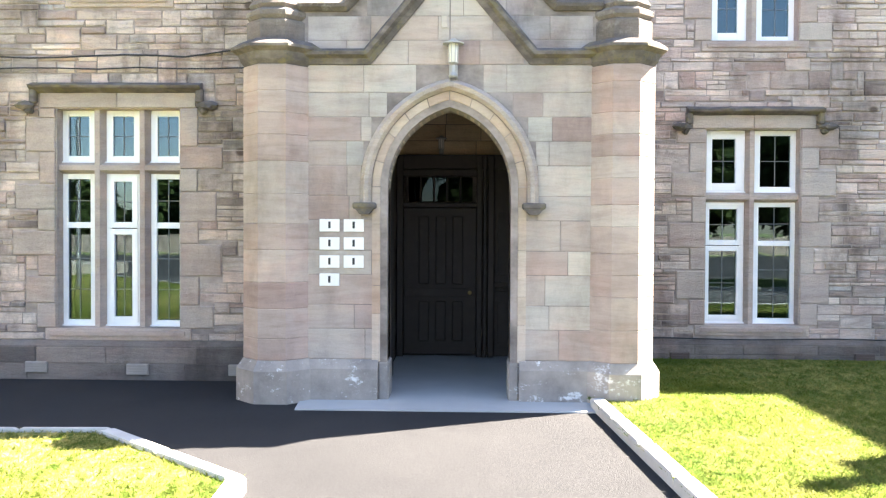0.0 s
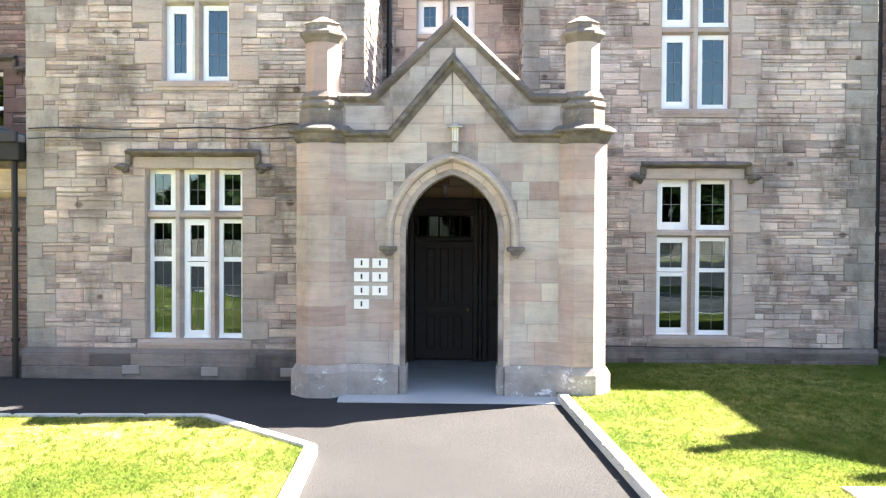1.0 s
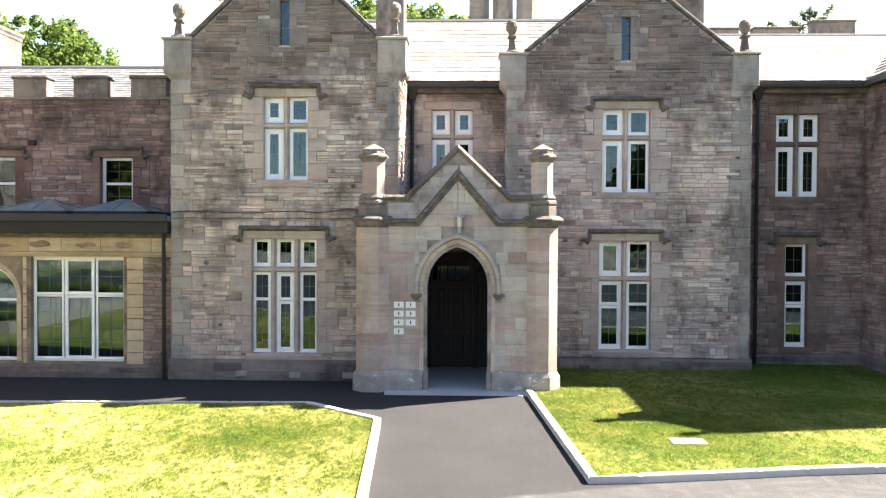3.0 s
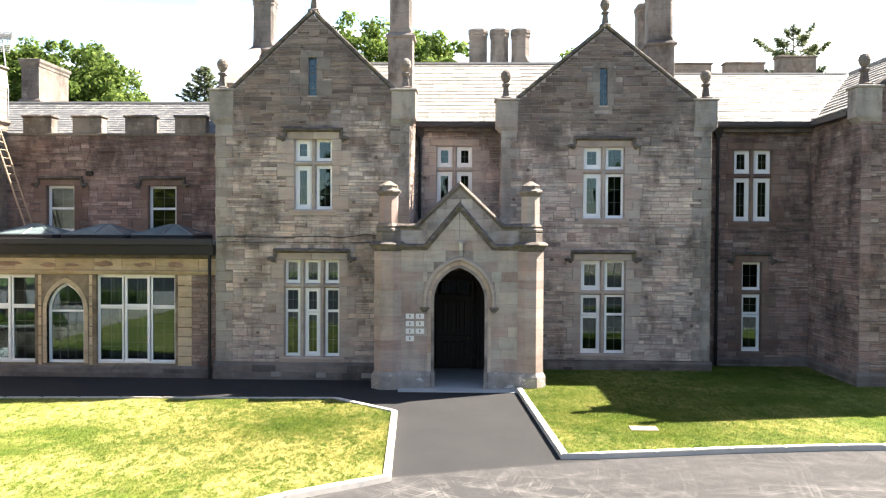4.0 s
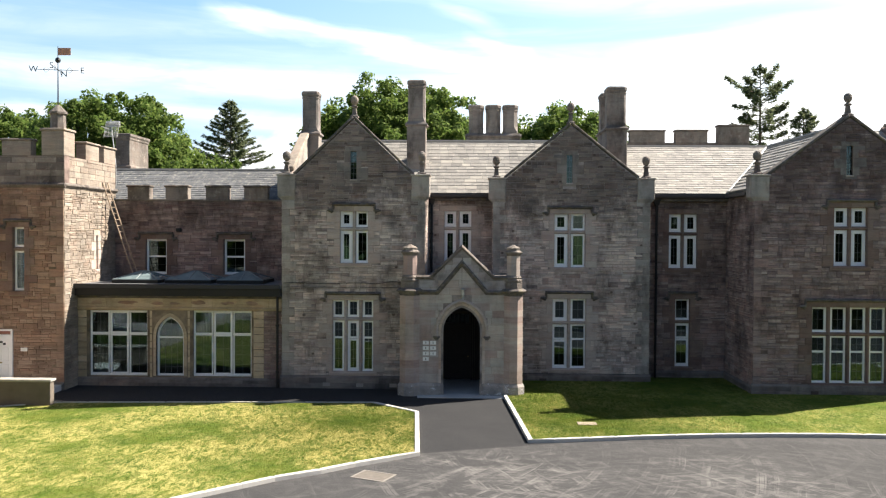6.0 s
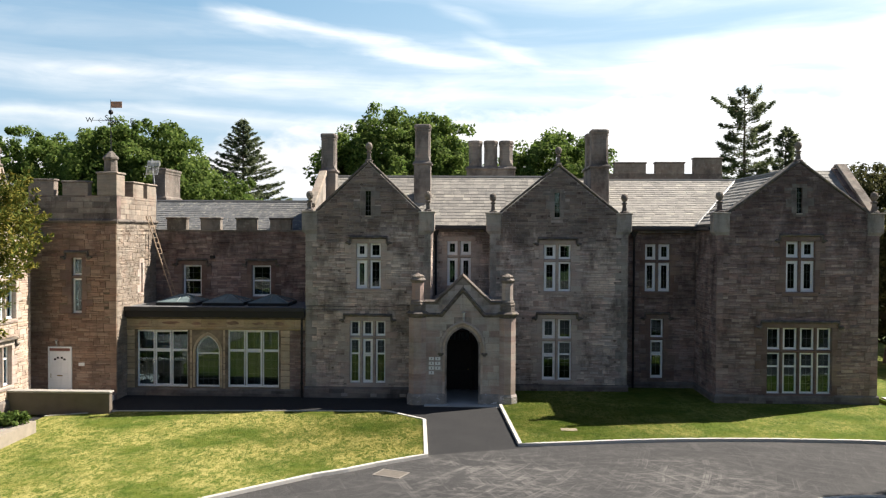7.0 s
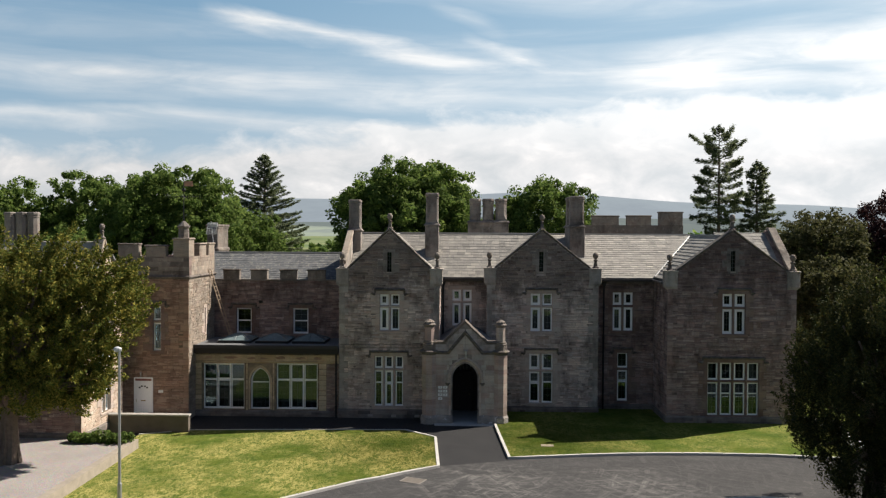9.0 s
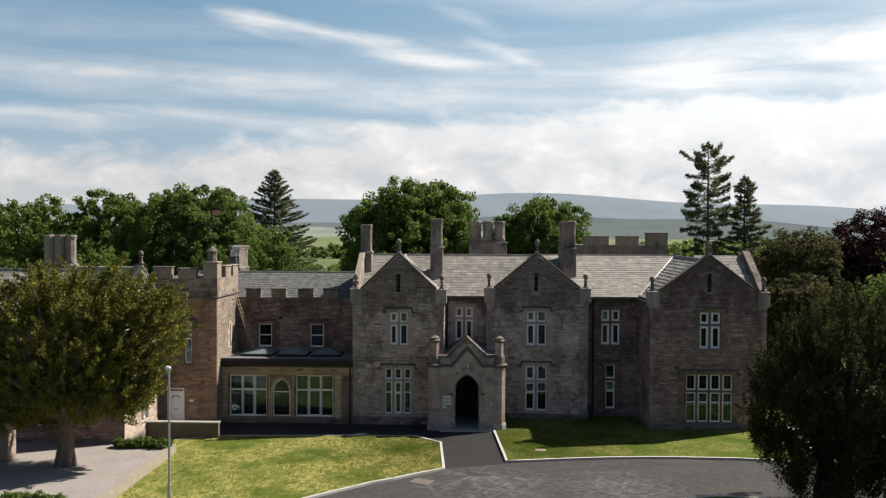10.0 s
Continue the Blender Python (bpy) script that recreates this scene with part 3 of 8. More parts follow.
def quoins(x, side, z0, z1, rng, long=0.52, short=0.30, high=(0.24, 0.36)):
    """Corner stones up an edge at x; side +1 when the wall lies towards +x."""
    out, z, k = [], z0, rng.randint(0, 1)
    while z < z1 - 0.1:
        h = min(rng.uniform(*high), z1 - z)
        w = (long if k % 2 else short) * rng.uniform(0.88, 1.1)
        out.append((x, x + w, z, z + h - 0.01) if side > 0 else (x - w, x, z, z + h - 0.01))
        z += h
        k += 1
    return out


def masonry(wall, outline, holes, place, rng, mats, near=None, heights=(0.05, 0.155), lengths=(0.16, 0.66), corner=(), z0=None, z1=None, snecks=0.22):
    """Coursed rubble with quoins at the corners listed as (x, side, z0, z1)."""
    qs = [q for c in corner for q in quoins(*c, rng)]
    zs = [z for _, z in outline]
    st = courses(rng, outline, list(holes) + [(a, b, c, d + 0.01) for a, b, c, d in qs], z0 if z0 is not None else min(zs), z1 if z1 is not None else max(zs), heights, lengths, 0.010, snecks, 0.16)
    if near:
        st.sort(key=lambda s: abs((s[0] + s[1]) / 2 - near[0]) + 0.8 * abs((s[2] + s[3]) / 2 - near[1]))
        lay(st, place, rng, mats, wall, near=lambda x, z: True, limit=270, proud=(0.010, 0.036))
        lay(qs, place, rng, (KNEEL, KNEEL_J) if mats[0] is RUBBLE else mats, wall, "quoin", near=lambda x, z: True, limit=80, proud=(0.018, 0.026))
    else:
        lay(st, place, rng, mats, wall, proud=(0.010, 0.036))
        if qs:
            lay(qs, place, rng, mats, wall, "quoin", proud=(0.016, 0.026))

# ---- windows ----
def pbox(bm, place, u0, u1, v0, v1, w0, w1, bevel=0.0):
    """A box on a wall: u along it, v up, w into it."""
    vs = [bm.verts.new(place(u, v, w)) for v in (v0, v1) for u, w in ((u0, w0), (u1, w0), (u1, w1), (u0, w1))]
    fs = [bm.faces.new([vs[i] for i in f]) for f in ((3, 2, 1, 0), (4, 5, 6, 7), (0, 1, 5, 4), (1, 2, 6, 5), (2, 3, 7, 6), (3, 0, 4, 7))]
    if bevel:
        bmesh.ops.bevel(bm, geom=list({e for f in fs for e in f.edges}), offset=bevel, segments=1, affect="EDGES", profile=0.5)
    return bm


def ring(bm, place, u0, u1, v0, v1, w, d0, d1, bevel=0.004):
    pbox(bm, place, u0, u0 + w, v0, v1, d0, d1, bevel)
    pbox(bm, place, u1 - w, u1, v0, v1, d0, d1, bevel)
    pbox(bm, place, u0 + w, u1 - w, v0, v0 + w, d0, d1, bevel)
    pbox(bm, place, u0 + w, u1 - w, v1 - w, v1, d0, d1, bevel)
    return bm


def dressing(u0, u1, v0, v1, rng, lintel=0.24, sill=0.16):
    """Blocks round an opening: long and short jambs, lintel and sill."""
    out = []
    for side in (0, 1):
        z, k = v0, rng.randint(0, 1)
        while z < v1 - 0.05:
            h = min(rng.uniform(0.26, 0.44), v1 - z)
            if v1 - z - h < 0.12:
                h = v1 - z
            w = (0.46 if k % 2 else 0.22) * rng.uniform(0.8, 1.2)
            out.append((u0 - w, u0, z, z + h - 0.008) if side == 0 else (u1, u1 + w, z, z + h - 0.008))
            z += h
            k += 1
    if lintel:
        out.append((u0 - 0.2, (u0 + u1) / 2 - 0.006, v1, v1 + lintel))
        out.append(((u0 + u1) / 2, u1 + 0.2, v1, v1 + lintel))
    if sill:
        out.append((u0 - 0.14, u1 + 0.14, v0 - sill, v0 - 0.006))
    return out


def boss(bm, place, u, v, w, size, seed):
    """A worn carved lump."""
    start = len(bm.verts)
    made = bmesh.ops.create_icosphere(bm, subdivisions=2, radius=1.0)["verts"]
    for q in made:
        k = 1 + 0.42 * noise.noise(q.co * 1.7 + Vector((seed, 3.1 * seed, 0)))
        q.co = Vector(place(u + q.co.x * size[0] * k, v + q.co.z * size[1] * k, w + q.co.y * size[2] * k))
    return start


def hood_mould(place, u0, u1, v, parent, mat):
    """A thin projecting label over a window; short returns end in worn carved bosses."""
    bm = bmesh.new()
    prof = [(0.0, -0.035), (-0.06, -0.012), (-0.15, 0.022), (-0.165, 0.052), (-0.13, 0.066), (0.0, 0.115)]
    steps = [u0 + (u1 - u0) * k / 9 for k in range(10)]
    rings(bm, [[place(u, v + b + 0.012 * noise.noise(Vector((u * 2.1, a * 9, v))), a + 0.02 * noise.noise(Vector((u * 3.3, b * 9, v)))) for a, b in prof] for u in steps])
    bmesh.ops.recalc_face_normals(bm, faces=bm.faces[:])
    hm = part("hood_mould", bm, mat, parent, "weathered stone hood mould with carved stops")
    for u, s in ((u0, -1), (u1, 1)):
        bm = bmesh.new()
        a, b = sorted((u + s * 0.015, u - s * 0.075))
        pbox(bm, place, a, b, v - 0.16, v + 0.03, -0.10, 0, 0.02)
        boss(bm, place, u + s * 0.07, v - 0.19, -0.06, (0.13, 0.062, 0.085), u + v)
        boss(bm, place, u + s * 0.02, v - 0.24, -0.05, (0.06, 0.06, 0.06), u - v)
        bmesh.ops.recalc_face_normals(bm, faces=bm.faces[:])
        part("hood_stop", bm, mat, hm)


def light(win, place, u0, u1, v0, v1, style, set_back=0.12):
    """One white-framed light: fixed, sash or casement, with leaded glass."""
    bm = bmesh.new()
    panes = []
    if style == "casement":
        ring(bm, place, u0, u1, v0, v1, 0.045, set_back, set_back + 0.07)
        cut = v1 - (v1 - v0) * 0.36
        ring(bm, place, u0 + 0.03, u1 - 0.03, cut + 0.006, v1 - 0.03, 0.075, set_back - 0.014, set_back + 0.05)
        ring(bm, place, u0 + 0.03, u1 - 0.03, v0 + 0.04, cut - 0.006, 0.075, set_back - 0.014, set_back + 0.05)
        panes = [(u0 + 0.1, u1 - 0.1, cut + 0.075, v1 - 0.1), (u0 + 0.1, u1 - 0.1, v0 + 0.11, cut - 0.075)]
    elif style == "split":
        ring(bm, place, u0, u1, v0, v1, 0.072 if u1 - u0 < 0.85 else 0.1, set_back, set_back + 0.07)
        cut = v1 - (v1 - v0) * (0.34 if u1 - u0 < 0.85 else 0.5)
        pbox(bm, place, u0 + 0.07, u1 - 0.07, cut - 0.038, cut + 0.038, set_back + 0.003, set_back + 0.067, 0.004)
        panes = [(u0 + 0.068, u1 - 0.068, cut + 0.034, v1 - 0.068), (u0 + 0.068, u1 - 0.068, v0 + 0.068, cut - 0.034)]
    elif style == "opener":
        ring(bm, place, u0, u1, v0, v1, 0.04, set_back, set_back + 0.07)
        ring(bm, place, u0 + 0.028, u1 - 0.028, v0 + 0.028, v1 - 0.028, 0.108, set_back - 0.014, set_back + 0.05)
        panes = [(u0 + 0.132, u1 - 0.132, v0 + 0.132, v1 - 0.132)]
    elif style in ("slim", "thin"):
        k = 0.07 if style == "slim" else 0.045
        ring(bm, place, u0, u1, v0, v1, k, set_back - (0.012 if style == "slim" else 0.0), set_back + 0.07)
        panes = [(u0 + k - 0.004, u1 - k + 0.004, v0 + k - 0.004, v1 - k + 0.004)]
    else:
        ring(bm, place, u0, u1, v0, v1, 0.085, set_back, set_back + 0.07)
        panes = [(u0 + 0.08, u1 - 0.08, v0 + 0.08, v1 - 0.08)]
    pbox(bm, place, u0 - 0.01, u1 + 0.01, v0 - 0.012, v0 + 0.012, set_back - 0.03, set_back + 0.05, 0.004)
    part("frame", bm, WHITE, win)
    for a, b, c, d in panes:
        g = part("pane", pbox(bmesh.new(), place, a, b, c, d, set_back + 0.028, set_back + 0.036), GLASS, win)
        g.visible_shadow = False
        bm = bmesh.new()
        mid = (a + b) / 2
        pbox(bm, place, mid - 0.005, mid + 0.005, c, d, set_back + 0.02, set_back + 0.03)
        n = max(1, round((d - c) / 0.42))
        n = 2 if n == 1 else n
        for i in range(1, n):
            z = c + (d - c) * i / n
            pbox(bm, place, a, b, z - 0.005, z + 0.005, set_back + 0.019, set_back + 0.029)
        part("leading", bm, LEAD_BAR, win)


def stone_window(house, place, u0, u1, v0, v1, n, transom, rng, styles, label, hood=0.21, joined=False, mats=None, lintel=0.2, mull=0.14, set_back=0.165):
    """A mullioned stone window. styles: (lower lights, upper lights). Returns the rectangles that the wall's stones must keep clear."""
    mats = mats or (DRESS, DRESS_J)
    w = (u1 - u0 - (n - 1) * mull) / n
    bm = bmesh.new()
    sill = ((-0.05, -0.10), (-0.05, -0.045), (0.16, 0.012), (0.3, 0.012), (0.3, -0.10))
    solid(bm, [place(u0 - 0.06, v0 + b, a) for a, b in sill], [place(u1 + 0.06, v0 + b, a) for a, b in sill])
    bmesh.ops.recalc_face_normals(bm, faces=bm.faces[:])
    win = part("window", bm, mats[1], house, label)
    for i in range(1, n):
        u = u0 + i * (w + mull) - mull / 2
        sec = [(-mull / 2, 0.30), (-mull / 2, 0.15), (-0.032, 0.045), (0.032, 0.045), (mull / 2, 0.15), (mull / 2, 0.30)]
        bm = solid(bmesh.new(), [place(u + a, v0 - 0.004, b) for a, b in sec], [place(u + a, v1 + 0.004, b) for a, b in sec])
        bmesh.ops.recalc_face_normals(bm, faces=bm.faces[:])
        part("mullion", bm, mats[0], win)
    if transom:
        sec = [(-0.075, 0.29), (-0.075, 0.15), (-0.035, 0.052), (0.03, 0.052), (0.075, 0.15), (0.075, 0.29)]
        bm = solid(bmesh.new(), [place(u0 - 0.004, transom + a, b) for a, b in sec], [place(u1 + 0.004, transom + a, b) for a, b in sec])
        bmesh.ops.recalc_face_normals(bm, faces=bm.faces[:])
        part("transom", bm, mats[0], win)
    for a, b in ((u0 - 0.02, u0 + 0.012), (u1 - 0.012, u1 + 0.02)):
        part("jamb", pbox(bmesh.new(), place, a, b, v0 - 0.01, v1 + 0.012, 0.002, 0.32), mats[0], win)
    part("lintel_soffit", pbox(bmesh.new(), place, u0 + 0.012, u1 - 0.012, v1 - 0.012, v1 + 0.02, 0.002, 0.32), mats[0], win)
    blocks = dressing(u0, u1, v0, v1, rng, lintel)
    pale = [q for q in blocks if q[2] >= v1 - 0.001]
    lay([q for q in blocks if q not in pale], place, rng, mats, win, "surround_stone", near=None if joined else (lambda x, z: True), proud=(0.022, 0.028))
    if pale:
        lay(pale, place, rng, (LINTEL, LINTEL_J) if mats[0] is DRESS else mats, win, "lintel_stone", near=None if joined else (lambda x, z: True), proud=(0.024, 0.03))
    if hood:
        hood_mould(place, u0 - 0.29, u1 + 0.29, v1 + hood, win, MOSSY)
    for i in range(n):
        a = u0 + i * (w + mull)
        rows = [(v0 + 0.012, (transom - 0.07) if transom else v1)] + ([(transom + 0.07, v1)] if transom else [])
        for (c, d), st in zip(rows, styles):
            light(win, place, a, a + w, c, d, st[i % len(st)], set_back)
    return [(a - 0.004, b + 0.004, c, d + 0.008) for a, b, c, d in blocks] + [(u0 - 0.02, u1 + 0.02, v0 - 0.02, v1 + 0.02)]


def slit(house, place, u0, u1, v0, v1, rng):
    win = part("slit_window", pbox(bmesh.new(), place, u0 - 0.02, u1 + 0.02, v0 - 0.05, v0, -0.03, 0.2, 0.01), DRESS_J, house, "narrow attic slit window with leaded glass")
    blocks = dressing(u0, u1, v0, v1, rng, 0.16, 0.14)
    lay(blocks, place, rng, (STACK, STACK_J), win, "surround_stone", near=lambda x, z: True, proud=(0.014, 0.02))
    part("pane", pbox(bmesh.new(), place, u0, u1, v0, v1, 0.10, 0.108), GLASS, win).visible_shadow = False
    bm = bmesh.new()
    for i in range(1, 5):
        z = v0 + (v1 - v0) * i / 5
        pbox(bm, place, u0, u1, z - 0.008, z + 0.008, 0.085, 0.099)
    pbox(bm, place, (u0 + u1) / 2 - 0.006, (u0 + u1) / 2 + 0.006, v0, v1, 0.084, 0.098)
    part("leading", bm, LEAD_BAR, win)
    return [(a - 0.004, b + 0.004, c, d + 0.008) for a, b, c, d in blocks] + [(u0 - 0.02, u1 + 0.02, v0 - 0.02, v1 + 0.02)]


def roof_plane(o, a, b):
    """Places (u along the eave, v up the slope, w into the roof)."""
    o, a, b = Vector(o), Vector(a).normalized(), Vector(b).normalized()
    n = a.cross(b)
    if n.z < 0:
        n = -n
    return lambda u, v, w: tuple(o + a * u + b * v - n * w)


def slated(roof, place, outline, rng, mats, near=None, gauge=0.31, lengths=(0.30, 0.54), thick=1.0):
    """Overlapping slates: the lower edge of each stands proud of the one below."""
    zs = [z for _, z in outline]
    st = courses(rng, outline, [], min(zs), max(zs), (gauge * 0.85, gauge * 1.1), lengths, joint=0.009, snecks=0)
    if near:
        st.sort(key=lambda s: abs((s[0] + s[1]) / 2 - near))
    base = Vector(place(0, 0, 0))
    ux, uz, uw = (Vector(place(*p)) - base for p in ((1, 0, 0), (0, 1, 0), (0, 0, 1)))
    key = "slate" + mats[0].name
    if key not in UNIT:
        v = [(-0.5, 0, -0.5), (0.5, 0, -0.5), (0.5, 0, 0.5), (-0.5, 0, 0.5), (-0.49, -1, -0.5), (0.49, -1, -0.5), (0.49, -0.25, 0.5), (-0.49, -0.25, 0.5)]
        UNIT[key] = quads_mesh("slate", v, [(4, 5, 6, 7), (0, 1, 5, 4), (1, 2, 6, 5), (2, 3, 7, 6), (3, 0, 4, 7)], mats[0])
    own = st[:280] if near is not None else []
    for x0, x1, z0, z1 in own:
        ob = new("slate", UNIT[key])
        m = Matrix((ux * (x1 - x0), uw * rng.uniform(0.014, 0.022), uz * (z1 - z0 + 0.02))).transposed().to_4x4()
        m.translation = Vector(place((x0 + x1) / 2, (z0 + z1) / 2, 0))
        ob.parent = roof
        ob.matrix_local = m
    verts, faces = [], []
    for x0, x1, z0, z1 in st[len(own):]:
        p, k, d = thick * rng.uniform(0.014, 0.024), len(verts), rng.uniform(-0.012, 0.012)
        for u, v, w in ((x0, z0 + d, 0), (x1, z0 + d, 0), (x1, z1, 0), (x0, z1, 0), (x0, z0 + d, -p), (x1, z0 + d, -p), (x1, z1 + 0.02, -0.004), (x0, z1 + 0.02, -0.004)):
            verts.append(place(u, v, w))
        faces += [(k + 4, k + 5, k + 6, k + 7), (k, k + 1, k + 5, k + 4), (k + 1, k + 2, k + 6, k + 5), (k + 3, k, k + 4, k + 7)]
    if verts:
        ob = new("slating", quads_mesh("slating", verts, faces, mats[1]))
        ob.parent = roof
        tagged(ob, kind="stuff")


# ======== ground ========
def flat(outline, z0, z1, mat, name, parent=None):
    bm = bmesh.new()
    sheet(bm, outline, [], lambda u, v, w: (u, v, z1 + w), z0 - z1)
    return part(name, bm, mat, parent)


GROUND_M = Nodes("distant_meadow", 0.95)
GROUND_M.colour(GROUND_M.ramp(GROUND_M.noise(0.012, 4, 0.5), [(0.35, (0.06, 0.10, 0.03)), (0.5, (0.12, 0.16, 0.05)), (0.62, (0.16, 0.17, 0.07))]))
bm = bmesh.new()
vs = [bm.verts.new(p) for p in ((-4500, -4500, -0.12), (4500, -4500, -0.12), (4500, 4500, -0.12), (-4500, 4500, -0.12))]
bm.faces.new(vs)
tagged(part("ground", bm, GROUND_M.mat, None), "green meadow ground stretching to the hills", "ground", kind="structure")
tagged(flat([(-17.2, 10.9), (-17.2, -4.0), (-34, -22), (-34, -44), (60, -44), (60, 4.2), (19.6, 4.2), (10, 13.6), (-6, 13.6)], -0.1, 0.0, TARMAC, "road"),
       "fresh dark tarmac drive with pale tyre scuffs", "drive", kind="structure")


def arc(cx, cy, r, a0, a1, n):
    return [(cx + r * math.cos(radians(a0 + (a1 - a0) * i / n)), cy + r * math.sin(radians(a0 + (a1 - a0) * i / n))) for i in range(n + 1)]


LAWN_L = [(-3.25, 7.55), (-1.64, 6.1), (-1.32, 0.95), (-2.0, 0.45), (-2.9, -0.2), (-3.7, -0.88), (-4.7, -1.55), (-6.0, -2.75), (-7.25, -3.92), (-9.0, -5.8), (-12.6, -10.0), (-16.7, -15.0), (-16.7, 5.9), (-14.2, 7.0), (-9.7, 7.28), (-6.6, 7.4)]
LAWN_R = [(1.30, 9.15), (1.74, 2.45), (2.5, 2.52), (3.6, 2.72), (5.1, 3.02), (7.3, 3.34), (9.1, 3.48), (10.8, 3.54), (14.0, 3.45), (16.5, 3.1), (19.4, 2.5), (19.4, 9.8), (10.8, 10.2), (10.8, 13.5), (1.5, 13.5)]


def inset_closed(pts, w):
    """Shrinks a closed outline by w."""
    area = sum(a[0] * b[1] - b[0] * a[1] for a, b in zip(pts, pts[1:] + pts[:1]))
    s = 1 if area > 0 else -1
    out = []
    for i, p in enumerate(pts):
        a, b = Vector(pts[i - 1]), Vector(pts[(i + 1) % len(pts)])
        d1, d2 = (Vector(p) - a).normalized(), (b - Vector(p)).normalized()
        n = Vector((-(d1.y + d2.y), d1.x + d2.x)).normalized() * s
        out.append((p[0] + n.x * w, p[1] + n.y * w))
    return out


tagged(flat(inset_closed(LAWN_L, 0.06), -0.05, 0.075, LAWN, "lawn"), "sunlit mown lawn with straw-coloured clippings", "lawn", kind="structure")
tagged(flat(inset_closed(LAWN_R, 0.06), -0.05, 0.075, LAWN, "lawn"), "mown lawn half in the shade of the house", "lawn", kind="structure")


def inset_strip(pts, w):
    """Offsets an open line to its right."""
    out = []
    for i, p in enumerate(pts):
        a, b = Vector(pts[max(i - 1, 0)]), Vector(pts[min(i + 1, len(pts) - 1)])
        d = (b - a).normalized()
        out.append((p[0] + d.y * w, p[1] - d.x * w))
    return out


def kerb_line(pts, label, inward):
    """A run of concrete kerb stones, each its own piece."""
    top = thing("kerb", label, "kerb", (*pts[0], 0), kind="structure")
    inner = inset_strip(pts, inward)
    for i in range(len(pts) - 1):
        (ax, ay), (bx, by), (cx, cy), (dx, dy) = pts[i], pts[i + 1], inner[i + 1], inner[i]
        n = max(1, round(math.dist(pts[i], pts[i + 1]) / 0.92))
        for k in range(n):
            s, e = k / n + 0.0012, (k + 1) / n - 0.0012
            base = [(ax + (bx - ax) * s, ay + (by - ay) * s), (ax + (bx - ax) * e, ay + (by - ay) * e), (dx + (cx - dx) * e, dy + (cy - dy) * e), (dx + (cx - dx) * s, dy + (cy - dy) * s)]
            mid = (sum(p[0] for p in base) / 4, sum(p[1] for p in base) / 4)
            bm = bmesh.new()
            rings(bm, [[(x, y, -0.04) for x, y in base], [(x, y, 0.095) for x, y in base], [(x + (mid[0] - x) * 0.09, y + (mid[1] - y) * 0.09, 0.112) for x, y in base]])
            bmesh.ops.recalc_face_normals(bm, faces=bm.faces[:])
            bm.transform(Matrix.Translation((-pts[0][0], -pts[0][1], 0)))
            part("kerb_stone", bm, KERB, top)
    return top


kerb_line([LAWN_L[i] for i in range(0, 12)], "pale new concrete kerb edging the lawn", 0.14)
kerb_line([LAWN_L[i] for i in (12, 13, 14, 15, 0)], "pale concrete edging along the back of the lawn", 0.05)
kerb_line(list(reversed([LAWN_R[i] for i in range(0, 11)])), "pale new concrete kerb edging the lawn", 0.14)
ISLE = arc(11.4, -8.0, 5.2, 190, -10, 26)
tagged(flat(inset_closed(ISLE, 0.06), -0.05, 0.075, LAWN, "lawn"), "round grass island in the drive", "lawn", kind="structure")
kerb_line(ISLE, "pale concrete kerb round the grass island", 0.14)
tagged(flat([(-15.95, -16), (-15.95, 3.2), (-18.45, 3.2), (-18.45, 3.6), (-36, 3.6), (-36, -16)], -0.1, 0.46, GRAVEL, "gravel_yard"), "pale gravel yard under the yew", "gravel", kind="structure")
tagged(flat([(19.4, 3.2), (24, 3.2), (30, 40), (18.4, 40), (18.4, 9.5), (19.4, 9.5)], -0.1, 0.05, LAWN, "lawn"), "mown grass beside the house", "lawn", kind="structure")
tagged(flat([(18.55, 3.4), (19.75, 3.4), (19.75, 11.5), (18.55, 11.5)], 0.02, 0.10, CONCRETE, "pavement"), "pale concrete path beside the house", "path", kind="structure")
tagged(flat([(-60, -44.2), (60, -44.2), (90, -120), (-90, -120)], -0.1, 0.02, GROUND_M.mat, "lawn"), "rough grass across the drive", "lawn", kind="structure")
bm = bmesh.new()
sheet(bm, [(-15.65, 3.3), (-15.98, 3.3), (-15.98, -16.0), (-36.0, -16.0), (-36.0, -16.33), (-15.65, -16.33)], [], lambda u, v, w: (u, v, 0.50 + w), -0.56)
tagged(part("yard_wall", bm, plain("tan_retaining_stone", (0.30, 0.26, 0.21), 0.9, vary=0.45, scale=3, bump=0.3), None), "low pale concrete retaining edge between gravel and lawn", "low wall", kind="structure")
# drain cover in the drive, stone in the lawn
drain = thing("drain_cover", "square steel drain cover let into the tarmac", "drain cover", (-2.37, -1.0, 0))
drain.rotation_euler.z = radians(-24)
part("cover", box(bmesh.new(), -0.42, 0.42, -0.3, 0.3, -0.02, 0.008, 0.003), plain("dusty_steel", (0.15, 0.132, 0.112), 0.8, 0.1, vary=0.5, scale=8), drain)
bm = bmesh.new()
ring(bm, lambda u, v, w: (u, v, 0.014 - w), -0.47, 0.47, -0.35, 0.35, 0.05, 0, 0.03, 0.003)
part("rim", bm, plain("dusty_rim", (0.22, 0.20, 0.175), 0.8, vary=0.4, scale=6), drain)
man = thing("manhole_slab", "small pale inspection slab in the lawn", "manhole", (3.75, 4.68, 0.07))
part("slab", box(bmesh.new(), -0.3, 0.3, -0.2, 0.2, -0.03, 0.025, 0.01), plain("dusty_slab", (0.30, 0.25, 0.18), 0.9, vary=0.6, scale=7, bump=0.4), man)

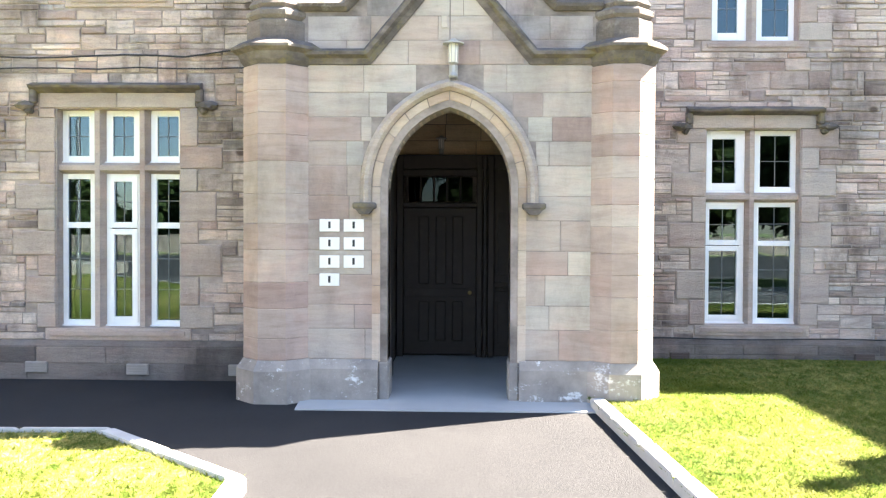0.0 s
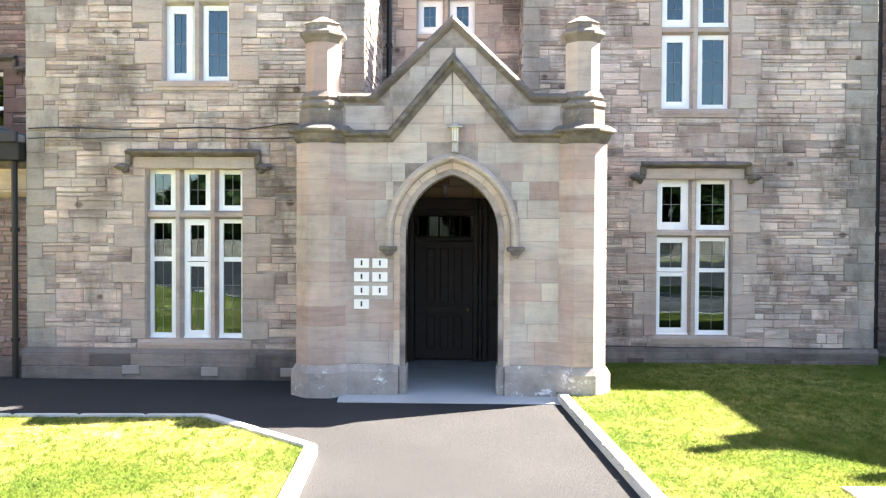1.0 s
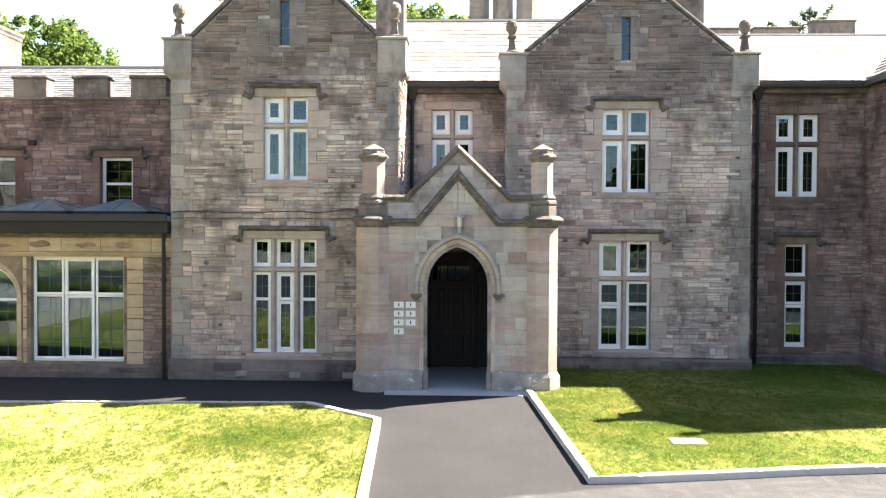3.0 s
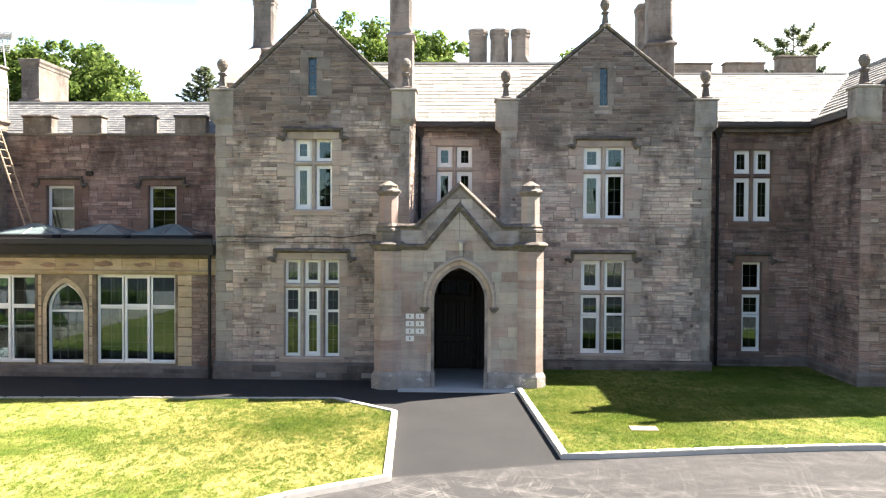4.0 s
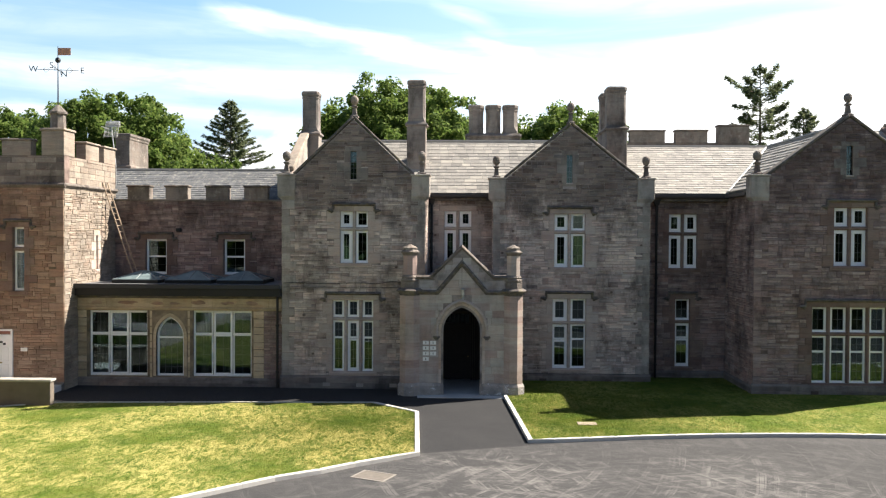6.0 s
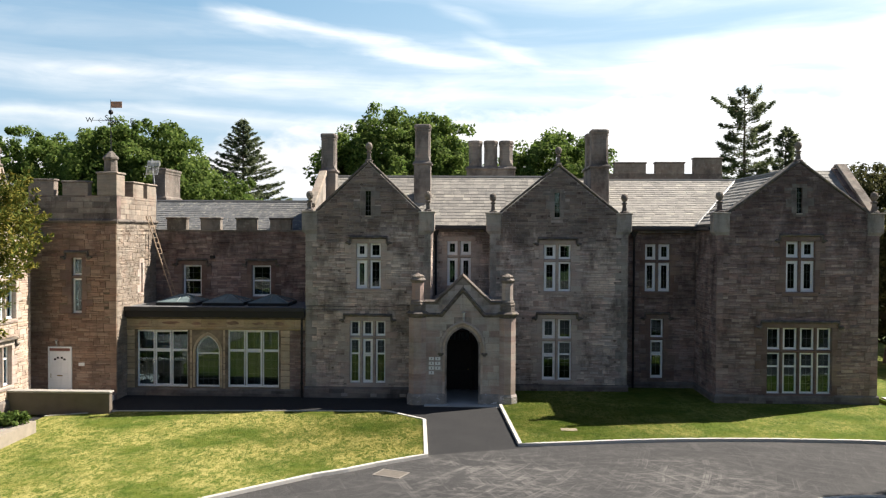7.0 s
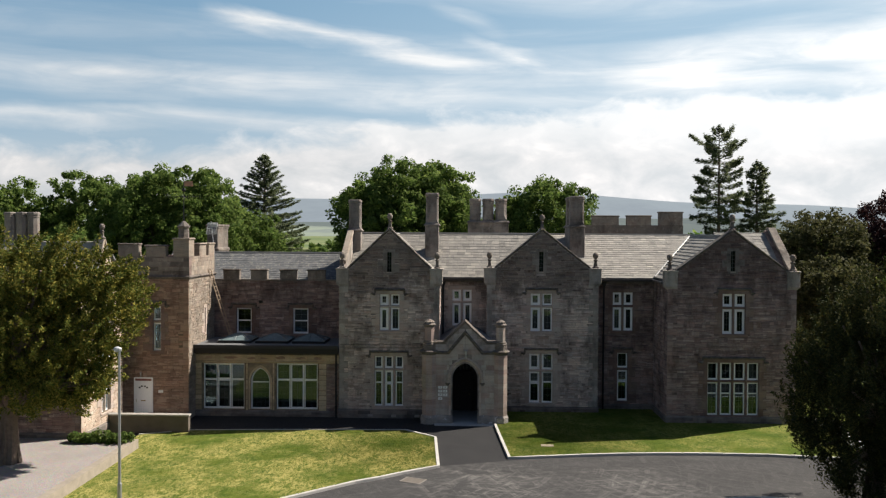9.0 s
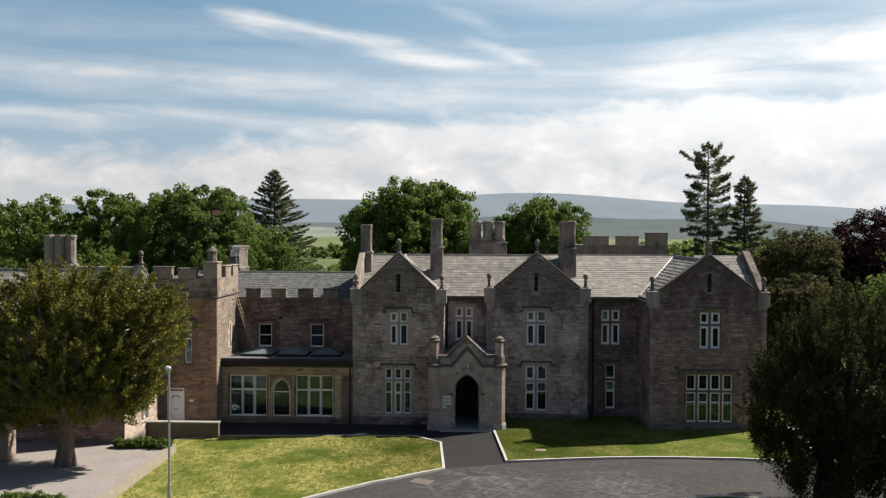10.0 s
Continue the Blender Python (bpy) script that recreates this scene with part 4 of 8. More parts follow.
# ======== the mansion ========
rng = random.Random(4)
mansion = thing("mansion", "Gothic revival stone mansion with gabled bays, slate roofs and ball finials", "house", (0, 0, 0))
TH = 0.5
YL, YR, YM, YW = 10.6, 12.36, 13.4, 10.0


def gable_outline(x0, x1, apex, shoulder, slope_x0, slope_x1, top):
    return [(x0, 0.0), (x1, 0.0), (x1, shoulder), (slope_x1, shoulder + 0.1), (apex, top), (slope_x0, shoulder + 0.1), (x0, shoulder)]


def plinth_course(wall, place, u0, u1, v0, v1, rng, near=True):
    bm = bmesh.new()
    prof = [(0.0, v0), (-0.075, v0), (-0.075, v1 - 0.07), (-0.012, v1), (0.0, v1)]
    solid(bm, [place(u0, b, a) for a, b in prof], [place(u1, b, a) for a, b in prof])
    bmesh.ops.recalc_face_normals(bm, faces=bm.faces[:])
    part("plinth", bm, PLINTH_J, wall)
    st = courses(rng, rect(u0, u1, v0, v1 - 0.075), [], v0, v1 - 0.075, ((v1 - v0 - 0.075) / 2, (v1 - v0 - 0.075) / 2 + 0.001), (0.55, 1.3), 0.012, 0)
    shifted = lambda u, v, w: place(u, v, w - 0.075)
    lay(st, shifted, rng, (PLINTH, PLINTH_J), wall, "plinth_block", near=(lambda x, z: True) if near else None, proud=(0.006, 0.014))


def coping(house, place, a, b, w=0.16, over=0.10, depth=0.5, mat=None):
    """A sloping coping slab from (u, v) a to b on a wall head."""
    (u0, v0), (u1, v1) = a, b
    d = Vector((u1 - u0, v1 - v0)).normalized()
    n = Vector((-d.y, d.x)) if -d.y * 0 + d.x > 0 else Vector((d.y, -d.x))
    n = n if n.y > 0 else -n
    bm = bmesh.new()
    q = [(u0, v0), (u1, v1), (u1 + n.x * w, v1 + n.y * w), (u0 + n.x * w, v0 + n.y * w)]
    solid(bm, [place(x, z, -over) for x, z in q], [place(x, z, depth + 0.05) for x, z in q])
    bmesh.ops.recalc_face_normals(bm, faces=bm.faces[:])
    bmesh.ops.bevel(bm, geom=bm.edges[:], offset=0.025, segments=1, affect="EDGES")
    part("coping", bm, mat or DARKSTONE_J, house)


def ball_finial(house, x, y, z, s=1.0):
    bm = bmesh.new()
    rings(bm, [ngon(x, y, r * s, z + h * s, 4) for r, h in ((0.15, 0), (0.15, 0.06), (0.09, 0.10), (0.06, 0.36), (0.10, 0.39), (0.10, 0.43), (0.045, 0.47))])
    part("finial", lathe(bm, x, y, [(0.04 * s, z + 0.46 * s), (0.09 * s, z + 0.51 * s), (0.13 * s, z + 0.58 * s), (0.145 * s, z + 0.66 * s), (0.13 * s, z + 0.74 * s), (0.085 * s, z + 0.80 * s), (0.01, z + 0.83 * s)], 12),
         DARKSTONE_J, house, "weathered stone ball finial on a pedestal")


def kneeler(house, place, u0, u1, v0, v1, outer):
    """A corbelled block at the foot of a gable; outer: -1 or +1, the side that overhangs."""
    bm = bmesh.new()
    pbox(bm, place, u0, u1, v0 + 0.14, v1, -0.07, 0.52, 0.02)
    e0, e1 = (u0 + 0.16, u1) if outer < 0 else (u0, u1 - 0.16)
    f0, f1 = (u0 + 0.02, u1 - 0.02)
    solid(bm, [place(x, v0, w) for x, w in ((e0, -0.01), (e1, -0.01), (e1, 0.5), (e0, 0.5))], [place(x, v0 + 0.15, w) for x, w in ((f0, -0.06), (f1, -0.06), (f1, 0.5), (f0, 0.5))])
    pbox(bm, place, u0 - 0.04, u1 + 0.04, v1, v1 + 0.07, -0.11, 0.56, 0.015)
    bmesh.ops.recalc_face_normals(bm, faces=bm.faces[:])
    part("kneeler", bm, KNEEL_J, house, "corbelled kneeler stone with weather streaks")


def gabled_bay(name, y, x0, x1, apex, top, near, mats, mort, windows, slit_at, plinth_top, label):
    place = facing_front(y)
    outline = gable_outline(x0, x1, apex, 8.22, x0 + 0.55, x1 - 0.55, top)
    openings = [(w[0], w[1], w[2], w[3]) for w in windows] + [slit_at]
    bm = bmesh.new()
    sheet(bm, outline, [rect(*o) for o in openings], place, TH)
    wall = part("wall", bm, mort, mansion, label)
    clear = []
    for u0, u1, v0, v1, n, tr, styles, lab in windows:
        clear += stone_window(mansion, place, u0, u1, v0, v1, n, tr, rng, styles, lab, joined=not near, mats=(DRESS_RED, DRESS_RED_J) if mats[0] in (REDSTONE, BROWN) else None)
    clear += slit(mansion, place, *slit_at, rng)
    masonry(wall, outline, clear, place, rng, mats, near=near, z0=plinth_top, corner=((x0, 1, plinth_top, 8.2), (x1, -1, plinth_top, 8.2)))
    plinth_course(wall, place, x0 - 0.06, x1 + 0.06, 0.0, plinth_top, rng, bool(near))
    coping(mansion, place, (x0 + 0.5, 8.30), (apex, top + 0.04), 0.10, 0.05, mat=MOSSY)
    coping(mansion, place, (x1 - 0.5, 8.30), (apex, top + 0.04), 0.10, 0.05, mat=MOSSY)
    kneeler(mansion, place, x0 - 0.17, x0 + 0.52, 7.3, 8.26, -1)
    kneeler(mansion, place, x1 - 0.52, x1 + 0.17, 7.3, 8.26, 1)
    ball_finial(mansion, x0 + 0.14, y + 0.2, 8.32, 1.1)
    ball_finial(mansion, x1 - 0.14, y + 0.2, 8.32, 1.1)
    ball_finial(mansion, apex, y + 0.2, top + 0.08, 1.05)
    return wall


LOW3 = "three-light stone mullioned window with white leaded frames"
LOW2 = "two-light stone mullioned window with white leaded frames"
gabled_bay("left", YL, -7.26, -1.69, -4.47, 10.45, (-2.6, 2.5), (RUBBLE, RUBBLE_J), MORTAR,
           [(-5.285, -3.68, 0.655, 3.45, 3, 2.70, (("split", "casement", "split"), ("fixed",)), LOW3),
            (-5.005, -3.90, 4.88, 6.90, 2, 6.21, (("opener", "fixed"), ("opener", "fixed")), LOW2)], (-4.60, -4.36, 8.13, 9.22), 0.5, "wide gabled bay wall of coursed grey sandstone rubble")
gabled_bay("right", YR, 0.98, 7.34, 4.13, 10.45, (2.8, 2.5), (RUBBLE, RUBBLE_J), MORTAR,
           [(3.42, 4.79, 0.565, 3.42, 2, 2.43, (("casement", "split"), ("opener", "fixed")), LOW2),
            (3.475, 4.735, 4.69, 6.87, 2, 6.125, (("opener", "fixed"), ("opener", "fixed")), LOW2)], (3.96, 4.20, 8.12, 9.26), 0.36, "wide gabled bay wall of coursed grey sandstone rubble")
gabled_bay("wing", YW, 10.72, 17.62, 14.2, 10.45, None, (REDSTONE, REDSTONE_J), MORTAR_RED,
           [(12.9, 15.68, 0.48, 3.36, 4, 2.33, (("split",), ("fixed",)), "four-light stone mullioned window with white frames"),
            (13.66, 14.92, 4.90, 7.10, 2, 6.32, (("opener",), ("opener",)), LOW2)], (14.09, 14.33, 8.3, 9.4), 0.45, "gabled wing wall of red-brown sandstone rubble")


def plain_wall(place, outline, windows, mats, mort, label, near=None, corner=(), plinth_top=0.36, house=None, joined=True):
    bm = bmesh.new()
    sheet(bm, outline, [rect(*w[:4]) for w in windows], place, TH)
    house = house or mansion
    wall = part("wall", bm, mort, house, label)
    clear = []
    for u0, u1, v0, v1, n, tr, styles, lab, hd in windows:
        clear += stone_window(house, place, u0, u1, v0, v1, n, tr, rng, styles, lab, hood=hd, joined=joined, mats=(DRESS_RED, DRESS_RED_J) if mats[0] in (REDSTONE, BROWN) else None)
    masonry(wall, outline, clear, place, rng, mats, near=near, z0=plinth_top, corner=corner)
    if plinth_top:
        us = [u for u, _ in outline]
        plinth_course(wall, place, min(us) + 0.01, max(us) - 0.01, 0.0, plinth_top, rng, False)
    return wall


plain_wall(facing_front(YM), rect(-1.69, 0.98, 0, 7.7), [(-1.03, 0.12, 4.85, 7.0, 2, 6.26, (("opener",), ("opener",)), LOW2, 0)], (RUBBLE, RUBBLE_J), MORTAR,
           "recessed stone wall over the porch", near=(-0.4, 6.0), joined=False, plinth_top=0)
plain_wall(facing_front(YM), rect(7.34, 10.72, 0, 7.7), [(8.34, 9.54, 4.64, 6.9, 2, 6.08, (("opener",), ("opener",)), LOW2, 0),
           (8.63, 9.26, 0.52, 3.36, 1, 2.40, (("casement",), ("fixed",)), "single-light stone window with white frames", 0.21)], (REDSTONE, REDSTONE_J), MORTAR_RED, "recessed red-brown stone wall")
# returns of the bays
plain_wall(lambda u, v, w: (-1.69 - w, u, v), rect(10.62, YM, 0, 7.62), [], (RUBBLE, RUBBLE_J), MORTAR, "side wall of the gabled bay", plinth_top=0)
plain_wall(lambda u, v, w: (-7.26 + w, u, v), rect(10.62, 14.2, 0, 7.62), [], (RUBBLE, RUBBLE_J), MORTAR, "side wall of the gabled bay", plinth_top=0)
plain_wall(lambda u, v, w: (0.98 + w, u, v), rect(12.38, YM, 0, 7.62), [], (RUBBLE, RUBBLE_J), MORTAR, "side wall of the gabled bay", plinth_top=0)
plain_wall(lambda u, v, w: (7.34 - w, u, v), rect(12.38, YM, 0, 7.62), [], (RUBBLE, RUBBLE_J), MORTAR, "side wall of the gabled bay", plinth_top=0)
plain_wall(lambda u, v, w: (10.72 + w, u, v), rect(10.02, YM, 0, 7.62), [], (REDSTONE, REDSTONE_J), MORTAR_RED, "side wall of the gabled wing", plinth_top=0.36)
east = [(10.02, 0), (22, 0), (22, 7.8), (16.8, 8.3), (13.6, 10.55), (10.5, 8.3), (10.02, 8.2)]
plain_wall(facing_east(17.62), east, [], (REDSTONE, REDSTONE_J), MORTAR_RED, "east gable wall of the wing", plinth_top=0)
coping(mansion, facing_east(17.62), (10.3, 8.25), (13.6, 10.6), depth=0.3)
coping(mansion, facing_east(17.62), (16.9, 8.25), (13.6, 10.6), depth=0.3)
# rear and cross walls, floors: plain, they close the house
bm = bmesh.new()
box(bm, -7.26, 4.3, 20.0, 20.4, 0, 7.9)
box(bm, 4.3, 17.6, 21.8, 22.2, 0, 7.9)
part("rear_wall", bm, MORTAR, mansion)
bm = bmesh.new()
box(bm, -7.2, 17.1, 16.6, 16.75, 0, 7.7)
part("room_wall", bm, ROOM_DARK, mansion)
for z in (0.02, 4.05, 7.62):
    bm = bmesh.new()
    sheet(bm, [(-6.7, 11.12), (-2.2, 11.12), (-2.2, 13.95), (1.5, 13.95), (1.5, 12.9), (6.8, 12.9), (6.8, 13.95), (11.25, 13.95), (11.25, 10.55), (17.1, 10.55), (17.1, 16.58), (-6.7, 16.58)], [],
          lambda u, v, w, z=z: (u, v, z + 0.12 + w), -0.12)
    part("floor_slab", bm, ROOM_DARK, mansion)
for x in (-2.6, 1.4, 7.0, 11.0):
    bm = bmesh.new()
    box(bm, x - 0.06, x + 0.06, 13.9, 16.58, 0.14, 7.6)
    part("room_wall", bm, ROOM_DARK, mansion)

# roofs
def main_slope(x0, x1, y_eave, up, label, near=None):
    place = roof_plane((x0, y_eave, 7.74), (1, 0, 0), up)
    r = part("roof", sheet(bmesh.new(), rect(0, x1 - x0, 0, up.length), [], place, 0.12), TILE_J, mansion, label)
    if near:
        slated(r, place, rect(near[0] - x0, near[1] - x0, -0.02, up.length), rng, (SLATE, SLATE_J), near=(near[0] + near[1]) / 2 - x0)
        spans = ((x0, near[0]), (near[1], x1))
    else:
        spans = ((x0, x1),)
    for s, e in spans:
        slated(r, place, rect(s - x0, e - x0, -0.02, up.length), rng, (SLATE, SLATE_J))


main_slope(-7.1, 4.3, 13.12, Vector((0, 3.7, 2.52)), "grey-brown slate roof with lichen", (-2.2, 1.8))
main_slope(4.3, 14.2, 13.12, Vector((0, 5.6, 2.5)), "grey-brown slate roof with lichen")
main_slope(-7.1, 4.3, 20.5, Vector((0, -3.7, 2.52)), "rear slope of the slate roof")
main_slope(4.3, 14.2, 22.3, Vector((0, -3.6, 2.5)), "rear slope of the slate roof")


def side_roof(x_ridge, x_eave, y0, y1, z_eave=7.8, z_ridge=10.2, label="slate roof of a gabled bay", gauge=0.31, thick=1.0):
    up = Vector((x_ridge - x_eave, 0, z_ridge - z_eave))
    place = roof_plane((x_eave, y0, z_eave), (0, 1, 0), up)
    r = part("roof", sheet(bmesh.new(), rect(0, y1 - y0, 0, up.length), [], place, 0.12), TILE_J, mansion, label)
    slated(r, place, rect(0, y1 - y0, 0, up.length), rng, (SLATE, SLATE_J), gauge=gauge, lengths=(gauge * 1.3, gauge * 1.9), thick=thick)


side_roof(-4.47, -7.2, 11.05, 16.8)
side_roof(-4.47, -1.62, 11.05, 16.8)
side_roof(4.13, 1.0, 12.8, 16.8)
side_roof(4.13, 7.35, 12.8, 18.6)
side_roof(14.2, 10.7, 10.4, 18.6, label="heavy slate roof of the wing", gauge=0.33, thick=1.8)
side_roof(14.2, 17.3, 10.4, 22)
front = roof_plane((14.2, 10.3, 8.1), (1, 0, 0), (0, 3.3, 2.3))
r = part("roof", sheet(bmesh.new(), rect(0, 3.2, 0, 4.02), [], front, 0.12), TILE_J, mansion, "cross roof of the wing")
slated(r, front, rect(0, 3.2, 0, 4.02), rng, (SLATE, SLATE_J))
# ridge tiles and the pale valley
RIDGE_M = plain("ridge_tile", (0.26, 0.25, 0.23), 0.8, vary=0.4, scale=3)
for a, b in (((-7.0, 16.82, 10.26), (4.3, 16.82, 10.26)), ((4.3, 18.72, 10.24), (14.2, 18.72, 10.24)), ((-4.47, 11.0, 10.22), (-4.47, 16.8, 10.22)), ((4.13, 12.8, 10.22), (4.13, 18.0, 10.22)), ((14.2, 10.4, 10.22), (14.2, 18.6, 10.22))):
    part("ridge", tube(bmesh.new(), [a, b], 0.085, 6), RIDGE_M, mansion)
part("valley", tube(bmesh.new(), [(10.72, 13.15, 7.80), (14.05, 18.35, 10.15)], 0.075, 5), plain("lead_valley", (0.42, 0.42, 0.41), 0.5, 0.2), mansion, "pale lead valley between two roofs")
GUTTER = plain("gutter_iron", (0.05, 0.045, 0.045), 0.55, vary=0.3)
for x0, x1 in ((-1.68, 0.97), (7.35, 10.7)):
    bm = bmesh.new()
    prof = [(12.98, 7.56), (13.0, 7.50), (13.06, 7.47), (13.14, 7.50), (13.16, 7.62), (12.99, 7.62)]
    solid(bm, [(x0, a, b + 0.06) for a, b in prof], [(x1, a, b + 0.06) for a, b in prof])
    bmesh.ops.recalc_face_normals(bm, faces=bm.faces[:])
    part("gutter", bm, GUTTER, mansion)
    part("fascia", box(bmesh.new(), x0, x1, 13.17, 13.39, 7.42, 7.66, 0.01), MOSSY, mansion)
bm = bmesh.new()
solid(bm, [(10.5, 10.5, 7.68), (10.5, 10.5, 7.56), (10.62, 10.5, 7.54), (10.7, 10.5, 7.68)], [(10.5, 13.3, 7.68), (10.5, 13.3, 7.56), (10.62, 13.3, 7.54), (10.7, 13.3, 7.68)])
part("gutter", bm, GUTTER, mansion)


def downpipe(house, x, y, z0, z1, hop=True):
    bm = bmesh.new()
    tube(bm, [(x, y, z0), (x, y, z1)], 0.05, 8)
    for z in np.arange(z0 + 0.6, z1, 1.8):
        lathe(bm, x, y, [(0.066, z), (0.066, z + 0.07)], 8)
    if hop:
        solid(bm, [(x - 0.08, y - 0.07, z1 - 0.05), (x + 0.08, y - 0.07, z1 - 0.05), (x + 0.08, y + 0.07, z1 - 0.05), (x - 0.08, y + 0.07, z1 - 0.05)],
              [(x - 0.15, y - 0.12, z1 + 0.2), (x + 0.15, y - 0.12, z1 + 0.2), (x + 0.15, y + 0.1, z1 + 0.2), (x - 0.15, y + 0.1, z1 + 0.2)])
    part("downpipe", bm, BLACK, house, "black cast-iron downpipe")


downpipe(mansion, -1.55, 13.25, 0, 7.3)
downpipe(mansion, 7.80, 13.25, 0, 7.3)
downpipe(mansion, -7.42, 10.52, 0, 3.6, False)


# chimneys
def chimney(house, x, y, z0, z1, w, d, mat=None, label="tall weathered stone chimney stack", shafts=1, along="x", gap=0.62):
    """A stack: plinth block, weathering, chamfered shafts and moulded caps."""
    mat = mat or STACK_J
    mid = z0 + (z1 - z0) * 0.52
    bm = bmesh.new()
    box(bm, x - w / 2, x + w / 2, y - d / 2, y + d / 2, z0, mid, 0.02)
    rings(bm, [[(x + sx * (w / 2 + e), y + sy * (d / 2 + e), mid + h) for sx, sy in ((-1, -1), (1, -1), (1, 1), (-1, 1))] for e, h in ((0.0, -0.03), (0.075, 0.0), (0.075, 0.06), (-0.03, 0.17))])
    st = part("chimney", bm, mat, house, label)
    for i in range(shafts):
        o = (i - (shafts - 1) / 2) * gap
        cx, cy = (x + o, y) if along == "x" else (x, y + o)
        r = (w if along == "y" or shafts == 1 else gap) * (0.455 if shafts == 1 else 0.425)
        r = min(r, d * 0.465)
        r = 0.46 * w if along == "y" else r
        bm = bmesh.new()

        def sect(e, c, z):
            """A square of half width e with corners cut by c."""
            q = [(-e + c, -e), (e - c, -e), (e, -e + c), (e, e - c), (e - c, e), (-e + c, e), (-e, e - c), (-e, -e + c)]
            return [(cx + a, cy + b, z) for a, b in q]

        c = r * (0.52 if shafts > 2 else 0.24)
        rings(bm, [sect(r, 0.01, mid + 0.10), sect(r, 0.02, mid + 0.2), sect(r, c, mid + 0.2 + 1.7 * c), sect(r * 0.99, c, z1 - 0.34), sect(r * 1.05, c, z1 - 0.31),
                   sect(r * 1.05, c, z1 - 0.27), sect(r * 1.0, c, z1 - 0.24), sect(r * 1.10, c, z1 - 0.17), sect(r * 1.10, c, z1 - 0.06), sect(r * 0.98, c, z1)])
        part("shaft", bm, mat, st)
    return st


chimney(mansion, -2.3, 15.1, 8.6, 12.72, 0.82, 0.82)
chimney(mansion, -7.05, 15.6, 8.3, 12.32, 0.78, 0.8)
chimney(mansion, 6.55, 16.95, 8.6, 12.6, 0.9, 2.7, shafts=2, along="y", gap=1.75, label="weathered stone chimney stack with two shafts in line")
chimney(mansion, 1.25, 21.7, 9.2, 12.65, 2.75, 1.0, shafts=3, gap=0.88, label="stone chimney stack with three octagonal shafts")
# battlemented rear block
bm = bmesh.new()
box(bm, 7.2, 14.85, 23.0, 27.0, 0, 10.9)
blk = part("battlement", bm, DARKSTONE_J, mansion, "battlemented rear block of dark stone")
for x0, x1, z in ((8.56, 10.4, 11.58), (10.97, 12.64, 11.6), (13.2, 14.82, 11.86)):
    bm = bmesh.new()
    box(bm, x0, x1, 23.0, 23.5, 10.9, z - 0.1, 0.015)
    box(bm, x0 - 0.05, x1 + 0.05, 22.95, 23.55, z - 0.1, z, 0.03)
    part("merlon", bm, DARKSTONE_J, blk)
# skew coping on the west verge
verge = lambda u, v, w: (-7.42 + w, u, v)
part("parapet", sheet(bmesh.new(), [(11.15, 7.6), (16.8, 7.6), (16.8, 10.3), (15.1, 10.26), (12.0, 8.58), (11.4, 8.26)], [], verge, 0.3), KNEEL_J, mansion, "parapet on the west verge of the roof")
coping(mansion, verge, (11.9, 8.53), (15.15, 10.29), 0.2, 0.03, 0.3, BUFF_J)
# air bricks
for x, y, z, m in ((-5.5, YL, 0.16, TERRACOTTA), (-4.2, YL, 0.14, TERRACOTTA), (-2.9, YL, 0.14, TERRACOTTA), (3.05, YR, 0.10, IRON), (5.7, YR, 0.10, IRON), (13.0, YW, 0.14, IRON)):
    bm = bmesh.new()
    box(bm, x - 0.14, x + 0.14, y - 0.115, y - 0.07, z - 0.07, z + 0.07, 0.006)
    for i in range(4):
        box(bm, x - 0.12, x + 0.12, y - 0.125, y - 0.112, z - 0.055 + i * 0.032, z - 0.04 + i * 0.032)
    part("air_brick", bm, m, mansion)

# ======== porch ========
rng = random.Random(9)
porch = thing("porch", "gabled sandstone entrance porch with pointed arch and octagonal turrets", "porch", (0, 0, 0))
PX, PY = -0.245, 9.42
SPRING, HALF, RISE = 2.40, 0.690, 0.89


def pointed(cx, half, spring, rise, n=14, off=0.0):
    """Points of a two-centred arch from the left springing over the apex to the right one, pushed out by off."""
    c = (rise * rise - half * half) / (2 * half)
    r = half + c
    top = math.acos(c / r)
    out = [(cx + c - (r + off) * math.cos(a), spring + (r + off) * math.sin(a)) for a in np.linspace(0, top if not off else math.acos(c / (r + off)), n)]
    return out + [(2 * cx - x, z) for x, z in reversed(out[:-1])]


arch = pointed(PX, HALF, SPRING, RISE)
front = facing_front(PY)
opening = [(PX - HALF, 0.0)] + arch + [(PX + HALF, 0.0)]
outline = [(-1.95, 0.0), (PX - HALF, 0.0), *arch, (PX + HALF, 0.0), (1.46, 0.0), (1.46, 4.40), (0.93, 4.40), (PX, 5.48), (-1.41, 4.40), (-1.95, 4.40)]
pwall = part("wall", sheet(bmesh.new(), outline, [], front, 0.42), MORTAR_PORCH, porch, "smooth pink and grey ashlar front wall")
# ashlar blocks round the arch
ring_out = 0.29
st = []
z, k = 0.47, 0
while z < 5.5:
    h = rng.choice((0.27, 0.29, 0.31, 0.34))
    x = -1.83
    right = 1.34
    while x < right - 0.01:
        w = rng.uniform(0.38, 0.82)
        if right - x - w < 0.25:
            w = right - x
        st.append((x, x + w - 0.006, z, z + h - 0.006))
        x += w
    z += h


def arch_half(zz, off):
    """Half width of the arch at a height, pushed out by off."""
    if zz <= SPRING:
        return HALF + off
    c = (RISE * RISE - HALF * HALF) / (2 * HALF)
    r = HALF + c + off
    s = r * r - (zz - SPRING) ** 2
    return math.sqrt(s) - c if s > c * c else 0.0


def gable_half(zz):
    return 9 if zz < 4.40 else max(0, (5.46 - zz) / 1.08 * 1.17)


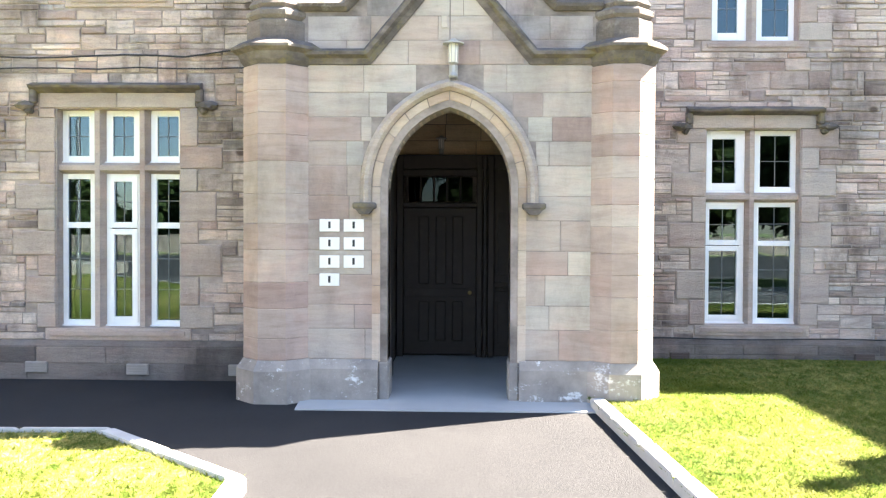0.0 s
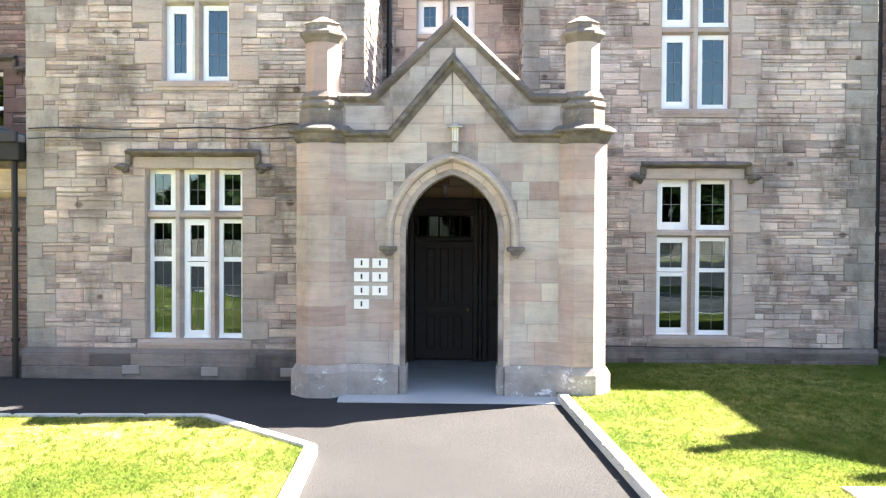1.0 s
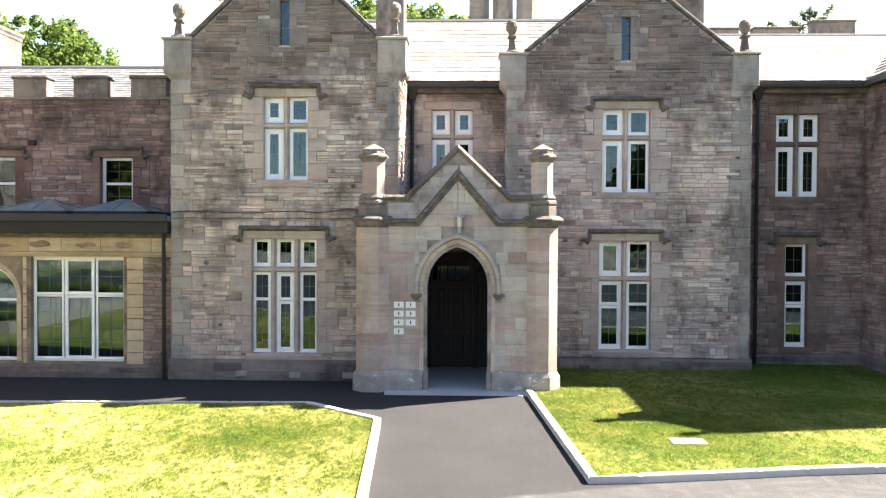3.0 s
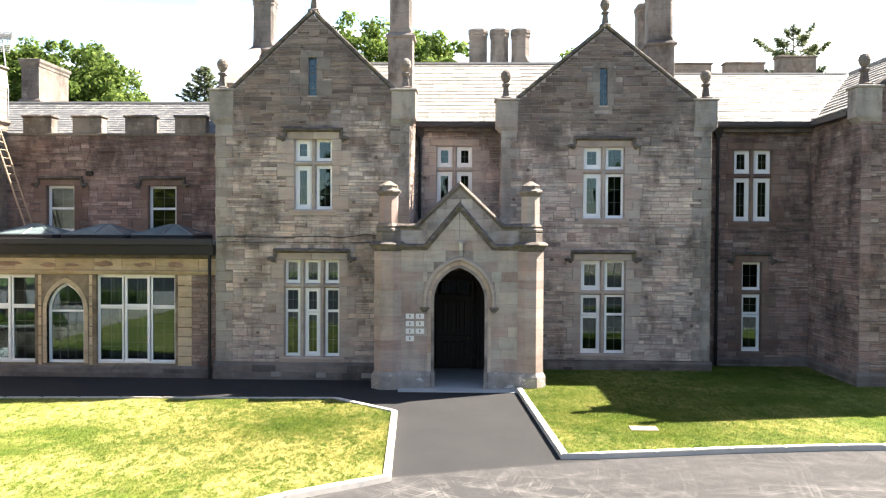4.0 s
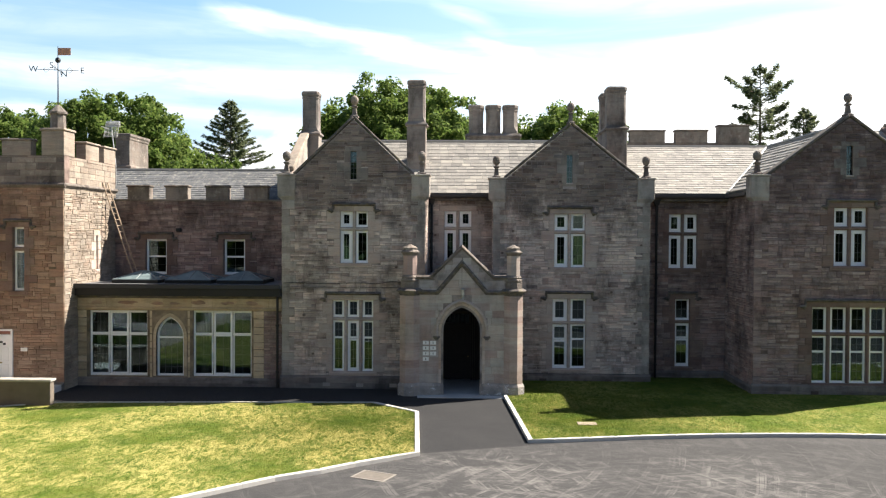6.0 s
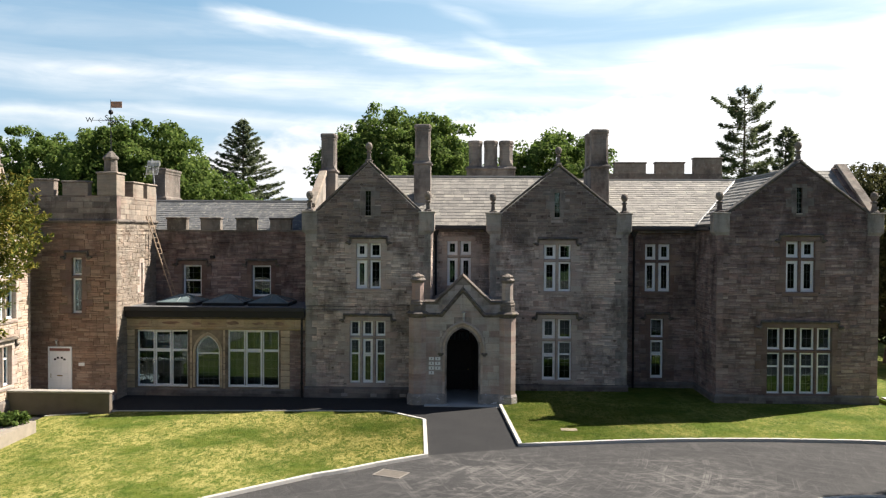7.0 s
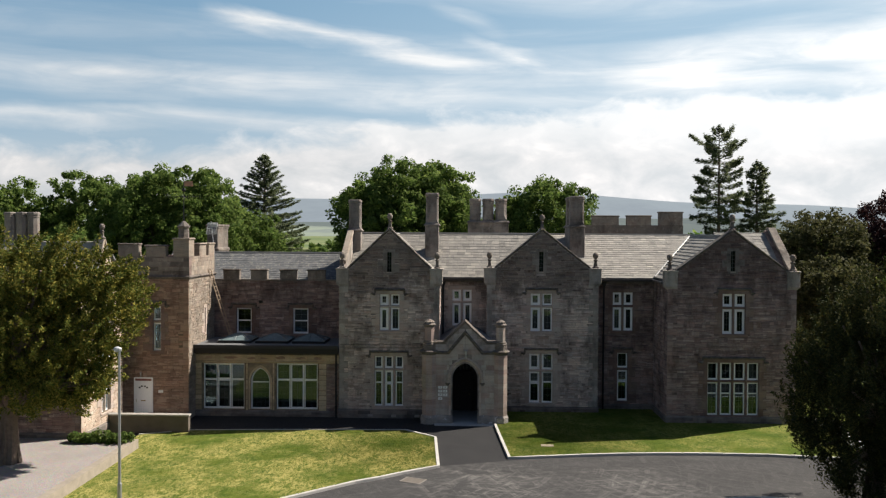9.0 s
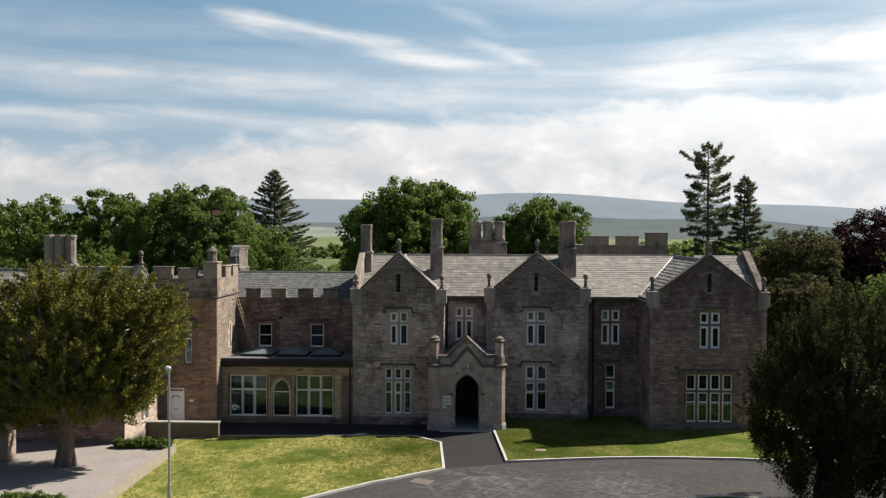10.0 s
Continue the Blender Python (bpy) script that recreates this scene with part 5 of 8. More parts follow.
blocks = []
for x0, x1, z0, z1 in st:
    hi = max(arch_half(z0, ring_out if z0 > SPRING - 0.3 else 0.15), arch_half(z1, ring_out if z1 > SPRING - 0.3 else 0.15))
    lim = min(gable_half(z0), gable_half(z1))
    for a, b in ((x0, min(x1, PX - hi - 0.006)), (max(x0, PX + hi + 0.006), x1)):
        a, b = max(a, PX - lim), min(b, PX + lim)
        if b - a > 0.06:
            blocks.append((a, b, z0, z1))
def under_string(b):
    """Whether a block lies below the stepped moulding."""
    x, zz = (b[0] + b[1]) / 2, (b[2] + b[3]) / 2
    return zz < 3.85 + max(0.0, 1.06 * (1 - abs(x - PX) / 0.91))


lay([b for b in blocks if under_string(b)], front, rng, (ASHLAR, ASHLAR_J), pwall, "ashlar_block", near=lambda x, z: True, proud=(0.005, 0.009))
lay([b for b in blocks if not under_string(b)], front, rng, (GREYASH, GREYASH_J), pwall, "ashlar_block", near=lambda x, z: True, proud=(0.005, 0.009))
# arch ring: jamb stones and voussoirs with a splayed inner edge
vous = part("arch_ring", tube(bmesh.new(), [(PX, PY + 0.2, SPRING + RISE + 0.05), (PX, PY + 0.3, SPRING + RISE + 0.05)], 0.01, 4), ASHLAR_J, porch, "chamfered arch stones")


def ring_stone(inner_pts, outer_pts):
    """One arch stone through matching inner and outer points."""
    bm = bmesh.new()
    loops = []
    for p, po in zip(inner_pts, outer_pts):
        mid = ((p[0] + po[0]) / 2, (p[1] + po[1]) / 2)
        loops.append([(p[0], PY + 0.40, p[1]), (p[0], PY + 0.13, p[1]), (mid[0], PY - 0.012, mid[1]), (po[0], PY - 0.012, po[1]), (po[0], PY + 0.1, po[1])])
    rings(bm, loops)
    bmesh.ops.recalc_face_normals(bm, faces=bm.faces[:])
    part("voussoir", bm, ARCHSTONE, vous)


def along(path, s):
    """A point at the part s of a path."""
    seg = [math.dist(a, b) for a, b in zip(path, path[1:])]
    d = s * sum(seg)
    for (a, b), l in zip(zip(path, path[1:]), seg):
        if d <= l:
            return (a[0] + (b[0] - a[0]) * d / l, a[1] + (b[1] - a[1]) * d / l)
        d -= l
    return path[-1]


inn, outr = pointed(PX, HALF, SPRING, RISE, 20), pointed(PX, HALF, SPRING, RISE, 20, 0.17)
halves = ((inn[:20], outr[:20]), (list(reversed(inn[19:])), list(reversed(outr[19:]))))
for a, b in halves:
    cuts = [0, 0.2, 0.43, 0.62, 0.82, 1.0]
    for s, e in zip(cuts, cuts[1:]):
        us = np.linspace(s + 0.004, e - 0.004, 5)
        ring_stone([along(a, u) for u in us], [along(b, u) for u in us])
for side in (-1, 1):
    z = 0.44
    while z < SPRING - 0.02:
        h = min(rng.uniform(0.3, 0.55), SPRING - z)
        if SPRING - z - h < 0.15:
            h = SPRING - z
        p, po = PX + side * HALF, PX + side * (HALF + 0.17)
        ring_stone([(p, z), (p, z + h - 0.006)], [(po, z), (po, z + h - 0.006)])
        z += h


def swept(path, prof, name, mat, label, closed_ends=True):
    """A moulding swept along a path in the front plane; prof: (out from the path's left, forward)."""
    bm = bmesh.new()
    loops = []
    for i, p in enumerate(path):
        a, b = Vector(path[max(i - 1, 0)]), Vector(path[min(i + 1, len(path) - 1)])
        if 0 < i < len(path) - 1:
            d1, d2 = (Vector(p) - a).normalized(), (b - Vector(p)).normalized()
            d = (d1 + d2).normalized()
            k = 1 / max(0.4, d.dot(d1))
        else:
            d, k = (b - a).normalized(), 1
        n = Vector((-d.y, d.x))
        loops.append([(p[0] + n.x * o * k, PY - f, p[1] + n.y * o * k) for o, f in prof])
    rings(bm, loops)
    bmesh.ops.recalc_face_normals(bm, faces=bm.faces[:])
    part(name, bm, mat, porch, label)


hood = [(PX - HALF - 0.18, 2.20)] + pointed(PX, HALF, SPRING, RISE, 16, 0.18) + [(PX + HALF + 0.18, 2.20)]
swept(hood, [(0.0, -0.02), (0.0, 0.03), (0.03, 0.09), (0.075, 0.10), (0.125, 0.02), (0.125, -0.02)], "hood_mould", DRESS_J, "moulded hood over the arch")
for s in (-1, 1):
    bm = bmesh.new()
    x = PX + s * (HALF + 0.25)
    pbox(bm, front, x - 0.13, x + 0.13, 2.15, 2.22, -0.12, 0.02, 0.015)
    rings(bm, [[(x + a * w, PY + b * 0.11 - 0.0 - (0.0 if b > 0 else 0.0), h) for a, b in ((-1, 0.1), (-1, -1), (1, -1), (1, 0.1))] for w, h in ((0.05, 2.09), (0.11, 2.16))])
    bmesh.ops.recalc_face_normals(bm, faces=bm.faces[:])
    part("hood_stop", bm, MOSSY, porch)
prof = [(-0.06, -0.02), (-0.06, 0.03), (0.0, 0.05), (0.03, 0.115), (0.07, 0.12), (0.115, 0.02), (0.115, -0.02)]
swept([(-1.86, 3.82), (-1.15, 3.82), (PX, 4.90), (0.67, 3.82), (1.38, 3.82)], prof, "string_moulding", MOSSY, "mossy moulding stepped up into a gable")
swept([(-1.93, 4.38), (-1.40, 4.38), (PX, 5.50), (0.92, 4.38), (1.44, 4.38)], [(-0.03, -0.46), (-0.03, 0.03), (0.01, 0.07), (0.045, 0.075), (0.10, 0.0), (0.10, -0.46)], "coping", DARKSTONE_J, "weathered coping of the porch gable")
# carved stone and plinth
bm = bmesh.new()
pbox(bm, front, PX - 0.10, PX - 0.02, 4.16, 4.30, -0.02, 0.02, 0.008)
part("carved_block", bm, ASHLAR_J, porch)
for u0, u1 in ((-1.85, PX - HALF - 0.10), (PX + HALF + 0.10, 1.35)):
    bm = bmesh.new()
    prf = [(0.0, 0.0), (-0.07, 0.0), (-0.07, 0.36), (-0.01, 0.46), (0.0, 0.46)]
    solid(bm, [front(u0, b, a) for a, b in prf], [front(u1, b, a) for a, b in prf])
    bmesh.ops.recalc_face_normals(bm, faces=bm.faces[:])
    part("plinth", bm, LICHEN, porch, "plinth with white lichen blooms")
    a, b = (u1 - 0.003, u1 + 0.12) if u0 < -1 else (u0 - 0.12, u0 + 0.003)
    bm = bmesh.new()
    pbox(bm, front, a, b, 0.0, 0.44, -0.012, 0.40, 0.02)
    part("jamb_plinth", bm, LICHEN, porch)


def turret(cx, cy, k=1.0):
    """An octagonal corner turret built of rounds of ashlar."""
    bm = bmesh.new()
    rings(bm, [ngon(cx, cy, r * k, z) for r, z in ((0.445, 0.0), (0.445, 0.36), (0.375, 0.47))])
    tur = part("turret", bm, LICHEN, porch, "octagonal turret of banded pink ashlar with a stepped cap")
    z = 0.47
    while z < 3.72:
        h = rng.choice((0.24, 0.29, 0.33, 0.36))
        if 3.73 - z - h < 0.18:
            h = 3.73 - z
        bm = bmesh.new()
        rings(bm, [ngon(cx, cy, r * k, zz) for r, zz in ((0.364, z), (0.371, z + 0.008), (0.371, z + h - 0.008), (0.364, z + h))])
        part("drum", bm, DRUM, tur)
        z += h
    bm = bmesh.new()
    rings(bm, [ngon(cx, cy, r * k, zz) for r, zz in ((0.36, 3.73), (0.40, 3.78), (0.43, 3.86), (0.50, 3.90), (0.50, 3.93), (0.40, 4.0), (0.34, 4.0))])
    part("cornice", bm, MOSSY, tur)
    bm = bmesh.new()
    rings(bm, [ngon(cx, cy, r * k, zz) for r, zz in ((0.335, 3.99), (0.335, 4.22), (0.31, 4.24), (0.345, 4.28), (0.345, 4.33), (0.29, 4.37), (0.32, 4.41), (0.26, 4.50))])
    part("base_stage", bm, DARKSTONE_J, tur)
    bm = bmesh.new()
    rings(bm, [ngon(cx, cy, r * k, zz) for r, zz in ((0.25, 4.49), (0.25, 5.22), (0.255, 5.23))])
    part("upper_shaft", bm, ASHLAR, tur)
    bm = bmesh.new()
    rings(bm, [ngon(cx, cy, r * k, zz) for r, zz in ((0.25, 5.22), (0.28, 5.27), (0.33, 5.33), (0.33, 5.37), (0.27, 5.41), (0.25, 5.42), (0.25, 5.50), (0.265, 5.51), (0.05, 5.63), (0.02, 5.64))])
    part("cap", bm, DARKSTONE_J, tur)


turret(-2.188, 9.575)
turret(1.675, 9.565, 0.95)
# porch sides, roof and inside
plain_wall(lambda u, v, w: (1.62 - w, u, v), rect(9.86, YR, 0, 4.2), [], (ASHLAR, ASHLAR_J), MORTAR_PORCH, "side wall of the porch", plinth_top=0, house=porch)
plain_wall(lambda u, v, w: (-2.12 + w, u, v), rect(9.86, YL, 0, 4.2), [], (ASHLAR, ASHLAR_J), MORTAR_PORCH, "side wall of the porch", plinth_top=0, house=porch)
for s, x in ((-1, -2.0), (1, 1.5)):
    up = Vector((PX - x, 0, 1.05))
    part("roof", sheet(bmesh.new(), rect(0, 3.55, 0, up.length), [], roof_plane((x, 9.84, 4.15), (0, 1, 0), up), 0.08), LEAD_ROOF, porch, "lead-covered porch roof")
# porch lining toned darker than the front: the recess's shade is in the colour
INNER_SHADED = mortar("shade_toned_inner_stone", (0.21, 0.19, 0.165))
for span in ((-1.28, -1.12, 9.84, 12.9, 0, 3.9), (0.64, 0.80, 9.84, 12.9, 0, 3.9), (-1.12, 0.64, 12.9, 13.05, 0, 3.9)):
    part("inner_wall", box(bmesh.new(), *span), INNER_SHADED, porch, "stone lining of the porch, toned dark for shade")
part("inner_ceiling", box(bmesh.new(), -1.28, 0.80, 9.84, 13.05, 3.9, 4.0), INNER_SHADED, porch, "stone ceiling of the porch, toned dark for shade")
st = courses(rng, rect(-1.1, 0.62, 3.05, 3.9), [], 3.05, 3.9, (0.24, 0.25), (0.5, 0.8), 0.01, 0)
lay(st, facing_front(12.9), rng, (GOLD, GOLD_J), porch, "lintel_stone", near=lambda x, z: True, proud=(0.01, 0.016))
bm = bmesh.new()
sheet(bm, [(-1.86, 8.86), (1.34, 8.86), (1.34, 9.36), (0.62, 9.44), (0.62, 12.88), (-1.10, 12.88), (-1.10, 9.44), (-1.90, 9.36)], [], lambda u, v, w: (u, v, 0.016 + w), -0.05)
part("floor_slab", bm, SLAB, porch, "smooth pale grey floor slab")

# ---- entrance door in its panelled frame ----
door = thing("entrance_door", "tall dark-painted panelled door with a glazed top rail, closed", "door", (-0.45, 12.6, 0.035))
door_y = facing_front(12.72)


def dpart(name, rects, d0, d1, mat, bevel=0.008, label=""):
    bm = bmesh.new()
    for r in rects:
        pbox(bm, door_y, *r, d0, d1, bevel)
    bm.transform(Matrix.Translation((0.45, -12.6, -0.035)))
    return part(name, bm, mat, door, label)


leaf = dpart("leaf", [(-1.0, 0.095, 0.04, 2.26)], 0.0, 0.05, DOOR_PAINT)
for i in range(3):
    u = -0.80 + i * 0.255
    dpart("panel", [(u + 0.02, u + 0.19, 1.10, 2.14), (u + 0.02, u + 0.19, 0.24, 0.86)], -0.014, 0.01, DOOR_PAINT, 0.02)
dpart("lock_rail", [(-0.98, 0.08, 0.92, 1.05)], -0.008, 0.02, DOOR_PAINT)
dpart("transom_rail", [(-1.02, 0.12, 2.27, 2.34), (-1.02, 0.12, 2.74, 2.84)], -0.04, 0.08, DOOR_PAINT)
for i in range(5):
    u = -0.93 + i * 0.20
    g = dpart("pane", [(u, u + 0.165, 2.36, 2.72)], 0.02, 0.028, DOOR_GLASS, 0)
    dpart("glazing_bar", [(u - 0.035, u, 2.34, 2.74)], -0.01, 0.05, DOOR_PAINT)
dpart("jamb", [(-1.10, -1.005, 0.0, 3.05)], -0.10, 0.12, DOOR_PAINT)
dpart("jamb", [(0.10, 0.18, 0.0, 3.05), (0.20, 0.25, 0, 3.05), (0.27, 0.36, 0, 3.05)], -0.10, 0.12, DOOR_PAINT)
dpart("head", [(-1.10, 0.62, 2.85, 3.06)], -0.06, 0.12, DOOR_PAINT)
dpart("side_panel", [(0.36, 0.62, 0.0, 2.85)], 0.0, 0.06, DOOR_PAINT)
dpart("moulding", [(0.38, 0.61, 1.0, 1.03), (0.38, 0.61, 1.06, 1.08), (0.38, 0.61, 1.13, 1.15), (0.42, 0.58, 1.25, 2.2), (0.42, 0.58, 0.2, 0.85)], -0.02, 0.02, DOOR_PAINT)
bm = bmesh.new()
lathe(bm, 0, 0, [(0.012, 0), (0.012, 0.03), (0.028, 0.04), (0.03, 0.06), (0.02, 0.075), (0.005, 0.08)], 10)
bm.transform(Matrix.Translation((0.45 + 0.0, 0.105, 0.95)) @ Matrix.Rotation(radians(90), 4, "X"))
part("door_knob", bm, BRASS, door, "small brass knob")
# panelled open leaf along the side of the porch
leafs = thing("open_outer_door", "dark-painted outer door leaf folded back against the porch wall", "door", (-0.98, 9.9, 0.035))
part("leaf", box(bmesh.new(), -0.05, 0.0, 0.0, 0.85, 0.02, 2.95, 0.008), DOOR_PAINT, leafs)
leafs2 = thing("open_outer_door", "dark-painted outer door leaf folded back against the porch wall", "door", (0.57, 10.1, 0.035))
part("leaf", box(bmesh.new(), 0.0, 0.05, 0.0, 0.95, 0.02, 2.95, 0.008), DOOR_PAINT, leafs2)
for z0, z1 in ((0.2, 0.95), (1.15, 2.0), (2.15, 2.8)):
    part("panel", box(bmesh.new(), -0.012, 0.004, 0.12, 0.83, z0, z1, 0.006), DOOR_PAINT, leafs2)

# ---- number plaques ----
for i in range(7):
    r, c = divmod(i, 2)
    x, z = -1.695 + 0.272 * c, 2.035 - 0.203 * r
    pq = thing("number_plaque", "small white plaque with a dark figure, fixed to the porch wall", "plaque", (x + 0.112, PY - 0.012, z - 0.07), group="number plaques by the door")
    part("plate", box(bmesh.new(), -0.112, 0.112, -0.012, 0.004, -0.07, 0.07, 0.003), PLAQUE, pq)
    bm = bmesh.new()
    box(bm, -0.013, 0.013, -0.016, -0.0125, -0.033, 0.043)
    part("figure_bar", bm, INK, pq)
    


# ---- lanterns ----
def lantern(x, y, z, s, name, label):
    """A tapering glazed lantern under a flat cap on a bracket; z: its foot."""
    l = thing(name, label, "wall lamp", (x, y, z))
    part("bracket", rings(bmesh.new(), [ngon(0, 0.02, r * s, h * s, 8) for r, h in ((0.045, 0.0), (0.055, 0.02), (0.03, 0.06), (0.03, 0.14), (0.06, 0.17))]), LANTERN_METAL, l)
    part("backplate", box(bmesh.new(), -0.05 * s, 0.05 * s, 0.06 * s, 0.1 * s, 0.0, 0.16 * s, 0.01), LANTERN_METAL, l)
    part("shade", rings(bmesh.new(), [ngon(0, 0.0, r * s, h * s, 8) for r, h in ((0.045, 0.17), (0.05, 0.38))]), plain("frosted_lamp_glass", (0.72, 0.70, 0.62), 0.25, vary=0.1), l)
    bm = bmesh.new()
    for k in range(8):
        a = math.pi / 8 + k * math.pi / 4
        tube(bm, [(0.056 * s * math.cos(a), 0.056 * s * math.sin(a), 0.17 * s), (0.06 * s * math.cos(a), 0.06 * s * math.sin(a), 0.38 * s)], 0.005, 4)
    part("cage", bm, LANTERN_METAL, l)
    part("cap", rings(bmesh.new(), [ngon(0, 0, r * s, h * s, 10) for r, h in ((0.12, 0.38), (0.12, 0.395), (0.05, 0.42), (0.02, 0.45))]), LANTERN_METAL, l)


lantern(-0.205, PY - 0.10, 3.60, 0.95, "wall_lantern", "small grey metal lantern fixed above the arch")
lantern(-0.44, 12.75, 3.04, 0.7, "hanging_lantern", "small dull lantern over the inner door")

# ---- cable slung along the stone ----
cab = thing("wall_cable", "thin black cable clipped along the stone front", "cable", (-7.2, YL - 0.055, 4.09))
pts = [(0.0, 0, 0.0)] + [(0.4 * i, -0.006 * (i % 2), 0.02 * math.sin(i * 1.1)) for i in range(1, 10)] + [(3.95, 0, 0.04), (4.3, 0, 0.09), (4.7, 0, 0.03), (5.0, -0.03, -0.12)]
part("cable_run", tube(bmesh.new(), pts, 0.011, 5), CABLE, cab)
part("cable_run", tube(bmesh.new(), [(0.0, 0, -0.16)] + [(0.5 * i, 0, -0.15 + 0.012 * math.sin(i * 2.3)) for i in range(1, 10)] + [(4.95, 0, -0.22)], 0.009, 5), CABLE, cab)
cab = thing("wall_cable", "thin black cable clipped along the foot of the wall", "cable", (2.1, YR - 0.09, 0.37))
part("cable_run", tube(bmesh.new(), [(0.4 * i, -0.004 * (i % 2), 0.01 * math.sin(i)) for i in range(0, 13)], 0.009, 5), CABLE, cab)

# ======== castellated range and tower, single-storey extension ========
rng = random.Random(21)
YB, YT, YC = 14.2, 9.6, 10.7
rangeh = thing("castellated_range", "battlemented red-brown stone range behind a flat-roofed extension", "house", (0, 0, 0))


def merlon(house, place, u0, u1, v0, v1, d=0.4, mat=None):
    bm = bmesh.new()
    pbox(bm, place, u0, u1, v0, v1 - 0.1, 0.0, d, 0.012)
    pbox(bm, place, u0 - 0.05, u1 + 0.05, v1 - 0.1, v1, -0.06, d + 0.05, 0.035)
    part("merlon", bm, mat or DARKSTONE_J, house)


fr = facing_front(YB)
plain_wall(fr, rect(-15.37, -7.3, 3.6, 7.45), [(-14.04, -13.09, 4.2, 5.75, 1, None, (("split",),), "small white sash window in a stone surround", 0.2),
           (-10.62, -9.66, 4.2, 5.75, 1, None, (("split",),), "small white sash window in a stone surround", 0.2)], (REDSTONE, REDSTONE_J), MORTAR_RED, "red-brown rubble wall under battlements", plinth_top=0, house=rangeh)
bm = bmesh.new()
pbox(bm, fr, -15.37, -7.3, 7.38, 7.47, -0.06, 0.45, 0.02)
part("string_course", bm, DARKSTONE_J, rangeh)
for u0, u1 in ((-14.82, -13.85), (-13.15, -12.17), (-11.39, -10.41), (-9.72, -8.69)):
    merlon(rangeh, fr, u0, u1, 7.46, 8.08)
up = Vector((0, 3.0, 1.55))
pl = roof_plane((-19.1, 14.65, 7.42), (1, 0, 0), up)
r = part("roof", sheet(bmesh.new(), rect(0, 11.9, 0, up.length), [], pl, 0.1), TILE_J, rangeh, "low roof of plain grey tiles")
slated(r, pl, rect(0, 11.9, 0, up.length), rng, (TILE_J, TILE_J), gauge=0.24, lengths=(0.3, 0.301))
pl = roof_plane((-19.1, 20.65, 7.42), (1, 0, 0), (0, -3.0, 1.55))
part("roof", sheet(bmesh.new(), rect(0, 11.9, 0, up.length), [], pl, 0.1), TILE_J, rangeh, "rear slope of grey tiles")
part("ridge", tube(bmesh.new(), [(-19.1, 17.65, 8.98), (-7.3, 17.65, 8.98)], 0.08, 6), RIDGE_M, rangeh)
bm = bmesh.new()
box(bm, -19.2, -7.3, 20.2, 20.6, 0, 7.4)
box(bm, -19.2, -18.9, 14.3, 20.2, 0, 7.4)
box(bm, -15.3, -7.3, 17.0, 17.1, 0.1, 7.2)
part("rear_wall", bm, ROOM_DARK, rangeh)
CHIM = (-17.08, -16.4, 18.3, 20.66)
part("chimney", rings(bmesh.new(), [[(CHIM[0] - e, CHIM[2] - e, z), (CHIM[1] + e, CHIM[2] - e, z), (CHIM[1] + e, CHIM[3] + e, z), (CHIM[0] - e, CHIM[3] + e, z)]
                                    for e, z in ((0.06, 6.5), (0.06, 10.79 - 1.75), (0.1, 10.79 - 1.7), (0.1, 10.79 - 1.6), (0, 10.79 - 1.5), (0, 10.79 - 0.32), (0.03, 10.79 - 0.28), (0.03, 10.79 - 0.2), (0.08, 10.79 - 0.12), (0.08, 10.79 - 0.02), (0.02, 10.79))]), DARKSTONE_J, rangeh, "broad square stone chimney with a moulded cap")

# tower
tower = thing("castellated_tower", "square battlemented stone tower with a corner pinnacle", "tower", (0, 0, 0))
ft, fe = facing_front(YT), facing_east(-15.37)
plain_wall(ft, rect(-19.28, -15.37, 0, 7.78), [(-17.36, -16.90, 3.78, 6.22, 1, 5.38, (("fixed",), ("fixed",)), "narrow two-tier stone window with white frames", 0.2)],
           (BROWN, BROWN_J), MORTAR_GOLD, "brown sandstone rubble tower front", corner=((-15.37, -1, 0.3, 7.7),), plinth_top=0.3, house=tower)
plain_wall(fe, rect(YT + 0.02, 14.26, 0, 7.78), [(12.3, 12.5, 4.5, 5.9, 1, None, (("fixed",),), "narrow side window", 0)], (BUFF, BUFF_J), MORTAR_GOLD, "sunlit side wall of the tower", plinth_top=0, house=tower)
bm = bmesh.new()
box(bm, -19.28, -18.9, 10.1, 14.26, 0, 8.9)
box(bm, -18.9, -15.8, 13.9, 14.26, 0, 8.9)
box(bm, -18.9, -15.85, 10.12, 13.9, 8.2, 8.35)
part("inner_wall", bm, MORTAR_RED, tower)
for place, a, b in ((ft, -19.32, -15.29), (fe, YT - 0.02, 14.3)):
    bm = bmesh.new()
    prof = [(0.0, 7.70), (-0.04, 7.72), (-0.11, 7.80), (-0.11, 7.84), (-0.05, 7.90), (0.0, 7.90)]
    solid(bm, [place(a, q, p) for p, q in prof], [place(b, q, p) for p, q in prof])
    bmesh.ops.recalc_face_normals(bm, faces=bm.faces[:])
    part("string_course", bm, DARKSTONE_J, tower)
    bm = bmesh.new()
    pbox(bm, place, a + 0.04, b - 0.05, 7.88, 8.93, 0.005, 0.4)
    par = part("parapet", bm, MORTAR_RED, tower)
    st = courses(rng, rect(a + 0.04, b - 0.06, 7.9, 8.93), [], 7.9, 8.93, (0.2, 0.3), (0.4, 0.9), 0.012, 0)
    # shaded front dark, sunlit east side buff, merlons too: light put into the colour
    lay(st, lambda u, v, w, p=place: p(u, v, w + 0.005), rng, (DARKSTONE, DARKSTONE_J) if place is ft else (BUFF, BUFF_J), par)
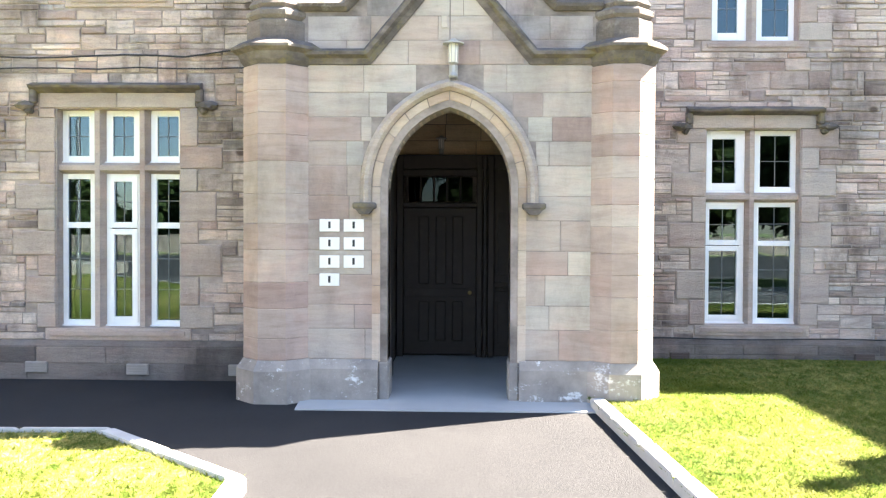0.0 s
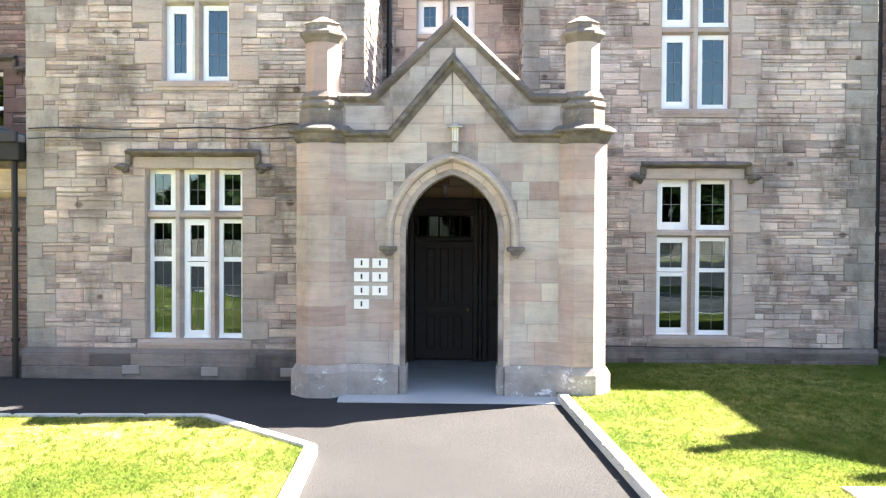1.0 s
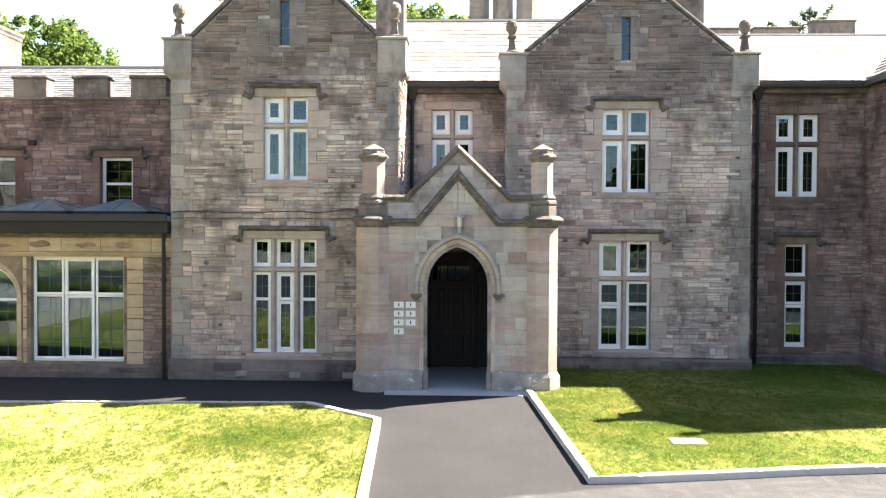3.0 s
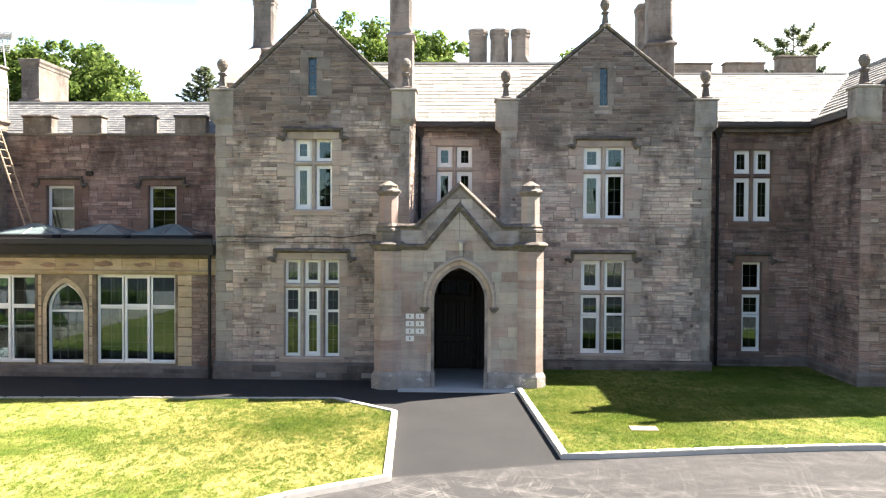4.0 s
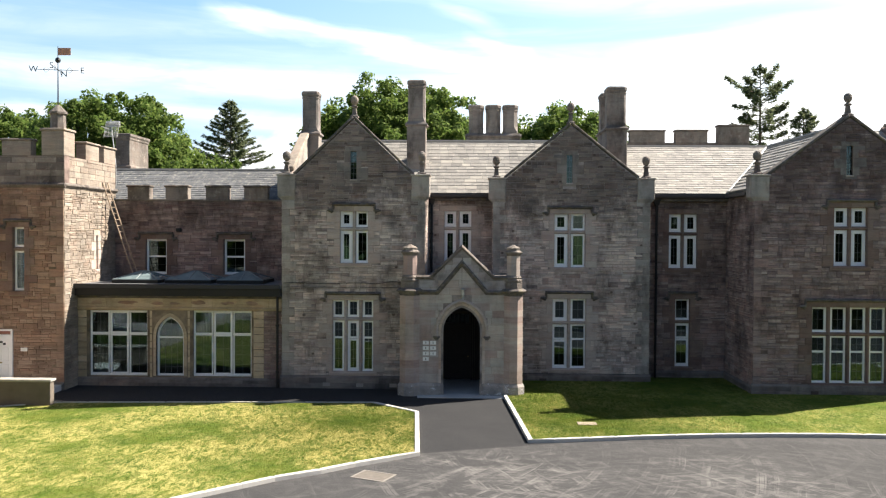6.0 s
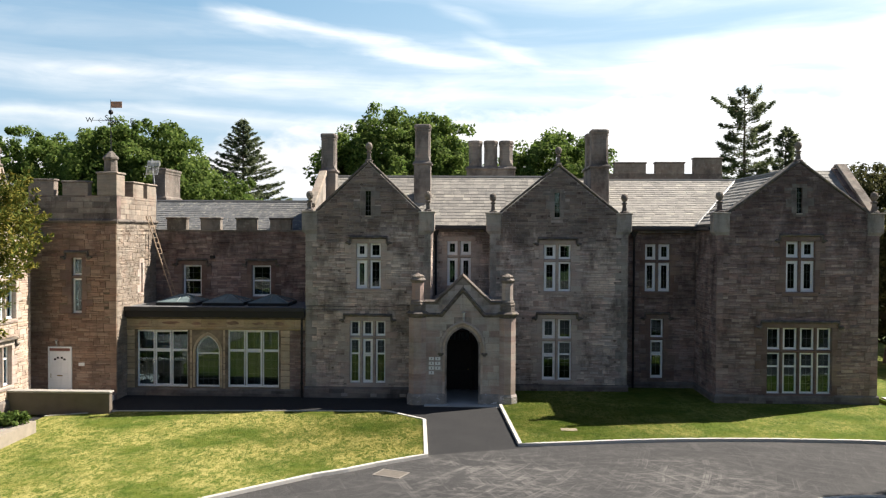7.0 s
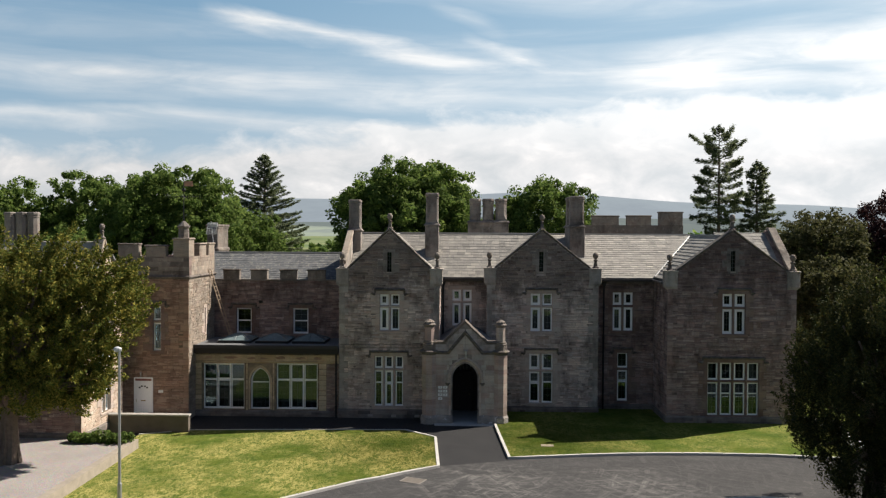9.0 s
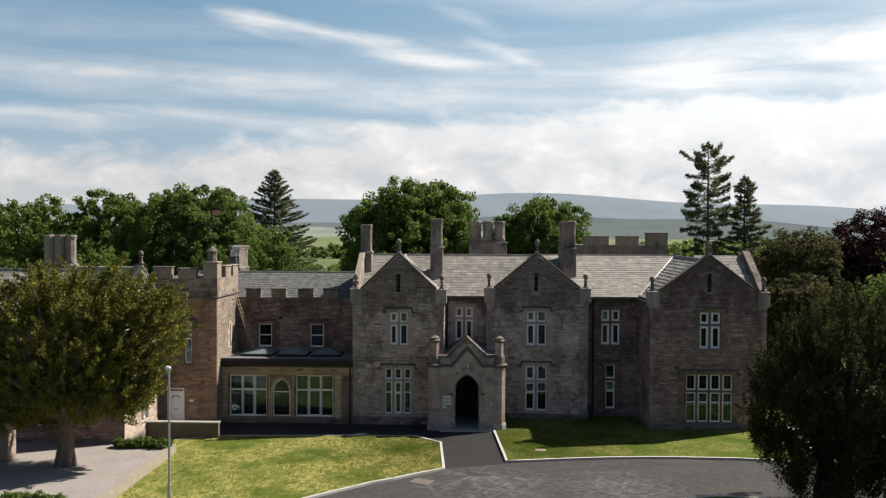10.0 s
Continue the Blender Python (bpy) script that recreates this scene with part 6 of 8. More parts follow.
for u0, u1, z in ((-19.26, -18.13, 9.66), (-17.75, -16.63, 9.58)):
    merlon(tower, ft, u0, u1, 8.93, z)
for u0, u1 in ((11.45, 12.65), (13.13, 14.26)):
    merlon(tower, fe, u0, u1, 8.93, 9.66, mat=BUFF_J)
bm = bmesh.new()
box(bm, -16.21, -15.34, YT - 0.02, YT + 0.85, 8.93, 9.86, 0.015)
box(bm, -16.26, -15.29, YT - 0.08, YT + 0.9, 9.86, 9.97, 0.03)
pin = part("corner_turret", bm, BUFF_J, tower, "solid corner turret of the parapet")
part("pinnacle", rings(bmesh.new(), [ngon(-15.78, YT + 0.42, r, z) for r, z in ((0.27, 9.96), (0.25, 10.5), (0.31, 10.55), (0.31, 10.62), (0.22, 10.72), (0.1, 10.86), (0.04, 10.9))]), DARKSTONE_J, pin)
bm = bmesh.new()
downpipe(tower, -19.2, YT - 0.08, 0, 7.5, False)

# white door of the tower
wd = thing("white_door", "white panelled front door with a small fan of lights, closed", "door", (-17.86, YT - 0.055, 0.26))
ring(bm2 := bmesh.new(), lambda u, v, w: (u, w - 0.03, v), -0.52, 0.52, 0.0, 2.06, 0.07, 0, 0.08)
part("frame", bm2, WHITE, wd)
part("leaf", box(bmesh.new(), -0.45, 0.45, -0.012, 0.03, 0.03, 1.86, 0.004), WHITE, wd)
part("transom_panel", box(bmesh.new(), -0.45, 0.45, -0.02, 0.03, 1.88, 2.0, 0.004), plain("red_transom", (0.30, 0.13, 0.10), 0.6), wd)
for u0, u1, v0, v1 in ((-0.36, -0.05, 0.15, 0.72), (0.05, 0.36, 0.15, 0.72), (-0.36, -0.05, 0.85, 1.38), (0.05, 0.36, 0.85, 1.38)):
    bm = bmesh.new()
    ring(bm, lambda u, v, w: (u, w, v), u0, u1, v0, v1, 0.03, -0.022, -0.008, 0.004)
    part("panel", bm, WHITE, wd)
for k in range(4):
    a = radians(160 - 47 * k)
    part("fan_light", box(bmesh.new(), 0.22 * math.cos(a) - 0.05, 0.22 * math.cos(a) + 0.05, -0.018, -0.008, 1.45 + 0.12 * math.sin(a) - 0.03, 1.45 + 0.12 * math.sin(a) + 0.05, 0.004), BLACK, wd)
part("letter_plate", box(bmesh.new(), -0.12, 0.12, -0.02, -0.01, 0.76, 0.81, 0.004), BRASS, wd)
part("handle", tube(bmesh.new(), [(-0.38, -0.05, 0.7), (-0.38, -0.05, 0.88)], 0.012, 6), BRASS, wd)
nb = thing("door_sign", "tiny white sign on the tower wall", "plaque", (-16.9, YT - 0.045, 1.55))
part("plate", box(bmesh.new(), -0.13, 0.13, -0.02, 0.0, -0.07, 0.07, 0.004), PLAQUE, nb)
lantern(-18.0, YT - 0.1, 2.36, 0.6, "door_lantern", "small lantern above the white door")
# landing with its low wall
landing = thing("entrance_landing", "raised landing behind a low rendered wall with a pale coping", "landing", (-16.5, 8, 0))
part("platform", box(bmesh.new(), -2.7, 1.05, -1.2, 1.55, 0.0, 0.22, 0.01), CONCRETE, landing)
RENDER = plain("grey_render", (0.15, 0.125, 0.10), 0.9, vary=0.4, scale=2, bump=0.3)
part("low_wall", box(bmesh.new(), -2.1, 2.15, -1.5, -1.22, 0.0, 0.88, 0.012), RENDER, landing)
part("coping", box(bmesh.new(), -2.13, 2.2, -1.56, -1.16, 0.88, 0.97, 0.02), plain("weathered_coping", (0.33, 0.31, 0.28), 0.9, vary=0.4, scale=3, bump=0.3), landing)

# single-storey extension
ext = thing("garden_room", "single-storey golden sandstone extension with tall white windows", "house", (0, 0, 0))
fc = facing_front(YC)
AW = pointed(-11.70, 0.55, 1.95, 0.78, 10)
arch_hole = [(-12.25, 0.39)] + [(-11.15, 0.39)] + list(reversed(AW))
bm = bmesh.new()
sheet(bm, rect(-15.36, -7.28, 0, 3.5), [rect(-14.92, -12.60, 0.38, 2.96), arch_hole, rect(-10.80, -8.48, 0.38, 2.98)], fc, 0.4)
ew = part("wall", bm, MORTAR_GOLD, ext, "golden sandstone wall")
clear = [(-15.0, -12.5, 0.3, 3.0), (-12.4, -11.0, 0.3, 2.9), (-10.9, -8.4, 0.3, 3.0), (-7.98, -7.2, 0.3, 2.98)]
st = courses(rng, rect(-15.36, -7.28, 0.32, 2.98), clear, 0.32, 2.98, (0.26, 0.36), (0.35, 0.8), 0.01, 0)
lay(st, fc, rng, (GOLD, GOLD_J), ew, near=lambda x, z: True, proud=(0.006, 0.012))
rough = courses(rng, rect(-7.98, -7.28, 0.34, 2.98), [], 0.34, 2.98, (0.06, 0.15), (0.14, 0.4), 0.012, 0.2)
lay(rough, fc, rng, (REDSTONE, REDSTONE_J), ew, proud=(0.012, 0.04))
st = courses(rng, rect(-15.36, -7.28, 3.10, 3.46), [], 3.10, 3.46, (0.35, 0.36), (0.7, 1.3), 0.01, 0)
lay(st, fc, rng, (GOLD, GOLD_J), ew, "frieze_panel", near=lambda x, z: True, proud=(0.01, 0.03))
for u0, u1, za, zb in ((-14.9, -14.35, 3.17, 3.37), (-13.9, -12.95, 3.20, 3.36), (-12.45, -11.95, 3.16, 3.34), (-11.75, -11.3, 3.2, 3.3), (-10.9, -10.2, 3.19, 3.38), (-9.75, -9.1, 3.2, 3.34), (-8.75, -8.2, 3.18, 3.36)):
    bm = bmesh.new()
    boss(bm, fc, (u0 + u1) / 2, (za + zb) / 2, 0.0, ((u1 - u0) / 2, (zb - za) / 2, 0.05), u0)
    part("frieze_boss", bm, BROWN, ew)
for a, b, m in ((2.98, 3.09, GOLD_J), (3.46, 3.56, MOSSY)):
    bm = bmesh.new()
    prof = [(0.0, a), (-0.03, a), (-0.09, b - 0.03), (-0.09, b), (0.0, b)]
    solid(bm, [fc(-15.36, q, p) for p, q in prof], [fc(-7.28, q, p) for p, q in prof])
    bmesh.ops.recalc_face_normals(bm, faces=bm.faces[:])
    part("string_course", bm, m, ext)
plinth_course(ew, fc, -15.35, -7.3, 0, 0.34, rng, False)
for u0, u1, v1 in ((-14.92, -12.60, 2.96), (-10.80, -8.48, 2.98)):
    bm = bmesh.new()
    ring(bm, fc, u0, u1, 0.38, v1, 0.05, 0.13, 0.21)
    win = part("window", bm, WHITE, ext, "tall white-framed window of three columns under a transom")
    w = (u1 - u0) / 3
    for i in range(3):
        a, b = u0 + i * w, u0 + (i + 1) * w
        for c, d, st_ in ((0.44, 2.02, "slim" if i == 1 else "thin"), (2.04, v1 - 0.05, "slim" if i == 1 else "thin")):
            light(win, fc, a + 0.02, b - 0.02, c, d, st_, 0.14)
bm = bmesh.new()
outer = [(-12.25, 0.39), (-11.15, 0.39)] + list(reversed(AW))
inner = [(-12.17, 0.47), (-11.23, 0.47)] + list(reversed(pointed(-11.70, 0.47, 1.95, 0.69, 10)))
sheet(bm, outer, [inner], lambda u, v, w: fc(u, v, 0.13 + w), 0.08)
aw = part("arched_window", bm, WHITE, ext, "pointed white window with leaded glass")
part("pane", sheet(bmesh.new(), inner, [], lambda u, v, w: fc(u, v, 0.16 + w), 0.008), GLASS, aw).visible_shadow = False
bm = bmesh.new()
pbox(bm, fc, -12.18, -11.22, 1.87, 1.93, 0.135, 0.2)
part("transom", bm, WHITE, aw)
bm = bmesh.new()
for i in range(1, 4):
    u = -12.17 + 0.235 * i
    pbox(bm, fc, u - 0.006, u + 0.006, 0.47, 2.3 if i != 2 else 2.6, 0.148, 0.158)
for i in range(1, 7):
    z = 0.47 + i * 0.28
    pbox(bm, fc, -12.16, -11.24, z - 0.006, z + 0.006, 0.147, 0.157)
part("leading", bm, LEAD_BAR, aw)
bm = bmesh.new()
sheet(bm, [(-12.36, 0.39), (-12.25, 0.39)] + AW + [(-11.15, 0.39), (-11.04, 0.39)] + list(reversed(pointed(-11.70, 0.66, 1.95, 0.92, 10))), [], lambda u, v, w: fc(u, v, -0.02 + w), 0.2)
part("arch_surround", bm, GOLD_J, aw)
part("fascia", box(bmesh.new(), -15.35, -7.28, YC - 0.32, YC - 0.02, 3.56, 3.86, 0.01), BLACK, ext, "black fascia and gutter")
part("roof", box(bmesh.new(), -15.36, -7.28, YC - 0.36, YB - 0.01, 3.86, 3.98, 0.02), LEAD_ROOF, ext, "flat grey roof")
part("roof_edge", box(bmesh.new(), -15.36, -7.28, YC - 0.40, YC - 0.30, 3.84, 4.03, 0.02), plain("roof_edge_trim", (0.03, 0.03, 0.034), 0.5, vary=0.2), ext)
part("floor_slab", box(bmesh.new(), -15.3, -7.3, YC + 0.4, YB, 0.0, 0.3), plain("room_floor", (0.33, 0.25, 0.17), 0.6), ext)
part("rear_wall", box(bmesh.new(), -15.3, -7.3, YB - 0.2, YB - 0.05, 0.3, 3.85), plain("cream_room_paint", (0.62, 0.58, 0.50), 0.9, vary=0.1), ext)
for u in (-14.72, -13.7, -10.55, -9.62):
    bm = bmesh.new()
    vs = [[(u + 0.42 * i / 10 - 0.1, YC + 0.5 + 0.03 * math.sin(i * 2.2), z) for i in range(11)] for z in (0.4, 2.9)]
    lo, hi = [[bm.verts.new(p) for p in q] for q in vs]
    for i in range(10):
        bm.faces.new((lo[i], lo[i + 1], hi[i + 1], hi[i]))
    cu = thing("curtain", "pale gathered curtain beside a tall window", "curtain", (u, YC + 0.5, 0.4), group="garden room curtains")
    bm.transform(Matrix.Translation((-u, -YC - 0.5, -0.4)))
    part("fabric", bm, CURTAIN, cu)
for u in (12.95, 15.2):
    bm = bmesh.new()
    lo, hi = [[bm.verts.new((0.4 * i / 10, 0.03 * math.sin(i * 2.2), z)) for i in range(11)] for z in (0.0, 2.75)]
    for i in range(10):
        bm.faces.new((lo[i], lo[i + 1], hi[i + 1], hi[i]))
    part("fabric", bm, CURTAIN, thing("curtain", "pale gathered curtain behind a mullioned window", "curtain", (u, YW + 0.6, 0.5)))
# roof lanterns
LANTERN_BARS = plain("lantern_bars", (0.13, 0.16, 0.165), 0.5)
# opaque panes; the sky's reflection is painted on as a pale blue-grey
SKY_GLASS = plain("roof_glass_sky_sheen", (0.16, 0.21, 0.22), 0.12, vary=0.6, scale=2.5)
for x in (-13.4, -11.25, -9.15):
    sk = thing("roof_lantern", "pyramid glass roof lantern on a dark kerb", "skylight", (x, 12.4, 3.98), group="roof lanterns")
    part("kerb", box(bmesh.new(), -0.95, 0.95, -0.95, 0.95, 0.0, 0.14, 0.02), BLACK, sk)
    apex = [(-0.12, 0, 0.46), (0.12, 0, 0.46)]
    c = [(-0.92, -0.92, 0.145), (0.92, -0.92, 0.145), (0.92, 0.92, 0.145), (-0.92, 0.92, 0.145)]
    for f in ((c[0], c[1], apex[1], apex[0]), (c[2], c[3], apex[0], apex[1]), (c[1], c[2], apex[1]), (c[3], c[0], apex[0])):
        bm = bmesh.new()
        bm.faces.new([bm.verts.new(p) for p in f])
        part("pane", bm, SKY_GLASS, sk)
    for a, b in ((c[0], apex[0]), (c[1], apex[1]), (c[2], apex[1]), (c[3], apex[0]), (apex[0], apex[1]), ((0, -0.92, 0.145), (0, 0, 0.46)), (c[0], c[1]), (c[1], c[2]), (c[2], c[3]), (c[3], c[0])):
        part("bar", tube(bmesh.new(), [a, b], 0.025, 5), LANTERN_BARS, sk)

# ladder up to the battlements
lad = thing("roof_ladder", "long weathered wooden ladder leaning from the flat roof to the parapet", "ladder", (-14.09, 13.45, 3.98))
foot, top = Vector((0, 0, 0)), Vector((-1.24, -0.32, 4.13))
side = Vector((0.02, 0.19, 0.0))
for s in (-1, 1):
    part("rail", tube(bmesh.new(), [foot + side * s, top + side * s], 0.03, 6), TIMBER, lad)
for i in range(1, 16):
    p = foot + (top - foot) * (i / 16)
    part("rung", tube(bmesh.new(), [p - side, p + side], 0.016, 5), TIMBER, lad)

# small lamp on the range wall
wl = thing("wall_light", "small black flood light fixed to the range wall", "wall lamp", (-12.5, YB, 6.1))
part("arm", tube(bmesh.new(), [(0, 0, 0), (0, -0.12, 0.03)], 0.02, 6), BLACK, wl)
part("head", box(bmesh.new(), -0.12, 0.1, -0.24, -0.1, -0.05, 0.11, 0.02), BLACK, wl)

# weather vane
vane = thing("weather_vane", "iron weather vane with scrolled arms and a small flag", "weather vane", (-15.78, YT + 0.42, 10.88))
part("rod", tube(bmesh.new(), [(0, 0, 0), (0, 0, 2.28)], [0.03, 0.012], 6), BLACK, vane)
for ang, n in ((12, "E"), (192, "W"), (102, "N"), (282, "S")):
    d = Vector((math.cos(radians(ang)), math.sin(radians(ang)), 0))
    part("arm", tube(bmesh.new(), [(0, 0, 1.36), tuple(d * 0.75 + Vector((0, 0, 1.36)))], 0.012, 5), BLACK, vane)
    fnt = bpy.data.curves.new("letter_outline", "FONT")
    fnt.body, fnt.size, fnt.extrude, fnt.align_x, fnt.align_y = n, 0.32, 0.008, "CENTER", "CENTER"
    tmp = new("letter_source", fnt)
    bpy.context.view_layer.update()
    me = bpy.data.meshes.new_from_object(tmp.evaluated_get(bpy.context.evaluated_depsgraph_get()))
    bpy.data.objects.remove(tmp)
    me.materials.clear()
    me.materials.append(BLACK)
    ob = part("letter", me, None, vane)
    ob.matrix_local = Matrix.Translation(d * 0.88 + Vector((0, 0, 1.36))) @ Matrix.Rotation(radians(12), 4, "Z") @ Matrix.Rotation(radians(90), 4, "X")
    o = d * 0.42 + Vector((0, 0, 1.36))
    part("scroll", tube(bmesh.new(), [tuple(o + d * 0.11 * math.cos(t) + Vector((0, 0, 0.11 * math.sin(t)))) for t in np.linspace(0, 2 * math.pi, 5)], 0.008, 4), BLACK, vane)
part("flag", box(bmesh.new(), 0.01, 0.5, -0.006, 0.006, 1.92, 2.2, 0.002), FLAG, vane)
part("ball", lathe(bmesh.new(), 0, 0, [(0.02, 1.62), (0.08, 1.66), (0.1, 1.73), (0.08, 1.8), (0.02, 1.84)], 10), BLACK, vane)

# aerial
AERIAL_WHITE = plain("aerial_white", (0.6, 0.6, 0.58), 0.5)
aer = thing("tv_aerial", "white grid television aerial on a steel pole", "aerial", (-15.5, 14.33, 8.93))
part("pole", tube(bmesh.new(), [(0.12, 0, -0.9), (0.12, 0, 0), (-0.1, 0, 2.0)], 0.022, 6), STEEL, aer)
for i in range(11):
    z = 1.25 + 0.06 * i
    part("grid_wire", tube(bmesh.new(), [(-0.42 + 0.012 * i, -0.04, z - 0.02), (-0.08, -0.1, z), (0.2 + 0.012 * i, -0.04, z - 0.02)], 0.012, 4), AERIAL_WHITE, aer)
for x in (-0.36, -0.2, -0.06, 0.1, 0.22):
    part("grid_wire", tube(bmesh.new(), [(x, -0.08, 1.24), (x + 0.1, -0.08, 1.88)], 0.01, 4), AERIAL_WHITE, aer)
part("reflector", box(bmesh.new(), -0.3, 0.32, -0.03, 0.0, 1.66, 1.92, 0.01), AERIAL_WHITE, aer)
part("boom", tube(bmesh.new(), [(-0.05, -0.1, 1.55), (-0.2, -0.7, 1.6)], 0.015, 5), STEEL, aer)

# ======== house across the yard ========
side_h = thing("side_house", "two-storey sandstone house wing with a gabled dormer", "house", (0, 0, 0))
fx = facing_east(-18.5)
out = [(3.5, 0), (8.3, 0), (8.3, 7.15), (7.4, 7.35), (6.1, 9.9), (4.8, 7.35), (3.5, 7.15)]
# pale stone on the lit east wall, dark on the front: sun and shade by colour
plain_wall(fx, out, [(5.75, 6.83, 1.15, 2.75, 2, None, (("split",),), "white casement window in the side house", 0.2), (5.15, 7.17, 3.8, 6.15, 3, 5.4, (("fixed",), ("fixed",)), "three-light white window in the side house", 0)],
           (ARCHSTONE, ARCHSTONE_J), MORTAR_GOLD, "east wall of the side house, toned pale as sunlit", corner=((3.5, 1, 0.6, 7.0),), plinth_top=0.6, house=side_h)
coping(side_h, fx, (4.8, 7.25), (6.1, 9.86), 0.12, 0.06, 0.4, BUFF_J)
coping(side_h, fx, (7.4, 7.25), (6.1, 9.86), 0.12, 0.06, 0.4, BUFF_J)
ball_finial(side_h, -18.6, 6.1, 9.95, 0.9)
plain_wall(facing_front(3.5), rect(-34, -18.52, 0, 7.15), [(-23.3, -21.9, 1.3, 3.0, 2, None, (("split",),), "two-light window in shade", 0.2), (-23.3, -21.9, 4.4, 5.9, 2, None, (("split",),), "two-light window in shade", 0)],
           (REDSTONE, REDSTONE_J), MORTAR_RED, "front wall of the side house, toned dark as shaded", plinth_top=0.7, house=side_h)
for o, d in (((-34, 3.25, 7.05), (0, 3.2, 2.6)), ((-34, 9.5, 7.05), (0, -3.2, 2.6))):
    pl = roof_plane(o, (1, 0, 0), d)
    r = part("roof", sheet(bmesh.new(), rect(0, 15.6, 0, 4.12), [], pl, 0.1), TILE_J, side_h, "slate roof of the side house")
    slated(r, pl, rect(0, 15.6, 0, 4.12), rng, (SLATE, SLATE_J))
for s in (-1, 1):
    upv = Vector((0, 1.3 * s, 2.5))
    pl = roof_plane((-22.2, 6.1 - 1.3 * s, 7.3), (1, 0, 0), upv)
    part("roof", sheet(bmesh.new(), rect(0, 3.6, 0, upv.length), [], pl, 0.08), SLATE_J, side_h, "dormer roof")
bm = bmesh.new()
box(bm, -34, -33.6, 3.9, 9.1, 0, 7.1)
box(bm, -34, -19.4, 9.1, 9.5, 0, 7.1)
part("rear_wall", bm, MORTAR_RED, side_h)
chimney(side_h, -28.6, 17.0, 7.0, 11.5, 2.0, 1.0, shafts=3, gap=0.75)
part("rear_wall", box(bmesh.new(), -31, -26, 16, 18, 0, 7.2), MORTAR_RED, side_h)
# pale block by the yard, added in place of a sunlit strip of wall
wall_stub = thing("lit_wall_stub", "pale stone block standing in for a sunlit strip of wall", "pier", (-23.2, 0.2, 0.5))
part("pier", box(bmesh.new(), -0.45, 0.45, -0.4, 0.4, 0, 2.6, 0.03), BUFF_J, wall_stub)

# ---- lamp column ----
lamp = thing("lamp_column", "slim grey steel lamp column with a small white head", "street lamp", (-12.82, -5.55, 0))
part("pole", rings(bmesh.new(), [ngon(0, 0, r, z, 10) for r, z in ((0.075, -0.05), (0.075, 1.1), (0.05, 1.16), (0.042, 5.95))]), STEEL, lamp)
part("head", rings(bmesh.new(), [ngon(-0.06, 0, r, z, 10, sx=1.5) for r, z in ((0.045, 5.93), (0.085, 5.98), (0.095, 6.05), (0.07, 6.1), (0.02, 6.13))]), plain("lamp_head", (0.62, 0.63, 0.63), 0.4), lamp)
part("access_door", box(bmesh.new(), -0.03, 0.03, -0.08, -0.07, 0.45, 0.9, 0.004), STEEL, lamp)

# ======== trees ========
def leaf_cloud(clumps, leaf, per, seed, flat=0.5, droop=0.0, shape=(1, 1, 0.8)):
    """Diamond leaves scattered in clumps: centres and radii in, vertices and faces out."""
    r = np.random.RandomState(seed)
    c = np.repeat(np.array([[a, b, d] for a, b, d, _ in clumps]), per, 0)
    rad = np.repeat(np.array([q for *_, q in clumps]), per)
    n = len(c)
    d = r.normal(size=(n, 3))
    d /= np.linalg.norm(d, axis=1)[:, None]
    p = c + d * (rad * r.uniform(0.35, 1.0, n) ** 0.7)[:, None] * np.array(shape)
    nrm = d + r.normal(size=(n, 3)) * 0.7 + np.array([0, 0, flat])
    nrm /= np.linalg.norm(nrm, axis=1)[:, None]
    a = np.cross(nrm, r.normal(size=(n, 3)))
    a[:, 2] -= droop
    a /= np.linalg.norm(a, axis=1)[:, None]
    b = np.cross(nrm, a)
    s = leaf * r.uniform(0.6, 1.35, n)[:, None]
    v = np.stack([p - a * s, p + b * s * 0.55, p + a * s, p - b * s * 0.55], 1).reshape(-1, 3)
    f = np.arange(4 * n).reshape(-1, 4)
    return v, f


def crown_mesh(name, v, f, mat):
    me = bpy.data.meshes.new(name)
    me.from_pydata(v.tolist(), [], f.tolist())
    me.materials.append(mat)
    me.update()
    return me


def blob_clumps(blobs, count, size, seed, shell=0.72):
    """Clump centres on lumpy ellipsoids (cx, cy, cz, rx, ry, rz)."""
    r = np.random.RandomState(seed)
    vol = np.array([b[3] * b[4] * b[5] for b in blobs]) ** (2 / 3)
    out = []
    for i in r.choice(len(blobs), count, p=vol / vol.sum()):
        cx, cy, cz, rx, ry, rz = blobs[i]
        d = r.normal(size=3)
        d /= np.linalg.norm(d)
        k = r.uniform(shell, 1.02)
        out.append((cx + d[0] * rx * k, cy + d[1] * ry * k, cz + d[2] * rz * k, size * r.uniform(0.6, 1.3)))
    return out


def limbs(base, fork, tips, r0):
    bm = bmesh.new()
    tube(bm, [base, tuple((Vector(base) + Vector(fork)) / 2 + Vector((0.1, 0.05, 0))), fork], [r0 * 1.25, r0, r0 * 0.8], 8)
    for t in tips:
        m = (Vector(fork) * 0.45 + Vector(t) * 0.55) + Vector((0, 0, 0.4))
        tube(bm, [fork, tuple(m), t], [r0 * 0.5, r0 * 0.3, r0 * 0.08], 6)
    return bm


